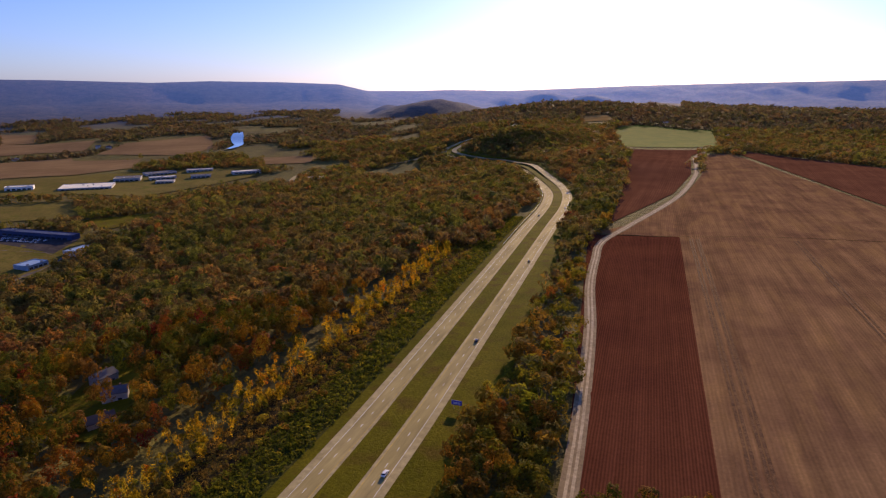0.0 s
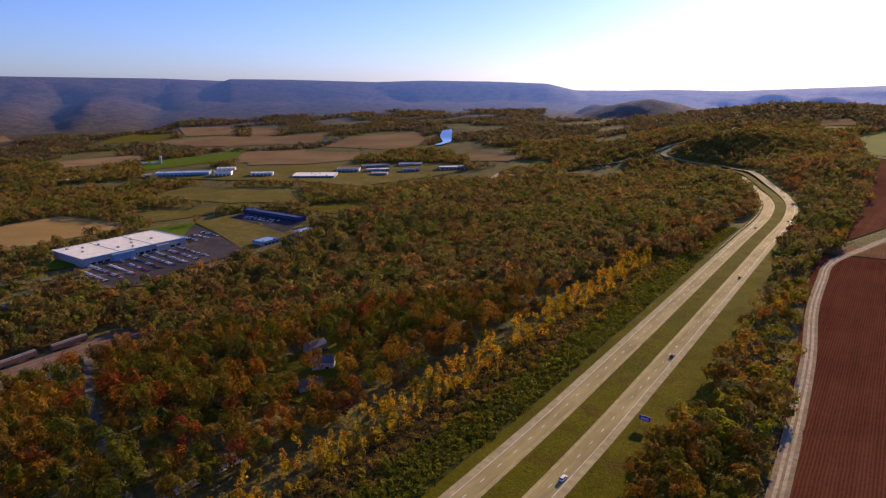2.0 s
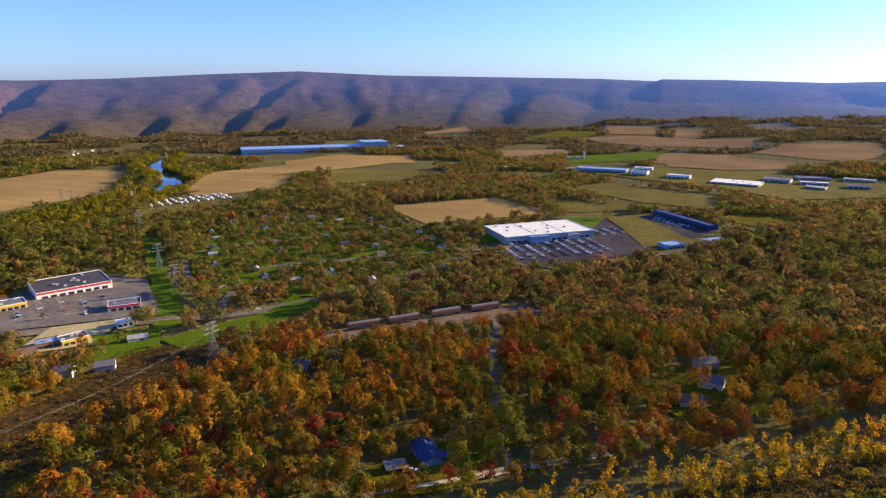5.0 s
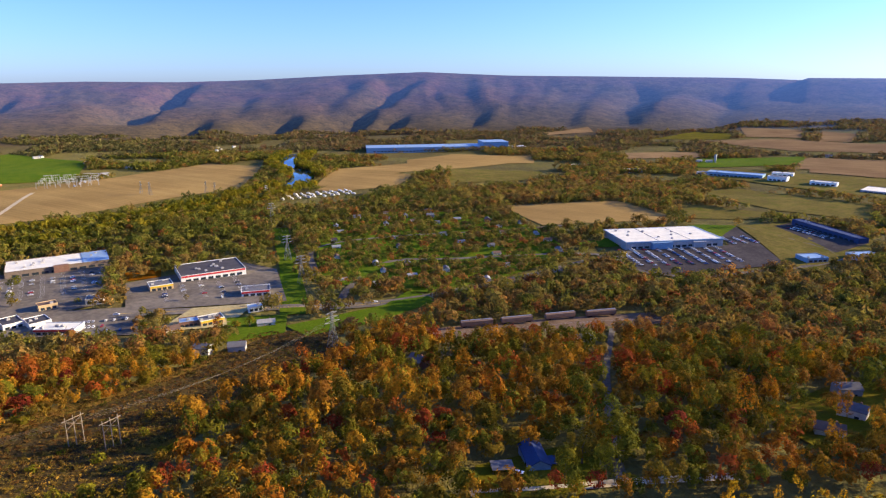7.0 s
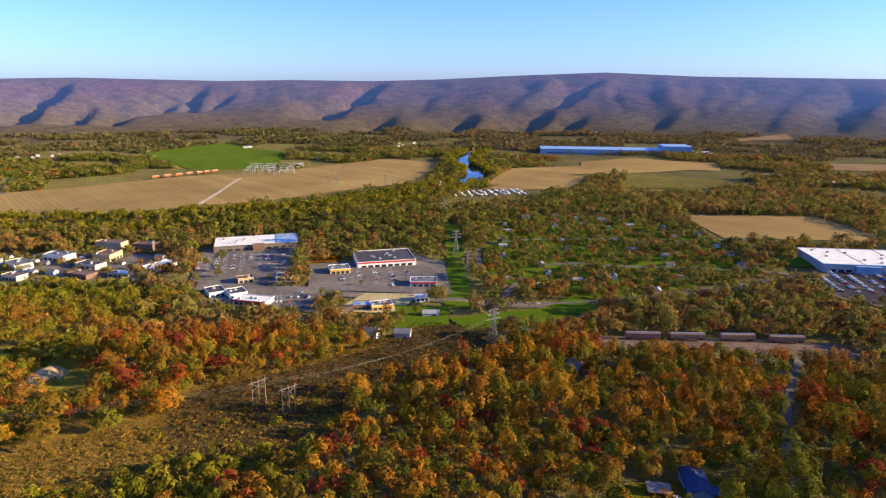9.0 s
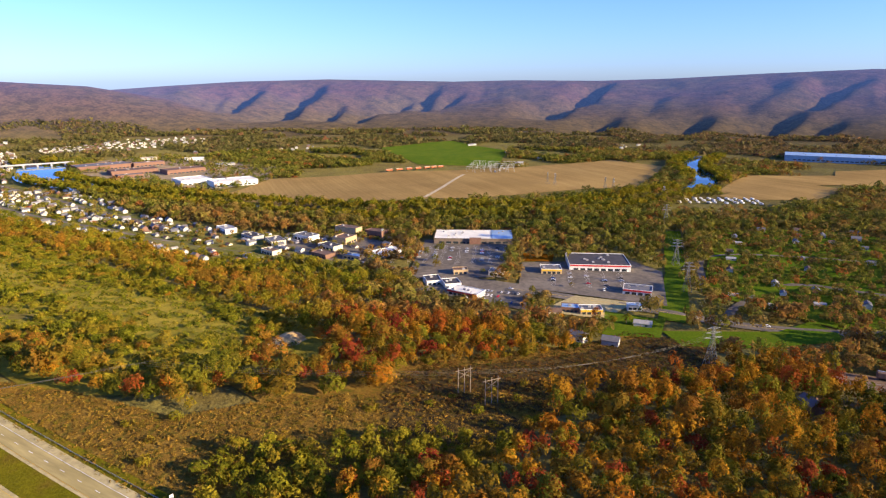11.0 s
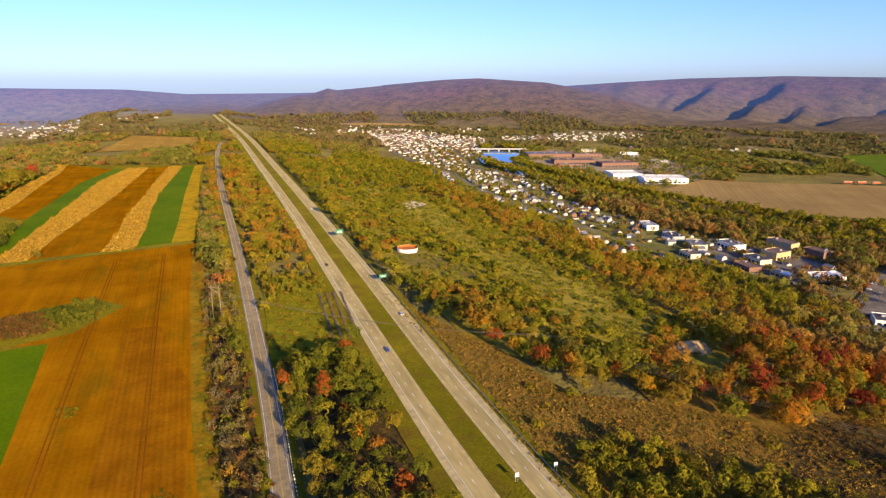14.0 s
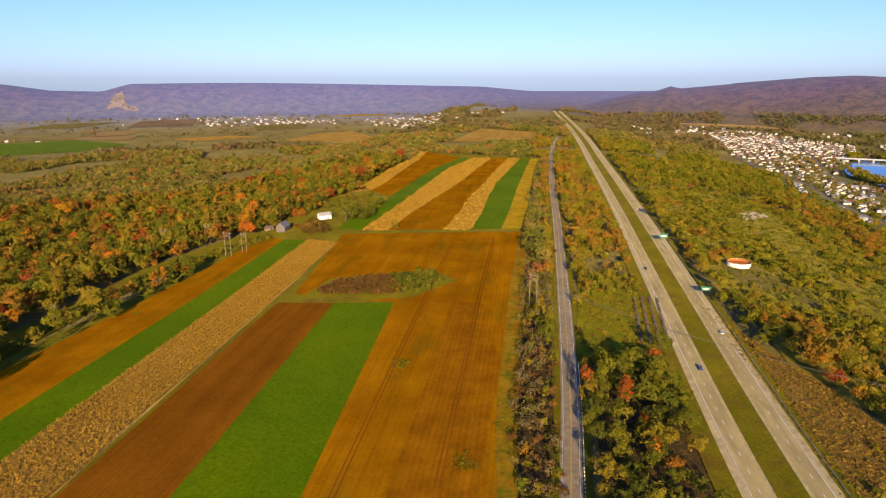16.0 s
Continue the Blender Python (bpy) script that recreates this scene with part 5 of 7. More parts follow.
settle_houses(TOWN_WEST, 20, 26, 45, 0.8, (6, 2, 4, 1, 1), 0)
settle_houses([(-1194, -1912), (-1632, -2307), (-1763, -2141), (-1500, -1960), (-1431, -1795)], 36, 44, 45, 0.8, (6, 2, 4, 1, 1), 0)
settle_houses(TOWN_FAR, 22, 30, 30, 0.8, (6, 2, 4, 1, 1), 0)
settle_houses(SUBURB, 36, 42, 75, 0.75, (3, 3, 3, 1, 2), 60)
for quarter, gu, gv, tn in (([(-1326, -2357), (-1458, -2498), (-1513, -2248), (-1278, -2105)], 28, 36, 30), ([(-500, -2700), (-760, -2600), (-700, -2350), (-480, -2450)], 34, 44, 30),
                            ([(300, -3100), (-350, -3200), (-320, -2900), (250, -2850)], 40, 46, 10), ([(-1840, 30), (-2150, 250), (-2000, 420), (-1750, 200)], 50, 50, 20),
                            ([(-1556, -2143), (-1759, -2046), (-1951, -1762), (-1817, -1668), (-1599, -1946)], 34, 42, 40), ([(-2000, 300), (-2300, 700), (-2250, 760), (-1950, 380)], 60, 60, 20),
                            ([(-377, -3300), (-850, -3200), (-600, -2300), (-430, -2700)], 62, 70, 20), ([(340, -3500), (6, -3560), (9, -3199), (309, -3177)], 60, 66, 20), ([(-420, -2186), (-540, -2082), (-600, -2250), (-450, -2300)], 34, 44, 20), ([(850, -2427), (580, -2348), (516, -2074), (754, -2143)], 90, 90, 20),
                            ([(316, -2950), (340, -3500), (93, -3520), (79, -3000)], 80, 95, 15), ([(57, -3000), (7, -3560), (-199, -3540), (-163, -3000)], 60, 70, 15), ([(-387, -2870), (-600, -3300), (-745, -2748), (-560, -2250)], 70, 85, 25), ([(620, -2900), (560, -3500), (420, -3560), (350, -3480)], 80, 90, 10),
                            ([(-700, -2850), (-1000, -2700), (-950, -2550), (-650, -2700)], 40, 46, 20), ([(-1750, -1050), (-1950, -700), (-1850, -650), (-1680, -950)], 40, 46, 20)):
    settle_houses(quarter, gu, gv, tn, 0.75, (6, 2, 4, 1, 1), 0)
join_far_houses()

blue = house("house", 17, 9, 3.2, 2.4, WALL_BLUE, ROOF_NAVY, "blue-grey house with dark blue roof in the woods", -197, 136, 162)
part("porch", block(6, 4, 0.25, -4, -6.3, 2.6), ROOF_NAVY, blue)
keep_clear(-197, 136, 18, 12, 70, 3)
carport = tagged(new("carport"), "low grey carport beside the blue house", "carport")
part("roof", block(9, 7, 0.2, z=2.5), ROOF_GREY, carport)
for a in (-4.2, 4.2):
    for b in (-3.2, 3.2):
        part("post", block(0.15, 0.15, 2.5, a, b), POLEWOOD, carport)
carport.matrix_world = stand(-196, 120, 70)
for x, y, tn, k in ((-160, 270, 40, 1), (-168, 300, 20, 0), (-190, 330, 60, 4), (-355, 285, 70, 2), (-350, 150, 20, 3), (-508, 83, 80, 2), (-455, 29, 60, 0), (-450, 52, 75, 4), (-524, 12, 95, 1)):
    copy_thing(HOUSE_KINDS[k], stand(x, y, tn))
    keep_clear(x, y, 14, 10, tn, 3)
house("farmhouse", 13, 8, 4.8, 2.6, WHITE, ROOF_PALE, "white farmhouse with pale gable roof", -52, -682, 15)
BARNWOOD = plain("weathered_barn_boards", (0.17, 0.145, 0.125), 0.9, 0.1)
house("barn", 13, 9, 5.0, 4.0, BARNWOOD, ROOF_GREY, "weathered dark grey wooden barn", -8, -640, 65)
house("shed", 8, 6, 2.6, 1.6, POLEWOOD, ROOF_BROWN, "small brown farm shed", 6, -650, 25)
for x, y in ((-52, -682), (-8, -640), (6, -650)):
    keep_clear(x, y, 14, 10, 10, 3)
for x, y, tn in ((-1160, 1290, 60), (-1175, 1270, 60), (-1100, 1660, 30), (-1000, 1880, 20), (-960, 1860, 40), (720, 1560, 20), (700, 1600, 60), (640, 1880, 10), (-2059, -226, 30), (-2040, -235, 110), (-1826, -106, 20), (-1695, -12, 40), (-1574, -68, 30), (-1590, -60, 100), (300, -1750, 20), (260, -1700, 60), (420, -1500, 30), (330, -1480, 10)):
    copy_thing(HOUSE_KINDS[hr.choice((0, 2, 2))], stand(x, y, tn) @ Matrix.Scale(1.15, 4))
    keep_clear(x, y, 16, 12, tn, 4)
silo = tagged(new("silo"), "tall grey farm silo with domed cap", "silo")
bm = bmesh.new()
bmesh.ops.create_cone(bm, cap_ends=True, segments=20, radius1=3, radius2=3, depth=18, matrix=Matrix.Translation((0, 0, 9)))
part("shaft", bm, WALL_GREY, silo)
bm = bmesh.new()
bmesh.ops.create_uvsphere(bm, u_segments=16, v_segments=8, radius=3, matrix=Matrix.Translation((0, 0, 18)) @ Matrix.Diagonal((1, 1, 0.6, 1)))
part("cap", bm, STEEL, silo)
silo.matrix_world = stand(-1150, 1300)


# ---- cars ----
def car_kind(paint, label, van=False):
    ob = tagged(new("car"), label, "car", "cars")
    bm = bmesh.new()
    prof = [(-2.3, 0.35), (2.3, 0.35), (2.32, 0.75), (1.2, 0.95), (-2.2, 1.0), (-2.32, 0.7)] if not van else [(-2.5, 0.35), (2.5, 0.35), (2.52, 0.95), (1.6, 1.15), (-2.5, 1.2), (-2.55, 0.7)]
    rows = [[bm.verts.new((x, y, z)) for x, z in prof] for y in (-0.88, 0.88)]
    n = len(prof)
    bm.faces.new(rows[0])
    bm.faces.new(rows[1][::-1])
    for i in range(n):
        bm.faces.new((rows[0][i], rows[1][i], rows[1][(i + 1) % n], rows[0][(i + 1) % n]))
    bmesh.ops.recalc_face_normals(bm, faces=bm.faces)
    bmesh.ops.bevel(bm, geom=bm.edges[:], offset=0.08, segments=1, affect="EDGES")
    part("body", bm, paint, ob)
    top = 1.45 if not van else 1.85
    for nm, mat, lo, hi in (("glasshouse", GLASS, 0.93, top - 0.08), ("roof", paint, top - 0.08, top)):
        bm = bmesh.new()
        f = (hi - 0.93) / (top - 0.93) if nm == "glasshouse" else 1.0
        low = [(-1.95, 0.8), (1.15, 0.8)]
        a0, a1 = (-1.95, 1.15) if nm == "glasshouse" else (-1.5, 0.5)
        b0, b1 = (-1.5, 0.45) if nm == "glasshouse" else (-1.45, 0.45)
        w0, w1 = (0.82, 0.68) if nm == "glasshouse" else (0.68, 0.62)
        v = [bm.verts.new(p) for p in ((a0, -w0, lo), (a1, -w0, lo), (a1, w0, lo), (a0, w0, lo), (b0, -w1, hi), (b1, -w1, hi), (b1, w1, hi), (b0, w1, hi))]
        for q in ((0, 1, 2, 3), (7, 6, 5, 4), (0, 4, 5, 1), (1, 5, 6, 2), (2, 6, 7, 3), (3, 7, 4, 0)):
            bm.faces.new([v[i] for i in q])
        bmesh.ops.recalc_face_normals(bm, faces=bm.faces)
        part(nm, bm, mat, ob)
    for a in (-1.4, 1.4):
        for b in (-0.85, 0.85):
            bm = bmesh.new()
            bmesh.ops.create_cone(bm, cap_ends=True, segments=10, radius1=0.34, radius2=0.34, depth=0.22, matrix=Matrix.Translation((a, b, 0.34)) @ Matrix.Rotation(radians(90), 4, "X"))
            part("wheel", bm, TYRE, ob)
    return ob


def paint(name, c):
    return plain(name, c, 0.25, 0.6, grime=0.06)


CARS = [car_kind(paint("white_car_paint", (0.75, 0.75, 0.74)), "white car"), car_kind(paint("silver_car_paint", (0.45, 0.46, 0.48)), "silver grey car"),
        car_kind(paint("black_car_paint", (0.02, 0.02, 0.025)), "black car"), car_kind(paint("red_car_paint", (0.42, 0.02, 0.02)), "dark red car"),
        car_kind(paint("blue_car_paint", (0.03, 0.07, 0.25)), "dark blue car"), car_kind(paint("white_van_paint", (0.8, 0.8, 0.78)), "white van", True)]
CAR_WORDS = ["white car parked in a lot", "silver grey car parked in a lot", "black car parked in a lot", "dark red car parked in a lot", "dark blue car parked in a lot", "white van parked in a lot"]
cr = random.Random(5)


def park(x, y, turn, kind=None, label=None, group="parked cars", up=0.6):
    k = kind if kind is not None else cr.choices(range(6), (12, 6, 3, 2, 2, 4))[0]
    ob = copy_thing(CARS[k], stand(x, y, turn, up))
    tagged(ob, label or CAR_WORDS[k], "car", group)
    return ob


def on_highway(y, lane, k, label):
    """A car on the highway at a northing, `lane` metres east of the middle."""
    i = int(np.argmin(np.abs(HIGHWAY[:, 1] - y)))
    n, d = normals_of(HIGHWAY)[i], HIGHWAY[i + 1] - HIGHWAY[i - 1]
    p = HIGHWAY[i] + n * lane
    turn = math.degrees(math.atan2(d[1], d[0])) + (0 if lane > 0 else 180)
    m = Matrix.Translation((p[0], p[1], float(ground_z(*HIGHWAY[i])) + float(lift_at(*p)) + 0.74)) @ Matrix.Rotation(radians(turn), 4, "Z")
    return tagged(copy_thing(CARS[k], m), label, "car", "cars on the highway")


for y, lane, k, word in ((218, 13.2, 0, "white car on the highway"), (350, 13.2, 2, "black car on the highway"), (520, 13.2, 2, "black car on the highway"), (760, 13.2, 1, "silver car on the highway"),
                         (700, -9.6, 2, "dark car on the highway"), (860, 13.2, 0, "white car on the highway"), (930, 9.6, 2, "black car on the highway"), (-262, 9.6, 4, "dark blue car on the highway"),
                         (-300, -13.2, 1, "silver car on the highway"), (-420, 13.2, 2, "black car on the highway"), (-640, -9.6, 0, "white car on the highway"), (-800, 9.6, 1, "silver car on the highway"), (-1150, -13.2, 2, "dark car on the highway")):
    on_highway(y, lane, k, word)


def rows_of_cars(x, y, turn, rows, per, gap_u, gap_v, share):
    c, s = math.cos(radians(turn)), math.sin(radians(turn))
    for i in range(rows):
        for j in range(per):
            if cr.random() < share:
                u, v = (j - per / 2) * gap_u, (i - rows / 2) * gap_v
                park(x + c * u - s * v, y + s * u + c * v, turn + 90 + (180 if i % 2 else 0))


def stall_lines(name, x, y, turn, rows, per, gap_u, gap_v):
    """Painted bays of a car park, as one sheet of thin white strips."""
    c, sn = math.cos(radians(turn)), math.sin(radians(turn))
    verts, faces = [], []
    for i in range(rows):
        for j in range(per + 1):
            u, v = (j - per / 2 - 0.5) * gap_u, (i - rows / 2) * gap_v
            k = len(verts)
            for a, b in ((-0.09, -2.6), (0.09, -2.6), (0.09, 2.6), (-0.09, 2.6)):
                px, py = x + c * (u + a) - sn * (v + b), y + sn * (u + a) + c * (v + b)
                verts.append((px, py, float(ground_z(px, py)) + float(lift_at(px, py)) + 0.62))
            faces.append((k, k + 1, k + 2, k + 3))
    tagged(part(name, mesh_from(name, verts, faces, WHITE), None), "faded white parking bay lines", "road marking", kind="stuff")


stall_lines("bay_lines", -715, -95, 5, 8, 30, 2.9, 18.0)
stall_lines("bay_lines", -640, 55, 0, 5, 22, 3.0, 17.0)
rows_of_cars(-522, 560, -17, 9, 22, 2.9, 15.0, 0.78)
rows_of_cars(-545, 672, -17, 4, 12, 2.9, 15.0, 0.7)
rows_of_cars(-715, -95, 5, 7, 22, 2.9, 18.0, 0.2)
rows_of_cars(-640, 55, 0, 5, 20, 3.0, 17.0, 0.18)
rows_of_cars(-570, -40, 80, 3, 14, 3.2, 14.0, 0.5)
rows_of_cars(-530, 790, -16, 2, 22, 3.4, 10.0, 0.6)
for k in range(8):
    t = 0.08 + 0.11 * k
    i = int(t * len(MAIN_STREET))
    d = MAIN_STREET[i + 1] - MAIN_STREET[i]
    n = normals_of(MAIN_STREET)[i]
    p = MAIN_STREET[i] + n * (3 if k % 2 else -3)
    park(p[0], p[1], math.degrees(math.atan2(d[1], d[0])), None, "car driving on the main road", "cars on the main road", 0.55)
park(-190, 124, 60, 0, "white car beside the blue house")
for ob, (x, y, tn) in zip(CARS, ((-560, 620, 73), (-556, 618, 73), (-552, 616, 73), (-548, 614, 73), (-544, 612, 73), (-600, 60, 0))):
    ob.matrix_world = stand(x, y, tn, 0.6)
    tagged(ob, ob["label"] + " parked in a lot", "car", "parked cars")

# ---- caravans by the river ----
caravan = tagged(new("caravan"), "white caravan on the riverside site", "caravan", "caravans")
part("body", block(9, 2.6, 2.5, 0, 0, 0.5, 0.2), WHITE, caravan)
part("window", block(6, 2.66, 0.7, 0, 0, 1.7), GLASS, caravan)
part("chassis", block(8, 1.8, 0.4, 0, 0, 0.1), TYRE, caravan)
caravan.matrix_world = stand(-1112, 290, 20)
for i in range(3):
    for j in range(10):
        x, y = -1090 - i * 22 + cr.uniform(-3, 3), 222 + j * 14 + cr.uniform(-3, 3)
        copy_thing(caravan, stand(x, y, 20 + cr.uniform(-8, 8)))
CLEAR.append([(-1000, 180), (-1060, 200), (-1180, 270), (-1120, 385), (-1030, 360)])

# ---- goods train ----
SLATE = plain("brown_hopper_steel", (0.20, 0.13, 0.10), 0.7, 0.3, 0.2)
RAILBED = patchy("railway_ballast", (0.15, 0.10, 0.07), (0.21, 0.145, 0.10), 12, 1.2)
railway = tagged(new("railway"), "railway line on brown ballast", "railway", kind="structure")
RAIL = spline([(-426, 190), (-417, 230), (-406, 290), (-393, 350), (-386, 385)], 8)
ribbon("ballast", RAIL, -5, 24, RAILBED, 0.3, railway, True)
for o in (-0.75, 0.75, 7.25, 8.75):
    ribbon("rail", RAIL, o - 0.08, o + 0.08, STEEL, 0.6, railway, True)
for i in range(0, len(RAIL) - 2, 2):
    n = normals_of(RAIL)
    CLEAR.append([tuple((RAIL[i] - n[i] * 8)), tuple(RAIL[i] + n[i] * 44), tuple(RAIL[i + 2] + n[i + 2] * 44), tuple(RAIL[i + 2] - n[i + 2] * 8)])


def wagon(x, y, turn):
    ob = tagged(new("goods_wagon"), "brown covered hopper wagon with arched roof", "wagon", "goods wagons")
    bm = bmesh.new()
    prof = [(-1.2, 1.0), (1.2, 1.0), (1.55, 1.8), (1.55, 4.0), (0.8, 4.6), (-0.8, 4.6), (-1.55, 4.0), (-1.55, 1.8)]
    rows = [[bm.verts.new((a, b, c)) for b, c in prof] for a in (-13, 13)]
    bm.faces.new(rows[0])
    bm.faces.new(rows[1][::-1])
    for i in range(8):
        bm.faces.new((rows[0][i], rows[1][i], rows[1][(i + 1) % 8], rows[0][(i + 1) % 8]))
    bmesh.ops.recalc_face_normals(bm, faces=bm.faces)
    part("body", bm, SLATE, ob)
    part("roof_walk", block(25, 1.0, 0.15, z=4.65), STEEL, ob)
    for k in range(9):
        part("rib", block(0.2, 3.25, 2.2, -12 + 3 * k, 0, 1.8), SLATE, ob)
    for a in (-10, 10):
        b = part("bogie", block(3.4, 2.2, 0.8, a, 0, 0.25), TYRE, ob)
    ob.matrix_world = stand(x, y, turn, 1.6) @ Matrix.Diagonal((1, 1.1, 1.25, 1))
    return ob


WAGON = wagon(-417, 229, 77)
for x, y, tn in ((-411, 262, 78), (-405.5, 300, 79), (-398, 336, 77)):
    copy_thing(WAGON, stand(x, y, tn, 1.6))
# a far goods train along the wide tan field
RUSTRED = plain("rust_red_wagon", (0.36, 0.11, 0.04), 0.7, 0.2)
far_wagon = tagged(new("box_wagon"), "rust red box wagon of a far train", "wagon", "far goods train")
part("body", block(15, 3.2, 3.6, z=1.2), RUSTRED, far_wagon)
part("roof", block(15.2, 3.3, 0.3, z=4.8), WALL_CREAM, far_wagon)
part("bogie", block(11, 2.0, 0.9, z=0.3), TYRE, far_wagon)
TRAIN = spline([(-1388, -341), (-1419, -302), (-1455, -268), (-1501, -228)], 17)
for i in range(len(TRAIN) - 1):
    d = TRAIN[i + 1] - TRAIN[i]
    place = stand(float(TRAIN[i][0]), float(TRAIN[i][1]), math.degrees(math.atan2(d[1], d[0])), 1.5)
    if i == 0:
        far_wagon.matrix_world = place
    else:
        copy_thing(far_wagon, place)

# ---- pylons, poles and wires ----
def strut(bm, a, b, w):
    a, b = Vector(a), Vector(b)
    d = b - a
    m = Matrix.Translation((a + b) / 2) @ d.to_track_quat("Z", "Y").to_matrix().to_4x4() @ Matrix.Diagonal((w, w, d.length, 1))
    bmesh.ops.create_cube(bm, size=1, matrix=m)


DULLSTEEL = plain("dull_grey_steel", (0.19, 0.19, 0.185), 0.7, 0.2, 0.3)


def pylon(high, base, label):
    ob = tagged(new("pylon"), label, "pylon", "pylons of the power line")
    def at(k, h):
        w = base * (1 - 0.82 * min(1, h / (high * 0.75)))
        return (w * (1 if k in (0, 3) else -1), w * (1 if k in (0, 1) else -1), h)
    for k in range(4):
        bm = bmesh.new()
        strut(bm, at(k, 0), at(k, high * 0.75), 0.26)
        strut(bm, at(k, high * 0.75), at(k, high), 0.28)
        part("leg", bm, DULLSTEEL, ob)
    bm = bmesh.new()
    lev = [high * f for f in (0, 0.2, 0.38, 0.53, 0.65, 0.75, 0.88, 1.0)]
    for lo, hi in zip(lev, lev[1:]):
        for k in range(4):
            strut(bm, at(k, lo), at((k + 1) % 4, hi), 0.1)
            strut(bm, at((k + 1) % 4, lo), at(k, hi), 0.1)
            strut(bm, at(k, hi), at((k + 1) % 4, hi), 0.1)
    part("bracing", bm, DULLSTEEL, ob)
    for h, reach in ((0.75, 6.5), (0.87, 5.5), (0.98, 4.5)):
        bm = bmesh.new()
        for sgn in (-1, 1):
            strut(bm, (0, 0, high * h + 0.8), (0, sgn * reach, high * h), 0.22)
            strut(bm, (0, 0, high * h - 0.6), (0, sgn * reach, high * h), 0.22)
        arm = part("crossarm", bm, STEEL, ob)
        for sgn in (-1, 1):
            part("insulator", block(0.22, 0.22, 1.8, 0, sgn * reach, high * h - 1.8), GLASS, arm)
    return ob


first = pylon(29, 3.6, "grey steel lattice pylon")
first.matrix_world = stand(-416, 113, 20)
for x, y, tn in ((-618, 139, 5), (-713, 146, 5), (-922, 170, 5), (-1266, 6, 60), (-1250, 20, 60), (-1223, 112, 60), (-1205, 125, 60), (-1120, 200, 40)):
    copy_thing(first, stand(x, y, tn) @ Matrix.Scale(1.0 if x > -1000 else 0.8, 4))


def h_frame(high, gap, count, label):
    ob = tagged(new("pole_frame"), label, "power pole", "wooden pole frames")
    for k in range(count):
        bm = bmesh.new()
        bmesh.ops.create_cone(bm, cap_ends=True, segments=8, radius1=0.26, radius2=0.17, depth=high, matrix=Matrix.Translation((0, (k - (count - 1) / 2) * gap, high / 2)))
        part("pole", bm, POLEWOOD, ob)
    part("crossarm", block(0.22, gap * (count - 1) + 3, 0.28, z=high - 1.6), POLEWOOD, ob)
    bm = bmesh.new()
    if count > 1:
        strut(bm, (0, -gap * (count - 1) / 2, high - 6), (0, gap * (count - 1) / 2, high - 2), 0.18)
        strut(bm, (0, gap * (count - 1) / 2, high - 6), (0, -gap * (count - 1) / 2, high - 2), 0.18)
        part("brace", bm, POLEWOOD, ob)
    for k in (-1, 0, 1):
        part("insulator", block(0.16, 0.16, 1.2, 0, k * (gap * (count - 1) / 2 + 2), high - 2.8), GLASS, ob)
    return ob


FRAME3 = h_frame(15, 3.6, 3, "three-pole wooden power frame")
FRAME3.matrix_world = stand(-292, -22, 35)
copy_thing(FRAME3, stand(-303, -37, 35))
FRAME2 = h_frame(22, 5.5, 2, "tall two-pole wooden power frame")
FRAME2.matrix_world = stand(40, -562, 60)
for x, y, tn, k in ((27, -570, 60, 0.8), (105, -655, 60, 0.95), (85, -640, 60, 0.95), (62, -628, 60, 0.9), (-161, -372, 30, 1.05), (139, -435, 50, 0.6)):
    copy_thing(FRAME2, stand(x, y, tn) @ Matrix.Scale(k, 4))


CABLE = plain("weathered_cable", (0.17, 0.15, 0.12), 0.6, 0.3, 0.3)


def wire(name, a, b, sag, label):
    """A sagging cable between two high points."""
    a, b = Vector(a), Vector(b)
    cu = bpy.data.curves.new(name, "CURVE")
    cu.dimensions, cu.bevel_depth, cu.bevel_resolution = "3D", 0.036, 0
    sp = cu.splines.new("POLY")
    sp.points.add(16)
    for i in range(17):
        u = i / 16
        p = a.lerp(b, u)
        sp.points[i].co = (p.x, p.y, p.z - sag * 4 * u * (1 - u), 1)
    cu.materials.append(CABLE)
    tagged(new(name, cu), label, "cable", "power cables")


def top_of(p, h, off, turn):
    return (p[0] - math.sin(radians(turn)) * off, p[1] + math.cos(radians(turn)) * off, float(ground_z(*p)) + h)


SPANS = [((-161, -372), 20, 30), ((-262, -190), 16, 30), ((-297, -30), 15.5, 35), ((-416, 113), 24, 20), ((-618, 139), 24, 5), ((-713, 146), 24, 5), ((-922, 170), 24, 5)]
for (p, h, tn), (q, k, tm) in zip(SPANS, SPANS[1:]):
    for off in (-6, -2, 2, 6):
        wire("power_cable", top_of(p, h, off, tn), top_of(q, k, off, tm), 3.0 if math.dist(p, q) < 170 else 6.0, "thin sagging steel power cable")
# ---- substation ----
gantry = tagged(new("gantry"), "grey steel switchyard gantry", "gantry", "switchyard gantries")
for a in (-7, 7):
    bm = bmesh.new()
    strut(bm, (0, a - 0.8, 0), (0, a, 12), 0.3)
    strut(bm, (0, a + 0.8, 0), (0, a, 12), 0.3)
    part("post", bm, STEEL, gantry)
part("beam", block(0.6, 15, 0.7, z=11), STEEL, gantry)
for a in (-4, 0, 4):
    part("insulator", block(0.3, 0.3, 2, 0, a, 9), WHITE, gantry)
gantry.matrix_world = stand(-1480, -120, 20)
for i in range(4):
    for j in range(6):
        copy_thing(gantry, stand(-1440 - i * 36 + cr.uniform(-5, 5), -165 + j * 18 + cr.uniform(-3, 3), 20))
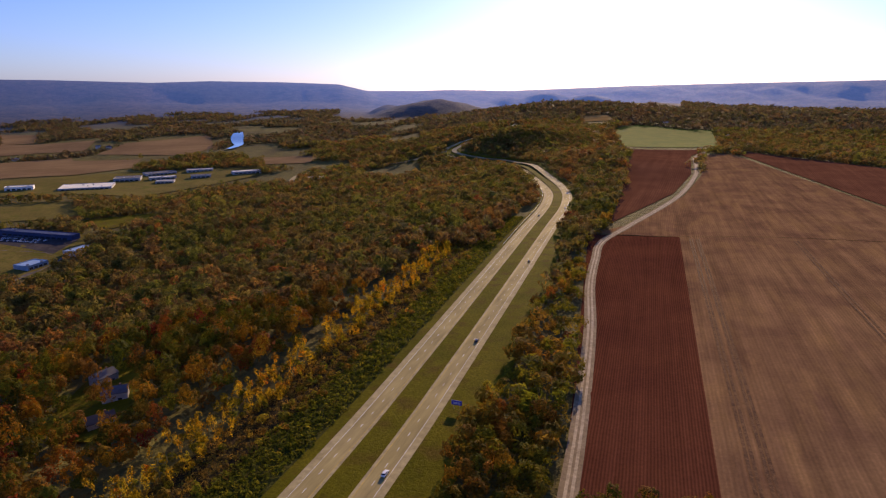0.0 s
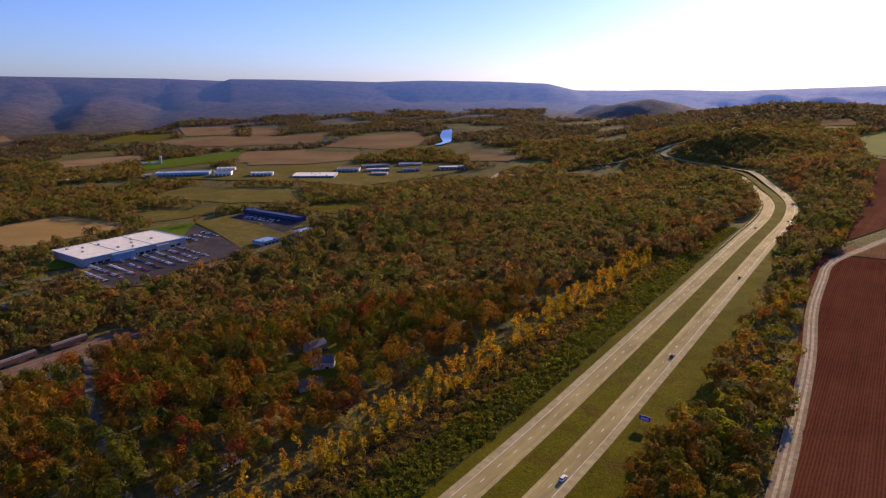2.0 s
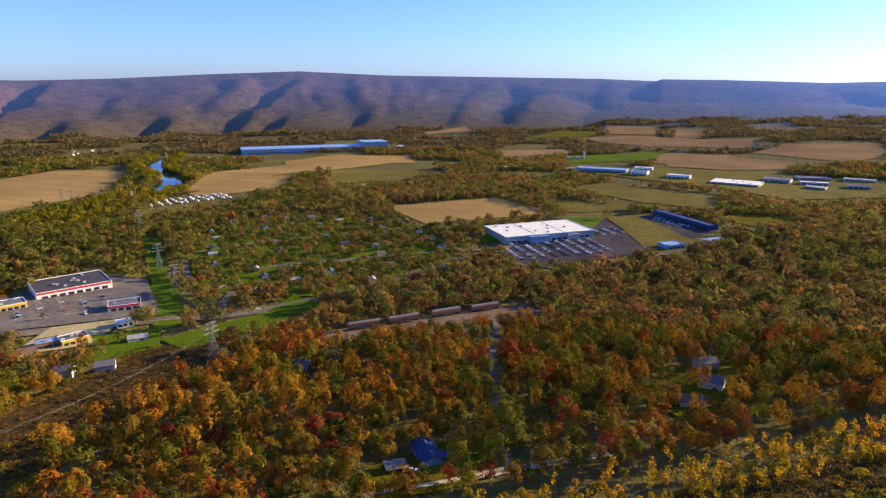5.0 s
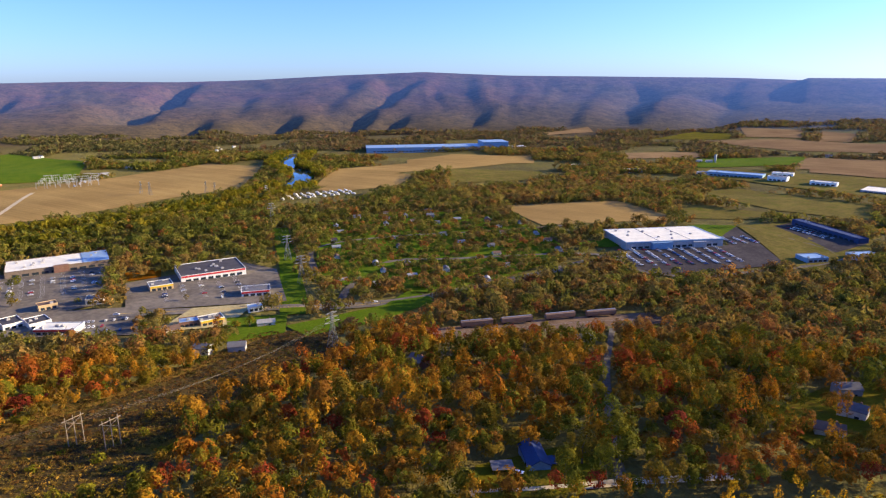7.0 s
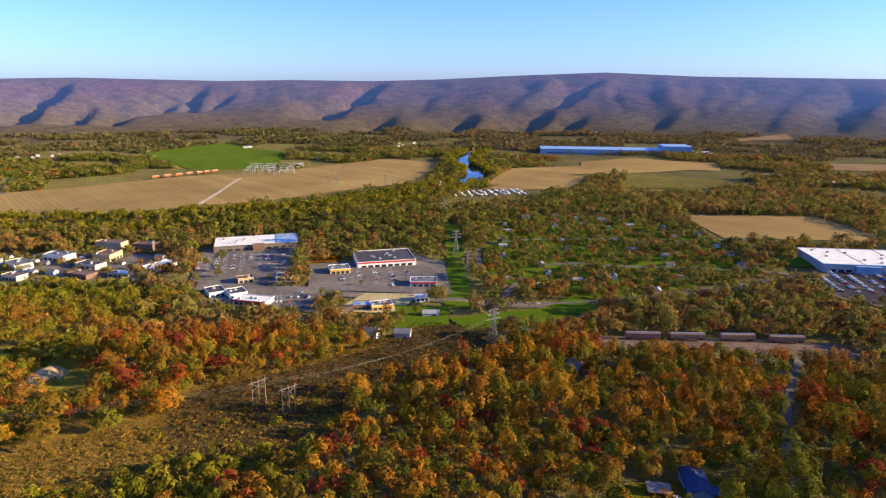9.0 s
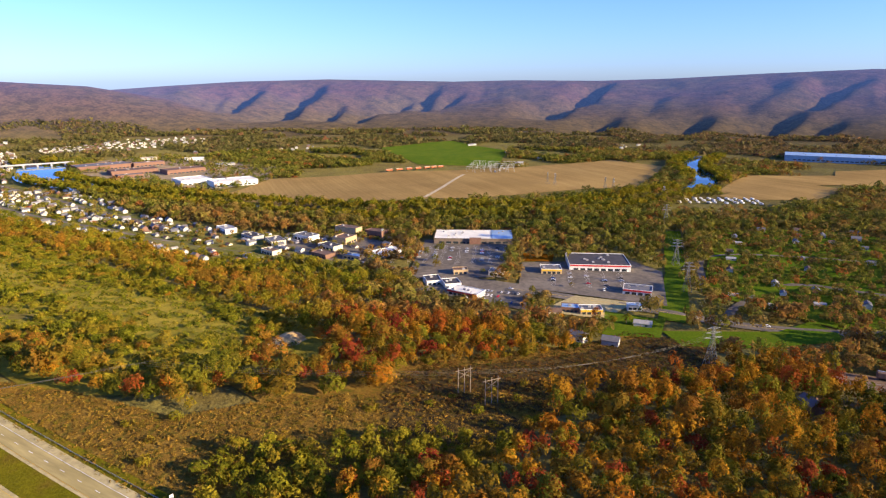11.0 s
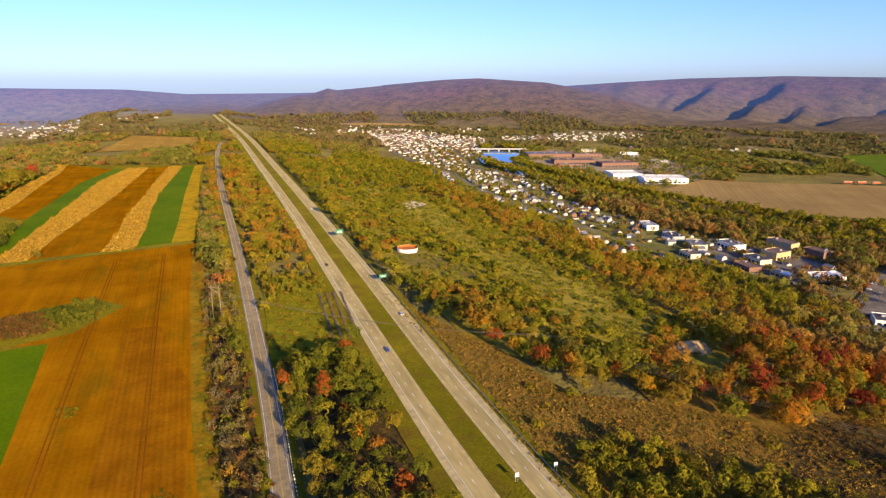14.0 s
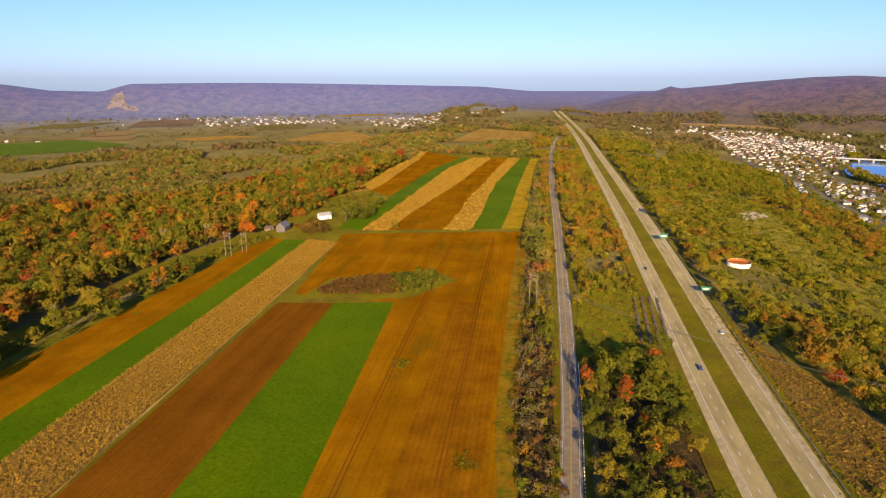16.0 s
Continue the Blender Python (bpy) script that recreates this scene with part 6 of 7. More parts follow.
for i in range(5):
    part_box = tagged(new("transformer"), "pale grey switchyard transformer box", "transformer", "transformers")
    part("tank", block(5, 3, 3.5, bevel=0.2), WALL_GREY, part_box)
    part("bushing", block(0.4, 0.4, 1.6, 1, 0, 3.5), WHITE, part_box)
    part_box.matrix_world = stand(-1440 - 25 * i, -110 + 8 * i, 20)

# ---- tank, signs, rails, bridge ----
tank = tagged(new("water_tank"), "open white steel tank with rusty inside", "tank")
bm = bmesh.new()
bmesh.ops.create_cone(bm, cap_ends=False, segments=48, radius1=10, radius2=10, depth=5.5, matrix=Matrix.Translation((0, 0, 2.75)))
part("shell", bm, WHITE, tank)
bm = bmesh.new()
bmesh.ops.create_cone(bm, cap_ends=False, segments=48, radius1=9.7, radius2=9.7, depth=5.5, matrix=Matrix.Translation((0, 0, 2.76)))
bmesh.ops.reverse_faces(bm, faces=bm.faces)
part("lining", bm, RUST, tank, "rusty orange inside wall")
bm = bmesh.new()
bmesh.ops.create_circle(bm, cap_ends=True, segments=48, radius=9.7, matrix=Matrix.Translation((0, 0, 3.2)))
part("floor", bm, RUST, tank)
tank.matrix_world = stand(-358, -418) @ Matrix.Diagonal((0.92, 0.92, 0.7, 1))
CLEAR.append([(-330, -400), (-350, -440), (-385, -430), (-365, -385)])


def road_sign(name, x, y, wide, high, up, turn, face, label, bars=0):
    ob = tagged(new(name), label, "sign")
    part("panel", block(0.12, wide, high, z=up), face, ob)
    part("back", block(0.06, wide, high, -0.1, 0, up), STEEL, ob)
    for k in (-0.3, 0.3):
        part("post", block(0.18, 0.18, up + high * 0.8, -0.22, k * wide), STEEL, ob)
    for k in range(bars):
        part("bar", block(0.03, wide * 0.7, high * 0.1, 0.08, 0, up + high * (0.25 + 0.25 * k)), WHITE, ob)
    ob.matrix_world = stand(x, y, turn)
    return ob


road_sign("direction_sign", -284, -360, 6.0, 3.0, 4.0, 65, GREEN_SIGN, "green highway direction sign on two posts", 2)
road_sign("direction_sign", -341, -497, 7.0, 4.0, 5.0, 65, GREEN_SIGN, "large green highway sign seen edge of road", 2)
road_sign("service_sign", 6, 268, 5.0, 2.2, 3.0, 250, BLUE_SIGN, "blue roadside service sign", 2)
road_sign("route_marker", -166, -133, 1.6, 1.8, 2.8, 65, WHITE, "small white route marker sign")
road_sign("route_marker", -182, -127, 1.6, 1.8, 2.8, 65, WHITE, "small white route marker beside the guardrail")

guardrail = tagged(new("guardrail"), "galvanised steel guardrail along the highway", "guardrail")
post = block(0.22, 0.22, 0.95)
post_mesh = bpy.data.meshes.new("post")
post.to_mesh(post_mesh)
post.free()
post_mesh.materials.append(STEEL)
south = HIGHWAY[(HIGHWAY[:, 1] > -620) & (HIGHWAY[:, 1] < -40)]
north = HIGHWAY[(HIGHWAY[:, 1] > 560) & (HIGHWAY[:, 1] < 960)]
for line in (south, north):
    n = normals_of(line)
    far = np.concatenate([[0], np.cumsum(np.linalg.norm(np.diff(line, axis=0), axis=1))])
    off = line - n * 20.0
    verts, faces = [], []
    z = ground_z(line[:, 0], line[:, 1]) + lift_at(line[:, 0], line[:, 1]) + 0.5
    for i in range(len(off)):
        a = off[i] - n[i] * 0.12
        verts += [(*off[i], z[i] + 0.45), (*off[i], z[i] + 0.85), (*a, z[i] + 0.85), (*a, z[i] + 0.45)]
        if i:
            k = 4 * i
            faces += [(k - 4, k, k + 1, k - 3), (k - 3, k + 1, k + 2, k - 2), (k - 2, k + 2, k + 3, k - 1)]
    part("rail", mesh_from("rail", verts, faces, STEEL), None, guardrail)
    for s in np.arange(0, far[-1], 4.0):
        p = part("post", post_mesh, None, guardrail)
        p.location = (float(np.interp(s, far, off[:, 0])), float(np.interp(s, far, off[:, 1])), float(np.interp(s, far, z)))
guide = block(0.3, 0.3, 1.0)
guide_mesh = bpy.data.meshes.new("guide_post")
guide.to_mesh(guide_mesh)
guide.free()
guide_mesh.materials.append(WHITE)
bollard_rail = tagged(new("guide_posts"), "row of white guide posts along the side road", "guide posts")
line = SIDE_ROAD[(SIDE_ROAD[:, 1] > -290) & (SIDE_ROAD[:, 1] < -120)]
n = normals_of(line)
for i in range(len(line) - 1):
    for u in np.linspace(0, 1, 7, endpoint=False):
        p = line[i] * (1 - u) + line[i + 1] * u + n[i] * 5.0
        post = part("post", guide_mesh, None, bollard_rail)
        post.location = (float(p[0]), float(p[1]), float(ground_z(*p)) + 0.3)

bridge = tagged(new("bridge"), "pale concrete bridge with arches over the river", "bridge")
part("deck", block(150, 9, 1.5, z=7), WALL_GREY, bridge)
for k in (-1, 1):
    part("parapet", block(150, 0.4, 1.1, 0, k * 4.4, 8.5), WALL_GREY, bridge)
for k in range(5):
    part("pier", block(4, 8, 8, -56 + 28 * k, 0, -1), WALL_GREY, bridge)
bridge.matrix_world = stand(-1330, -1165, 135)

# dead wood rows between side road and highway
brushpile = tagged(new("vine_row"), "row of dark cut brush between the roads", "brush row", "brush rows")
bm = bmesh.new()
br = random.Random(3)
for k in range(420):
    x = br.uniform(-42, 42)
    strut(bm, (x, br.uniform(-0.8, 0.8), 0.1), (x + br.uniform(-1.5, 1.5), br.uniform(-0.9, 0.9), br.uniform(0.8, 1.8)), 0.22)
part("brushwood", bm, BARK, brushpile)
brushpile.matrix_world = stand(-219, -330, 62)
for o in (-5, 5, 10):
    copy_thing(brushpile, stand(-219 - o * 0.88, -330 + o * 0.47, 62))


# ---- woods ----
rng = np.random.default_rng(7)
HILL = [(-285, -300), (-262, -200), (-300, -120), (-400, -170), (-560, -480), (-640, -600), (-640, -760), (-500, -770), (-345, -450)]
THIN = [(TOWN, 0.62), (TOWN_NEAR, 0.62), (TOWN_FAR, 0.4), (TOWN_WEST, 0.4), (SUBURB, 0.8), (MILL_YARD, 0.25), ([(-174, 256), (-195, 290), (-209, 366), (-180, 366), (-150, 299), (-148, 250)], 0.45),
        ([(-159, -318), (-218, -442), (-250, -404), (-185, -294), (-151, -288)], 0.4),
        ([(-650, -150), (-850, -180), (-900, 60), (-760, 140), (-500, 150), (-480, -120)], 0.8)]


def hillside_at(x, y):
    """1 on the open slope south-west of the highway, with its young yellowing trees."""
    t, s = along(x, y)
    south = smooth(-60, -220, y) * np.maximum(smooth(20, 80, s), (y < -300) * smooth(-100, -85, s)) * smooth(430, 350, s) * smooth(1690, 1500, np.hypot(x, y))
    strip = smooth(-90, -80, s) * (s < -18) * (y > 100) * (y < 1000)
    return np.maximum(south, strip)


def tone_of(x, y, n):
    """Autumn colour of a tree: olive and green in stands, with orange and red ones between."""
    a = wave(x, y, 260, 4)
    b = wave(x, y, 90, 9)
    base = 0.33 + 0.04 * (y > -60) * (np.hypot(x, y) < 700) + 0.11 * a + 0.08 * b + rng.normal(0, 0.13, n)
    t, s = along(x, y)
    warm = np.exp(-((x + 330) ** 2 + (y + 20) ** 2) / 190.0 ** 2) * 0.06 + np.exp(-((s - 90) / 22) ** 2) * 0.25 * (t > 130)
    base = base + warm
    east = smooth(-18, -30, s) * smooth(-165, -145, s) * (y < 60)
    pick = rng.random(n)
    strip = np.where(pick < 0.66, rng.uniform(0.02, 0.24, n), np.where(pick < 0.90, rng.uniform(0.26, 0.34, n), np.where(pick < 0.955, rng.uniform(0.40, 0.54, n), rng.uniform(0.62, 0.86, n))))
    base = np.where(rng.random(n) < east, strip, base)
    hillside = hillside_at(x, y) * (y < 60)
    base = base - 0.13 * smooth(600, 690, s) * smooth(200, 100, y)
    base = base + 0.17 * np.exp(-((s - 460) / 75) ** 2) * smooth(40, -60, y) * smooth(-620, -480, y)
    base = base * (1 - hillside) + hillside * (0.22 + 0.07 * b + rng.normal(0, 0.12, n))
    lively = np.exp(-((x + 300) ** 2 + (y - 30) ** 2) / 300.0 ** 2) * (1 - hillside) * (s > 20)
    u = rng.random(n)
    mixed = np.where(u < 0.32, rng.normal(0.20, 0.07, n), np.where(u < 0.58, rng.normal(0.34, 0.04, n), np.where(u < 0.84, rng.uniform(0.50, 0.70, n), rng.uniform(0.68, 0.93, n))))
    base = np.where(rng.random(n) < lively, mixed, base)
    base = base + hillside * 0.20 * np.exp(-((s - 62) / 16) ** 2) * (rng.random(n) < 0.6) + 0.30 * np.exp(-((s - 265) / 45) ** 2) * (y < -60) * (y > -760) * rng.uniform(0.4, 1.2, n) + 0.05 * np.exp(-((x + 350) ** 2 + (y + 95) ** 2) / 95.0 ** 2)
    base = base + 0.14 * hillside * (s < -15) * (rng.random(n) < 0.7)
    base = base - 0.05 * smooth(450, 900, np.hypot(x, y))
    glow = rng.random(n)
    base = np.where((hillside > 0.5) & (s < -15), np.where(glow < 0.45, rng.uniform(0.12, 0.34, n), rng.uniform(0.32, 0.62, n)), base)
    farm = smooth(150, 300, -s) * (y < -250)
    v = rng.random(n)
    behind = np.where(v < 0.54, rng.uniform(0.06, 0.26, n), np.where(v < 0.82, rng.uniform(0.27, 0.38, n), np.where(v < 0.965, rng.uniform(0.40, 0.52, n), rng.uniform(0.66, 0.9, n))))
    base = np.where(rng.random(n) < farm, behind, base)
    base = base + 0.08 * smooth(800, 1100, np.hypot(x, y)) * (y > 500)
    bright = rng.random(n) < (0.045 + 0.2 * warm) * (1 - 0.8 * hillside) * (1 - 0.5 * east)
    return np.clip(np.where(bright, rng.uniform(0.58, 0.92, n), base), 0.0, 1.0)


def crown_mesh(name, x, y, z, radius, tall, tone, lumps, cards, size, low=0.34, material=None, k=3):
    """Crowns in one mesh: each an uneven oval of leafy boughs, each bough a patch of small leaf clumps facing outwards."""
    n = len(x)
    per = lumps * cards
    c = rng.normal(0, 1, (n, lumps, 3))
    c[..., 2] = np.abs(c[..., 2]) * 1.15 - 0.4
    c /= np.linalg.norm(c, axis=-1, keepdims=True)
    d = rng.normal(0, 1, (n, lumps, cards, 3))
    if lumps == 1:
        d[..., 2] = np.abs(d[..., 2]) - 0.2
        d /= np.linalg.norm(d, axis=-1, keepdims=True)
        swell = rng.uniform(0.8, 1.1, (n, lumps, cards, 1))
    else:
        near = 0.95 / lumps ** 0.5
        swell = 1.16 - 0.20 * np.linalg.norm(d, axis=-1, keepdims=True) * rng.uniform(0.5, 1.2, (n, lumps, 1, 1))
        d = c[:, :, None, :] + near * d
        d /= np.linalg.norm(d, axis=-1, keepdims=True)
        swell = swell * rng.uniform(0.86, 1.12, (n, lumps, 1, 1)) * rng.uniform(0.93, 1.06, (n, lumps, cards, 1))
    half = 0.5 * (1 - low) * tall
    axes = np.stack([radius * rng.uniform(0.88, 1.12, n), radius * rng.uniform(0.88, 1.12, n), half], -1)[:, None, None, :]
    lean = np.stack([0.06 * tall * rng.normal(0, 1, n), 0.06 * tall * rng.normal(0, 1, n), 0 * tall], -1)[:, None, None, :] * (d[..., 2:] + 1)
    p = np.stack([x, y, z + low * tall + half], -1)[:, None, None, :] + d * axes * swell + lean
    d = d / axes
    d /= np.linalg.norm(d, axis=-1, keepdims=True)
    nrm = d + rng.normal(0, 0.28, d.shape)
    nrm /= np.linalg.norm(nrm, axis=-1, keepdims=True)
    a = np.cross(nrm, rng.normal(0, 1, d.shape))
    a /= np.linalg.norm(a, axis=-1, keepdims=True)
    b = np.cross(nrm, a)
    h = (radius[:, None, None] * ((3.5 if lumps == 1 else 4.3) * size / math.sqrt(per)) * rng.uniform(0.65, 1.25, (n, lumps, cards)))[..., None]
    sk = rng.uniform(0.55, 1.15, (n, lumps, cards, 4, 1))
    q = np.stack([p + (a + 0.3 * b) * h * sk[..., 0, :], p + (b - 0.2 * a) * h * sk[..., 1, :], p - (a - 0.25 * b) * h * sk[..., 2, :], p - (b + 0.2 * a) * h * sk[..., 3, :]][4 - k:], -2)
    me = bpy.data.meshes.new(name)
    m = n * per
    me.vertices.add(m * k)
    me.vertices.foreach_set("co", q.astype(np.float32).ravel())
    me.loops.add(m * k)
    me.loops.foreach_set("vertex_index", np.arange(m * k, dtype=np.int32))
    me.polygons.add(m)
    me.polygons.foreach_set("loop_start", np.arange(0, m * k, k, dtype=np.int32))
    me.update(calc_edges=True)
    me.attributes.new("tone", "FLOAT", "FACE").data.foreach_set("value", np.repeat(tone, per).astype(np.float32))
    soft = 0.8 * d + 0.25 * nrm
    soft /= np.linalg.norm(soft, axis=-1, keepdims=True)
    me.attributes.new("custom_normal", "FLOAT_VECTOR", "POINT").data.foreach_set("vector", np.repeat(soft.reshape(-1, 3), k, axis=0).astype(np.float32).ravel())
    me.materials.append(material or LEAF)
    return me


def stuff(name, me, label, category):
    return tagged(part(name, me, None), label, category, kind="stuff")


def net(gap, x0, x1, y0, y1):
    x, y = [c.ravel() for c in np.meshgrid(np.arange(x0, x1, gap), np.arange(y0, y1, gap))]
    return x + rng.uniform(-0.42, 0.42, len(x)) * gap, y + rng.uniform(-0.42, 0.42, len(y)) * gap


def beside(lo, hi, y0, y1):
    """A strip at lo to hi metres west of the highway's middle, between two northings."""
    line = HIGHWAY[(HIGHWAY[:, 1] >= y0) & (HIGHWAY[:, 1] <= y1)]
    line = line[::max(1, len(line) // 16)]
    n = normals_of(line)
    return [tuple(p) for p in line - n * lo] + [tuple(p) for p in (line - n * hi)[::-1]]


CLEAR.append(beside(0, 86, 60, 580))
CLEAR.append(beside(-36, 0, 40, 620))
CLEAR.append(beside(0, 66, -40, 600))
CLEAR.append(beside(0, 40, 580, 760))
CLEAR.append(beside(0, 25, 740, 1000))


def scatter(r0, r1, gap, az0=-208, az1=48):
    """Jittered places between two distances, on a square net, clear of fields, roads and roofs."""
    x, y = net(gap, -r1, r1, -r1, r1)
    r, a = np.hypot(x, y), np.degrees(np.arctan2(x, y))
    a = np.where(a > 60, a - 360, a)
    ok = (r >= r0) & (r < r1) & (a > az0) & (a < az1)
    x, y = x[ok], y[ok]
    ok = free_of(x, y)
    x, y = x[ok], y[ok]
    keep = np.ones(len(x), bool)
    for poly, share in THIN:
        i = inside(x, y, poly)
        keep &= ~(i & (rng.random(len(x)) > share))
    t, s = along(x, y)
    # scattered shrubs and young trees on the open hillside
    young = inside(x, y, HILL)
    keep &= ~(young & ((wave(x, y, 120, 6) > 0.42) | (rng.random(len(x)) < 0.08)))
    az = np.degrees(np.arctan2(x, y))
    keep &= np.hypot(x, y) < np.interp(az, FOOT[0::2], FOOT[1::2]) + 260
    keep &= ~((np.hypot(x, y) > 2050) & ((az > 140) | (az < -165)) & (rng.random(len(x)) < 0.93))
    keep &= ~((np.hypot(x, y) > 2650) & (az > -9) & (az < 20))
    keep &= ~((np.hypot(x, y) > 2300) & (az < -118) & (ground_z(x, y) > 0))
    # open farmland between the far woods, but for the hills along the highway
    keep &= ~((np.hypot(x, y) > 1300) & (wave(x, y, 520, 8) > 0.12) & ~((az > -2) & (az < 40) & (y < 2600)))
    return x[keep], y[keep]


def young_at(x, y):
    return inside(x, y, HILL) * 1.0


def woods(name, r0, r1, gap, lumps, cards, size, label, spread=0.62, scale=1.0, material=None, hill=False, east=False):
    x, y = scatter(r0, r1, gap)
    ok = (hillside_at(x, y) > rng.uniform(0.2, 0.8, len(x))) == hill
    if hill:
        ok &= rng.random(len(x)) < np.where(y > 60, 0.8, 0.80 - 0.45 * wave(x, y, 90, 13))
    ok &= rng.random(len(x)) < (0.86 if r0 < 600 else 1.0)
    if not hill:
        ok &= ((along(x, y)[1] < -150) & (y < -250) & (np.hypot(x, y) < 1150)) == east
    x, y = x[ok], y[ok]
    n = len(x)
    radius = rng.uniform(0.65, 1.3, n) * gap * spread * (0.92 if gap < 8 else 1.0)
    tall = rng.uniform(6, 19, n) * scale * (1 - 0.5 * young_at(x, y))
    big = rng.random(n) < 0.18
    radius, tall = np.where(big, radius * 1.45, radius), np.where(big, tall * 1.3, tall)
    radius = radius * (1 - 0.1 * young_at(x, y))
    built = inside(x, y, TOWN) | inside(x, y, TOWN_NEAR) | inside(x, y, TOWN_FAR) | inside(x, y, TOWN_WEST) | inside(x, y, SUBURB)
    radius, tall = np.where(built, radius * 0.75, radius), np.where(built, tall * 0.6, tall)
    return stuff(name, crown_mesh(name, x, y, ground_z(x, y) - 0.5, radius, tall, tone_of(x, y, n), lumps, cards, size, 0.3, material), label, "woods")


# single trees that the camera passes nearest: along the highway's east side and round the blue house
def tree_kinds():
    kinds = []
    for k in range(20):
        tone = np.array([(0.08, 0.16, 0.26, 0.34, 0.42, 0.48, 0.55, 0.66, 0.76, 0.88)[k % 10]])
        tall, rad = np.array([rng.uniform(11, 16)]), np.array([rng.uniform(3.2, 4.8)])
        one = np.zeros(1)
        me = crown_mesh("crown", one, one, one, rad, tall, tone, 34, 22, 1.05, 0.14)
        bm = bmesh.new()
        hi = float(tall[0]) * 0.62
        bmesh.ops.create_cone(bm, segments=7, radius1=0.32, radius2=0.12, depth=hi, matrix=Matrix.Translation((0, 0, hi / 2)))
        for b in range(5):
            turn = Matrix.Rotation(b * 1.26 + rng.uniform(0, 0.6), 4, "Z") @ Matrix.Rotation(radians(rng.uniform(35, 60)), 4, "Y")
            ln = float(rad[0]) * rng.uniform(0.7, 1.0)
            bmesh.ops.create_cone(bm, segments=5, radius1=0.13, radius2=0.04, depth=ln,
                                  matrix=Matrix.Translation((0, 0, hi * rng.uniform(0.45, 0.9))) @ turn @ Matrix.Translation((0, 0, ln / 2)))
        trunk = bpy.data.meshes.new("trunk")
        bm.to_mesh(trunk)
        bm.free()
        trunk.materials.append(BARK)
        kinds.append((trunk, me, float(tone[0])))
    return kinds


KINDS = tree_kinds()


def bare_kinds():
    """Thin tan trees that have lost most of their leaves: many fine boughs with a few leaves."""
    kinds = []
    for k in range(5):
        tall, rad = rng.uniform(9, 13), rng.uniform(3.0, 4.2)
        one = np.zeros(1)
        me = crown_mesh("crown", one, one, one, np.array([rad]), np.array([tall]), np.array([0.2 * k]), 24, 12, 0.95, 0.22, LEAF_THIN)
        bm = bmesh.new()
        bmesh.ops.create_cone(bm, segments=6, radius1=0.26, radius2=0.05, depth=tall * 0.85, matrix=Matrix.Translation((0, 0, tall * 0.425)))
        for b in range(26):
            turn = Matrix.Rotation(b * 2.4 + rng.uniform(0, 0.6), 4, "Z") @ Matrix.Rotation(radians(rng.uniform(20, 58)), 4, "Y")
            ln = rad * rng.uniform(0.7, 1.25)
            bmesh.ops.create_cone(bm, segments=4, radius1=0.10, radius2=0.025, depth=ln,
                                  matrix=Matrix.Translation((0, 0, tall * rng.uniform(0.3, 0.8))) @ turn @ Matrix.Translation((0, 0, ln / 2)))
        trunk = bpy.data.meshes.new("trunk")
        bm.to_mesh(trunk)
        bm.free()
        trunk.materials.append(PALEBARK)
        kinds.append((trunk, me))
    return kinds


PALEBARK = plain("pale_bark", (0.26, 0.22, 0.17), 0.9, 0.1)
BARE = bare_kinds()
TREE_WORDS = ((0.2, "dark green leafy tree at the wood's edge"), (0.38, "olive green tree in early autumn leaf"), (0.52, "rusty brown autumn tree"),
              (0.7, "yellow autumn tree with open crown"), (0.8, "bright orange autumn tree"), (1.0, "vivid red autumn tree"))


def tree(x, y, tone, scale=1.0, wide=1.0, bare=False, sink=0.1):
    k = min(range(len(KINDS)), key=lambda i: abs(KINDS[i][2] - tone) + 0.08 * rng.random())
    trunk, crown, t = KINDS[k]
    word = next(w for lim, w in TREE_WORDS if t <= lim)
    if bare:
        trunk, crown = BARE[int(rng.integers(len(BARE)))]
        word = "thin tan tree, almost bare of leaves"
    ob = tagged(new("tree"), word, "tree", "single trees")
    ob.matrix_world = Matrix.Translation((x, y, float(ground_z(x, y)) - sink)) @ Matrix.Rotation(rng.uniform(0, 6.28), 4, "Z") @ Matrix.Diagonal((scale * wide, scale * wide, scale * rng.uniform(0.85, 1.15), 1))
    part("trunk", trunk, None, ob)
    part("crown", crown, None, ob)


NEAR_R = 265.0
tx, ty = scatter(40, NEAR_R, 7.4)
ts = along(tx, ty)[1]
order = np.argsort(np.hypot(tx, ty))
near_tone = tone_of(tx, ty, len(tx))
open_strip = (ts < -15) & (ty < 0) & (rng.random(len(tx)) < 0.36)
order = order[~open_strip[order]]
for i in order[:250]:
    tree(float(tx[i]), float(ty[i]), float(near_tone[i]), float(rng.uniform(0.62, 1.1)), 1.0, bool(ts[i] < 0 and rng.random() < (0.55 if ty[i] < 0 else 0.15)))
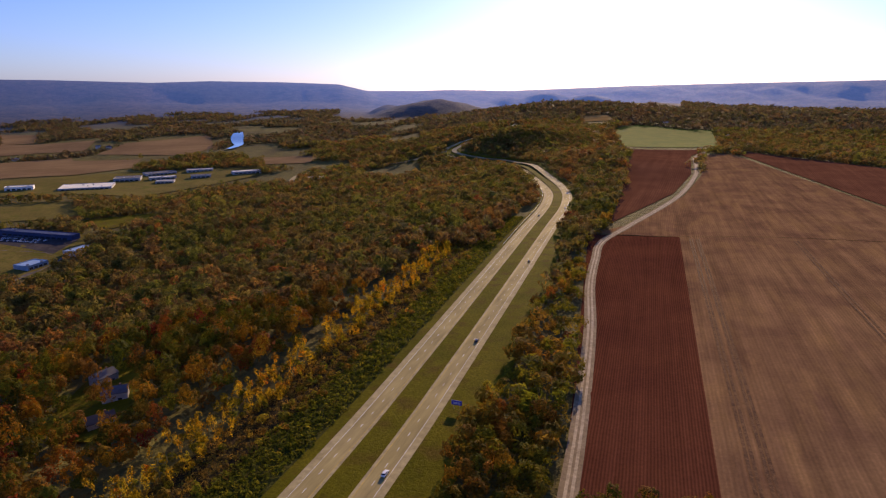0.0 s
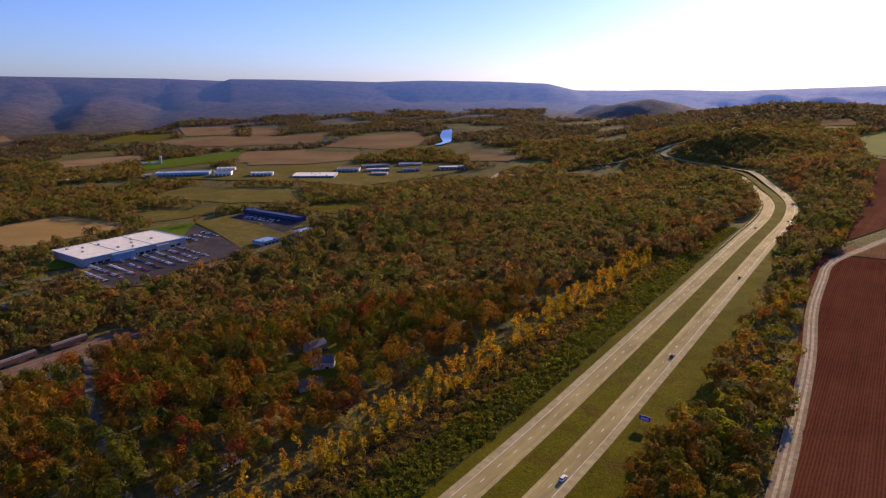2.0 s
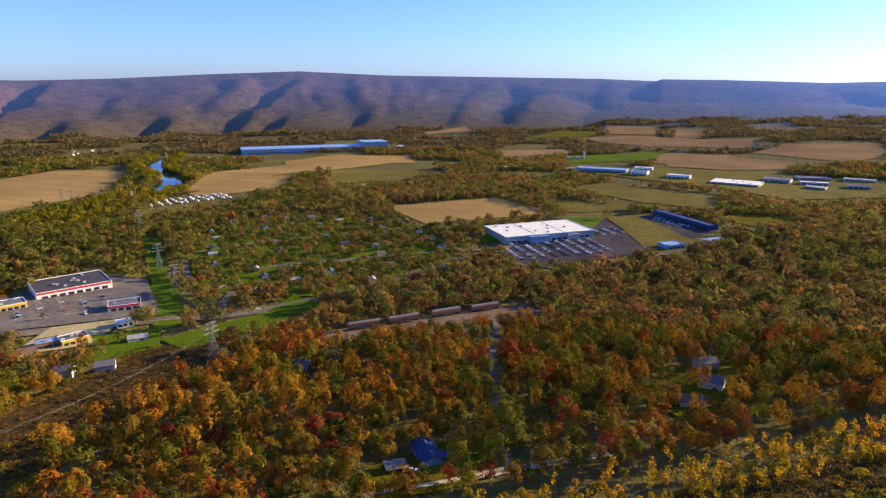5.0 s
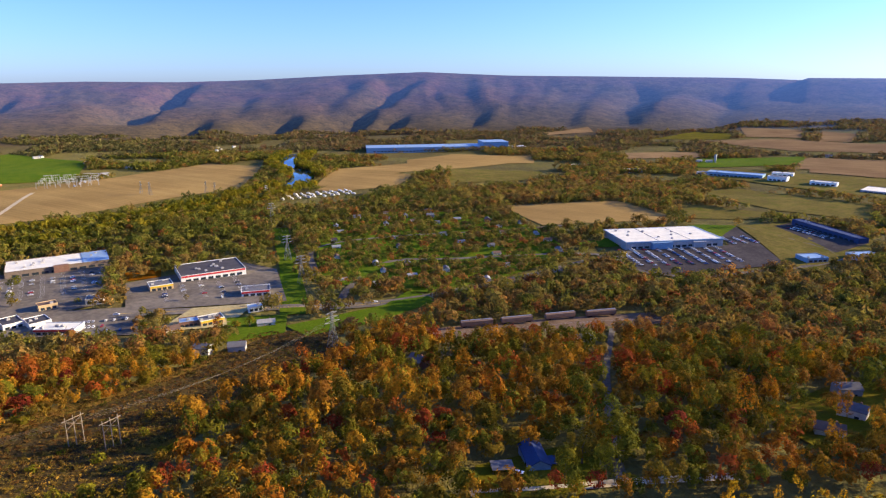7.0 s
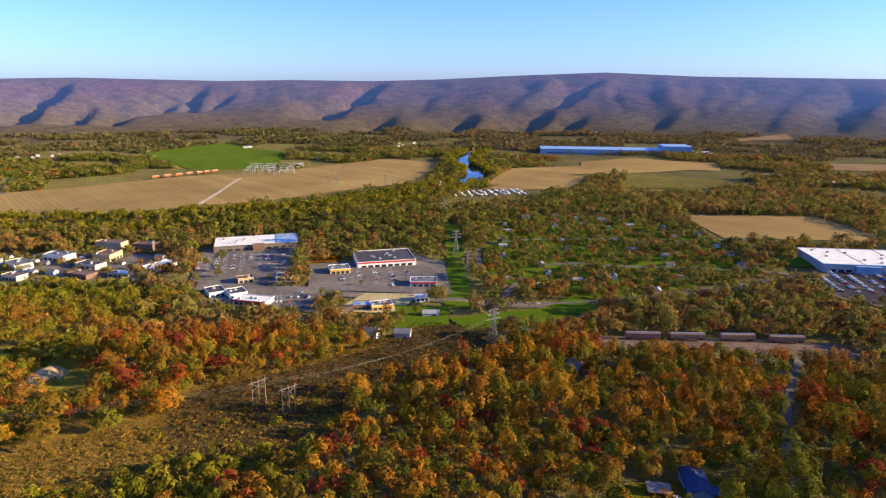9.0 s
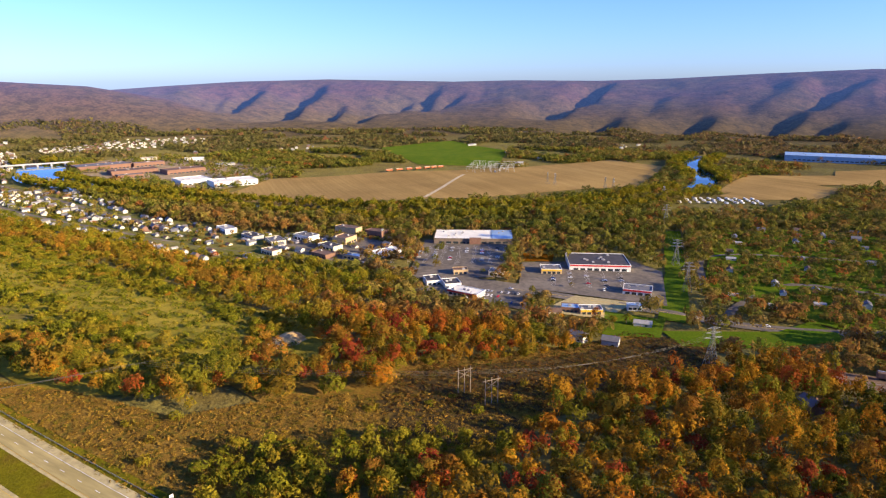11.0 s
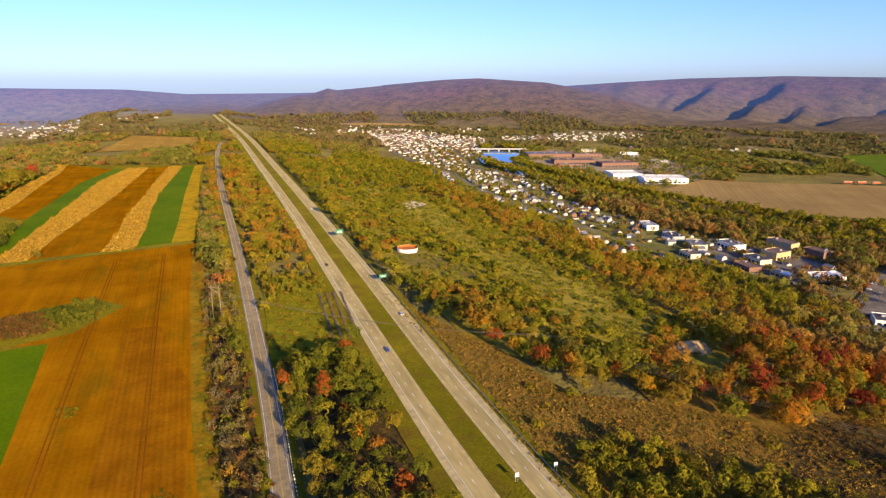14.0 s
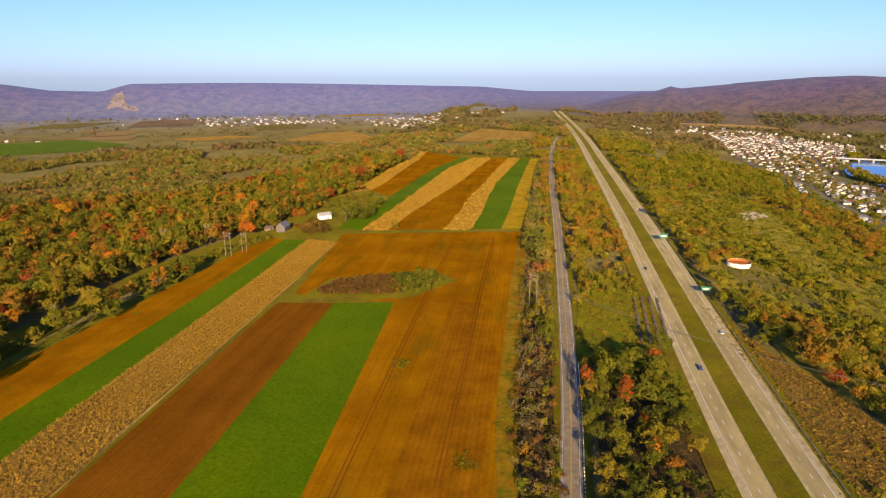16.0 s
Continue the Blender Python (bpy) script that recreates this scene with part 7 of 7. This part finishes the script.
# the farm's own trees, old oaks round the blue house, and trees between the shops' lots
for fx, fy, ft, fs, fw in ((-73, -668, 0.16, 1.65, 1.9), (-90, -676, 0.08, 1.1, 1.9), (-102, -686, 0.08, 1.0, 1.8), (-67, -808, 0.88, 1.1, 1.5), (-26, -700, 0.8, 1.1, 1.5), (28, -763, 0.88, 1.2, 1.5), (-132, -764, 0.26, 0.9, 1.6),
                           (-116, -614, 0.34, 0.85, 1.4), (-32, -650, 0.42, 0.75, 2.0), (-24, -645, 0.48, 0.65, 2.0), (-44, -658, 0.34, 0.65, 2.0), (9, -700, 0.26, 1.0, 1.6), (-14, -716, 0.42, 1.0, 1.7), (-4, -664, 0.34, 0.9, 1.7), (-105, -772, 0.34, 0.9, 1.8),
                           (-112, -800, 0.26, 0.8, 1.8), (-118, -818, 0.34, 0.7, 1.8), (-95, -790, 0.42, 0.8, 1.6), (-60, -740, 0.26, 0.9, 1.7), (-40, -735, 0.48, 0.9, 1.6),
                           (-292, 290, 0.26, 1.4, 1.6), (-231, 252, 0.26, 1.4, 1.6), (-200, 238, 0.34, 1.4, 1.5), (-221, 292, 0.16, 1.4, 1.7), (-194, 283, 0.26, 1.4, 1.6), (-288, 364, 0.26, 1.5, 1.6), (-240, 320, 0.34, 1.4, 1.5), (-262, 270, 0.16, 1.3, 1.6),
                           (-178, 162, 0.16, 1.3, 1.3), (-193, 172, 0.26, 1.4, 1.4), (-168, 146, 0.16, 1.3, 1.3), (-186, 152, 0.34, 1.2, 1.3), (-176, 136, 0.26, 1.1, 1.3),
                           (-702, -128, 0.26, 0.8, 1.5), (-679, -117, 0.26, 0.8, 1.5), (-720, -121, 0.16, 0.9, 1.4), (-657, -112, 0.34, 0.7, 1.5), (-636, -60, 0.26, 0.6, 1.5), (-621, -47, 0.34, 0.6, 1.4), (-577, -7, 0.26, 0.7, 1.3), (-557, -3, 0.16, 0.8, 1.4),
                           (-720, -28, 0.42, 0.9, 1.3), (-525, -9, 0.16, 0.9, 1.3), (-540, 8, 0.26, 0.7, 1.4), (-605, 29, 0.34, 0.5, 1.4), (-512, 46, 0.76, 1.0, 1.3), (-492, 16, 0.66, 1.0, 1.3), (-508, 70, 0.26, 0.8, 1.5), (-500, 58, 0.34, 0.7, 1.5), (-640, -130, 0.26, 0.8, 1.4)):
    tree(fx, fy, ft, fs, fw, False, 3.2 * fs if fy < -600 else 0.1)
rest = order[250:]
if len(rest):
    stuff("near_trees", crown_mesh("near_trees", tx[rest], ty[rest], ground_z(tx[rest], ty[rest]) - 0.5, rng.uniform(2.9, 5.0, len(rest)), rng.uniform(9, 16, len(rest)),
                                   near_tone[rest], 22, 11, 1.0), "mixed autumn trees below the camera", "woods")
woods("near_woods", NEAR_R, 450, 7.3, 22, 9, 0.95, "mixed autumn woods in green, rust, orange and red", 0.62, 1.12)
woods("valley_woods", 450, 950, 8.4, 10, 6, 0.95, "olive and rust autumn woods in the valley", 0.62, 0.9, LEAF_FAR)
woods("east_woods", NEAR_R, 1150, 8.2, 7, 6, 0.95, "dark green and brown autumn woods behind the farm", 0.64, 1.15, None, False, True)
woods("distant_woods", 950, 1900, 8.8, 1, 14, 0.95, "brown autumn woods and hedgerows", 0.62, 0.72, LEAF_FAR)
woods("far_woods", 1900, 3700, 12.0, 1, 5, 0.9, "far brown woods below the ridges", 0.5, 0.5, LEAF_BARE)
woods("hillside_woods", 200, 1700, 7.0, 10, 6, 0.92, "young olive and yellow trees over the open hillside", 0.62, 0.75, LEAF_PALE, True)


def knoll_trees(name, corners, gap, radius, tall, tone, label):
    """Close woods on a knoll, up to the road's edge."""
    px, py = [p[0] for p in corners], [p[1] for p in corners]
    x, y = net(gap, min(px), max(px), min(py), max(py))
    gone = np.min(np.hypot(x[:, None] - HIGHWAY[None, :, 0], y[:, None] - HIGHWAY[None, :, 1]), axis=1)
    ok = inside(x, y, corners) & (gone > 19 + radius)
    x, y = x[ok], y[ok]
    m = len(x)
    stuff(name, crown_mesh(name, x, y, ground_z(x, y) - 0.5, rng.uniform(0.75, 1.3, m) * radius, rng.uniform(0.7, 1.25, m) * tall, np.clip(rng.normal(tone, 0.13, m), 0, 1), 3, 7, 1.0, 0.2, LEAF_FAR), label, "woods")


knoll_trees("knoll_woods", [(60, 1600), (108, 1560), (176, 1440), (190, 1340), (320, 1330), (380, 1420), (330, 1600), (250, 1760), (190, 1730), (110, 1640)], 6.5, 4.2, 13, 0.34, "dark autumn woods on the knoll inside the bend")
knoll_trees("cutting_woods", [(142, 1000), (136, 1100), (128, 1190), (70, 1170), (60, 1000)], 6.0, 4.0, 13, 0.32, "tall roadside woods that hide the highway's bend")


def bank_trees():
    """Tall trees along both banks of the river, but for the two reaches that lie open."""
    path = spline(RIVER, 8)
    n = normals_of(path)
    xs, ys = [], []
    for off in (-44, -33, -24, 24, 33, 44):
        p = path + n * off + rng.uniform(-3, 3, path.shape)
        far = np.min([np.hypot(p[:, 0] - a, p[:, 1] - b) - c for a, b, c in ((-1280, -1120, 130), (-1290, 290, 60))], axis=0)
        xs.append(p[far > 0, 0])
        ys.append(p[far > 0, 1])
    x, y = np.concatenate(xs), np.concatenate(ys)
    m = len(x)
    stuff("riverbank_trees", crown_mesh("riverbank_trees", x, y, ground_z(x, y) - 0.5, rng.uniform(4, 6.5, m), rng.uniform(12, 19, m), np.clip(rng.normal(0.24, 0.08, m), 0, 1), 5, 7, 1.0, 0.34, LEAF_PALE),
          "tall green and yellow trees along the river", "woods")


bank_trees()


# ---- shrubs and brush ----
def shrubs(name, poly, gap, radius, tall, tone, vary, label, cards=9, lumps=1, share=1.0, material=None):
    px, py = [p[0] for p in poly], [p[1] for p in poly]
    x, y = net(gap, min(px), max(px), min(py), max(py))
    ok = inside(x, y, poly) & (rng.random(len(x)) < share)
    x, y = x[ok], y[ok]
    n = len(x)
    r = rng.uniform(0.6, 1.3, n) * radius
    tn = np.clip(tone + rng.normal(0, vary, n), 0, 1)
    return stuff(name, crown_mesh(name, x, y, ground_z(x, y) - 0.1, r, rng.uniform(0.6, 1.3, n) * tall, tn, lumps, cards, 1.0, 0.1, material), label, "shrubs")


field("green_bank", beside(24, 44, 60, 720), SHRUB, "green shrubby bank below the highway", category="bank", clear=False)
field("east_verge", beside(-40, -26, 30, 640), GRASS, "long grass verge beside the highway", category="grass", clear=False)
field("brush_bank", beside(44, 66, -40, 620), BRUSH_SHADE, "brown brush strip along the bank", category="brush", clear=False)
shrubs("bank_shrubs", beside(25, 46, 60, 720), 2.1, 1.45, 2.0, 0.12, 0.09, "low dark green shrubs on the highway bank", 14, 1, 1.0, LEAF_PALE)
shrubs("bank_brush", beside(43, 68, -40, 620), 2.3, 1.3, 1.7, 0.42, 0.2, "brown and russet brush on the bank", 10, 1, 0.95, WEEDS)
shrubs("bank_bushes", beside(40, 82, 40, 620), 6.5, 2.2, 4.2, 0.34, 0.14, "olive and russet bushes along the bank", 7, 6, 0.55, LEAF_PALE)
shrubs("yellow_saplings", beside(58, 84, 60, 600), 4.4, 2.0, 9.0, 0.6, 0.14, "slender yellow saplings at the wood's edge", 16, 5, 0.4, LEAF_YELLOW)
SLOPE = [(-272, -363), (-261, -292), (-255, -225), (-240, -161), (-267, -125), (-289, -73), (-312, -23), (-350, 8), (-300, 10), (-240, -10), (-200, -70), (-150, -60), (-146, -50), (-176, -125), (-225, -235), (-262, -330)]
shrubs("slope_brush", SLOPE, 2.1, 1.1, 1.1, 0.42, 0.22, "rough brown brush on the open slope", 10, 1, 0.9, WEEDS)
shrubs("slope_trees", [(-176, -112), (-200, -128), (-226, -116), (-228, -95), (-240, -65), (-250, -30), (-215, -20), (-190, -60)], 6.0, 3.2, 7.5, 0.24, 0.07, "young green and yellow trees at the foot of the slope", 8, 9, 0.75, LEAF_PALE)
shrubs("slope_bushes", SLOPE, 17.0, 2.6, 4.0, 0.26, 0.10, "single green bushes on the brown slope", 8, 6, 0.4, LEAF_PALE)
shrubs("cut_brush", [(1.05 * a, 1.05 * b) if a < -1.7 * b - 330 or b < 0 else (a, b) for a, b in CUT], 2.6, 1.3, 1.2, 0.5, 0.25, "dark low scrub under the power line", 7, 1, 0.7, LEAF_DULL)
shrubs("field_thicket", [(-24, -438), (-40, -460), (-80, -464), (-84, -422), (-60, -424)], 2.8, 2.0, 4.0, 0.62, 0.22, "thicket of dark brown brambles in the field", 8, 4, 1.0, LEAF_DULL)
shrubs("thicket_bushes", [(-74, -462), (-113, -467), (-120, -444), (-100, -422), (-80, -418)], 4.4, 2.4, 4.6, 0.12, 0.09, "low green bushes at the thicket's end", 8, 4, 0.75)
for wx, wy, wr in ((-59, -309, 5), (-91, -235, 6), (-66, -213, 5), (-174, -418, 6), (-146, -358, 6), (-111, -275, 5), (-128, -309, 6), (-100, -250, 5)):
    shrubs("weed_patch", [(wx + wr * math.cos(k * 0.7), wy + 1.3 * wr * math.sin(k * 0.7)) for k in range(9)], 1.2, 1.0, 0.45, 0.1, 0.08, "green weeds spreading in the stubble", 9, 1, 0.7, LEAF_PALE)
shrubs("barn_trees", [(26, -640), (26, -780), (9, -800), (2, -700), (9, -648)], 8.0, 3.6, 9.0, 0.42, 0.2, "brown and olive trees round the barn", 8, 6, 0.8)
shrubs("yard_bushes", [(-22, -618), (-27, -668), (-42, -676), (-54, -646), (-48, -612)], 5.5, 2.6, 5.0, 0.42, 0.1, "brown bushes in front of the farmhouse", 8, 5, 0.75, LEAF_DULL)
shrubs("yard_trees", [(-24, -735), (-33, -810), (-66, -850), (-66, -770), (-40, -718)], 7.5, 3.6, 9.0, 0.2, 0.14, "dark trees behind the farmhouse", 8, 6, 0.8)
shrubs("yard_hedge", [(-84, -672), (-92, -664), (-112, -705), (-130, -765), (-122, -772), (-100, -712)], 5.5, 3.4, 6.5, 0.12, 0.06, "dark green trees along the farm's green strip", 8, 6, 0.9)
shrubs("hedgerow", [(150, -380), (98, -522), (4, -612), (10, -622), (104, -534), (157, -390)], 4.5, 2.4, 4.0, 0.2, 0.08, "dark green hedgerow along the field edge", 10, 2)
STRIP = [(-70, -160), (-88, -165), (-122, -250), (-182, -385), (-265, -580), (-246, -580), (-150, -370), (-84, -210)]
shrubs("roadside_trees", STRIP, 7.0, 2.6, 7.5, 0.5, 0.3, "thin tan trees between field and side road", 12, 4, 0.5, LEAF_THIN)
shrubs("roadside_bushes", STRIP, 5.0, 1.8, 2.8, 0.5, 0.3, "brown and dark green undergrowth beside the road", 8, 3, 0.7, LEAF_DULL)
shrubs("roadside_saplings", STRIP, 9.0, 2.0, 5.0, 0.22, 0.14, "small yellow-green trees beside the road", 9, 4, 0.6, LEAF_PALE)
shrubs("hill_shrubs", HILL, 4.2, 1.9, 2.4, 0.15, 0.11, "green and olive shrubs over the hillside", 12, 1, 0.40, LEAF_PALE)
shrubs("clearing_brush", [(-158, -298), (-208, -400), (-225, -438), (-258, -412), (-236, -352), (-203, -288), (-180, -272)], 4.0, 1.5, 1.8, 0.33, 0.08, "olive weeds and young growth in the clearing", 12, 1, 0.5)
shrubs("clearing_saplings", [(-196, -372), (-208, -400), (-225, -438), (-258, -412), (-246, -372)], 5.5, 2.4, 9.0, 0.3, 0.06, "thin pale saplings between road and highway", 8, 5, 0.6)
# the standing strip of dry corn
CORN = leafage("dry_corn_leaves", [(0.0, (0.30, 0.172, 0.016)), (0.5, (0.37, 0.22, 0.022)), (1.0, (0.45, 0.275, 0.034))], 0.3, 0.5, 0.18)


def corn(name, poly, gap, label, row=3.0):
    """Dry corn in rows along the strip."""
    px, py = np.array([p[0] for p in poly]), np.array([p[1] for p in poly])
    c, sn = math.cos(radians(-22.5)), math.sin(radians(-22.5))
    u, v = c * px + sn * py, -sn * px + c * py
    gu, gv = [g.ravel() for g in np.meshgrid(np.arange(u.min(), u.max(), row), np.arange(v.min(), v.max(), gap))]
    gu, gv = gu + rng.normal(0, 0.1 * row, len(gu)), gv + rng.uniform(-0.5, 0.5, len(gu)) * gap
    x, y = c * gu - sn * gv, sn * gu + c * gv
    ok = inside(x, y, poly)
    x, y = x[ok], y[ok]
    n = len(x)
    me = crown_mesh(name, x, y, ground_z(x, y), rng.uniform(0.36, 0.50, n) * row, rng.uniform(1.7, 2.3, n), rng.random(n), 1, 7, 0.7, 0.1, CORN)
    return stuff(name, me, label, "corn")


corn("corn_stand", [(150, -120), (131, -120), (-54, -579), (-29, -596), (111, -262)], 0.95, "standing strip of dry straw-coloured corn", 1.5)
corn("corn_stand_far", STRIP_A, 2.2, "far curving strip of dry corn", 3.6)
corn("corn_stand_far_2", STRIP_B, 2.2, "narrow far strip of dry corn", 3.6)
corn("corn_stand_edge", STRIP_C, 2.4, "strip of dry corn along the wood's edge", 3.6)
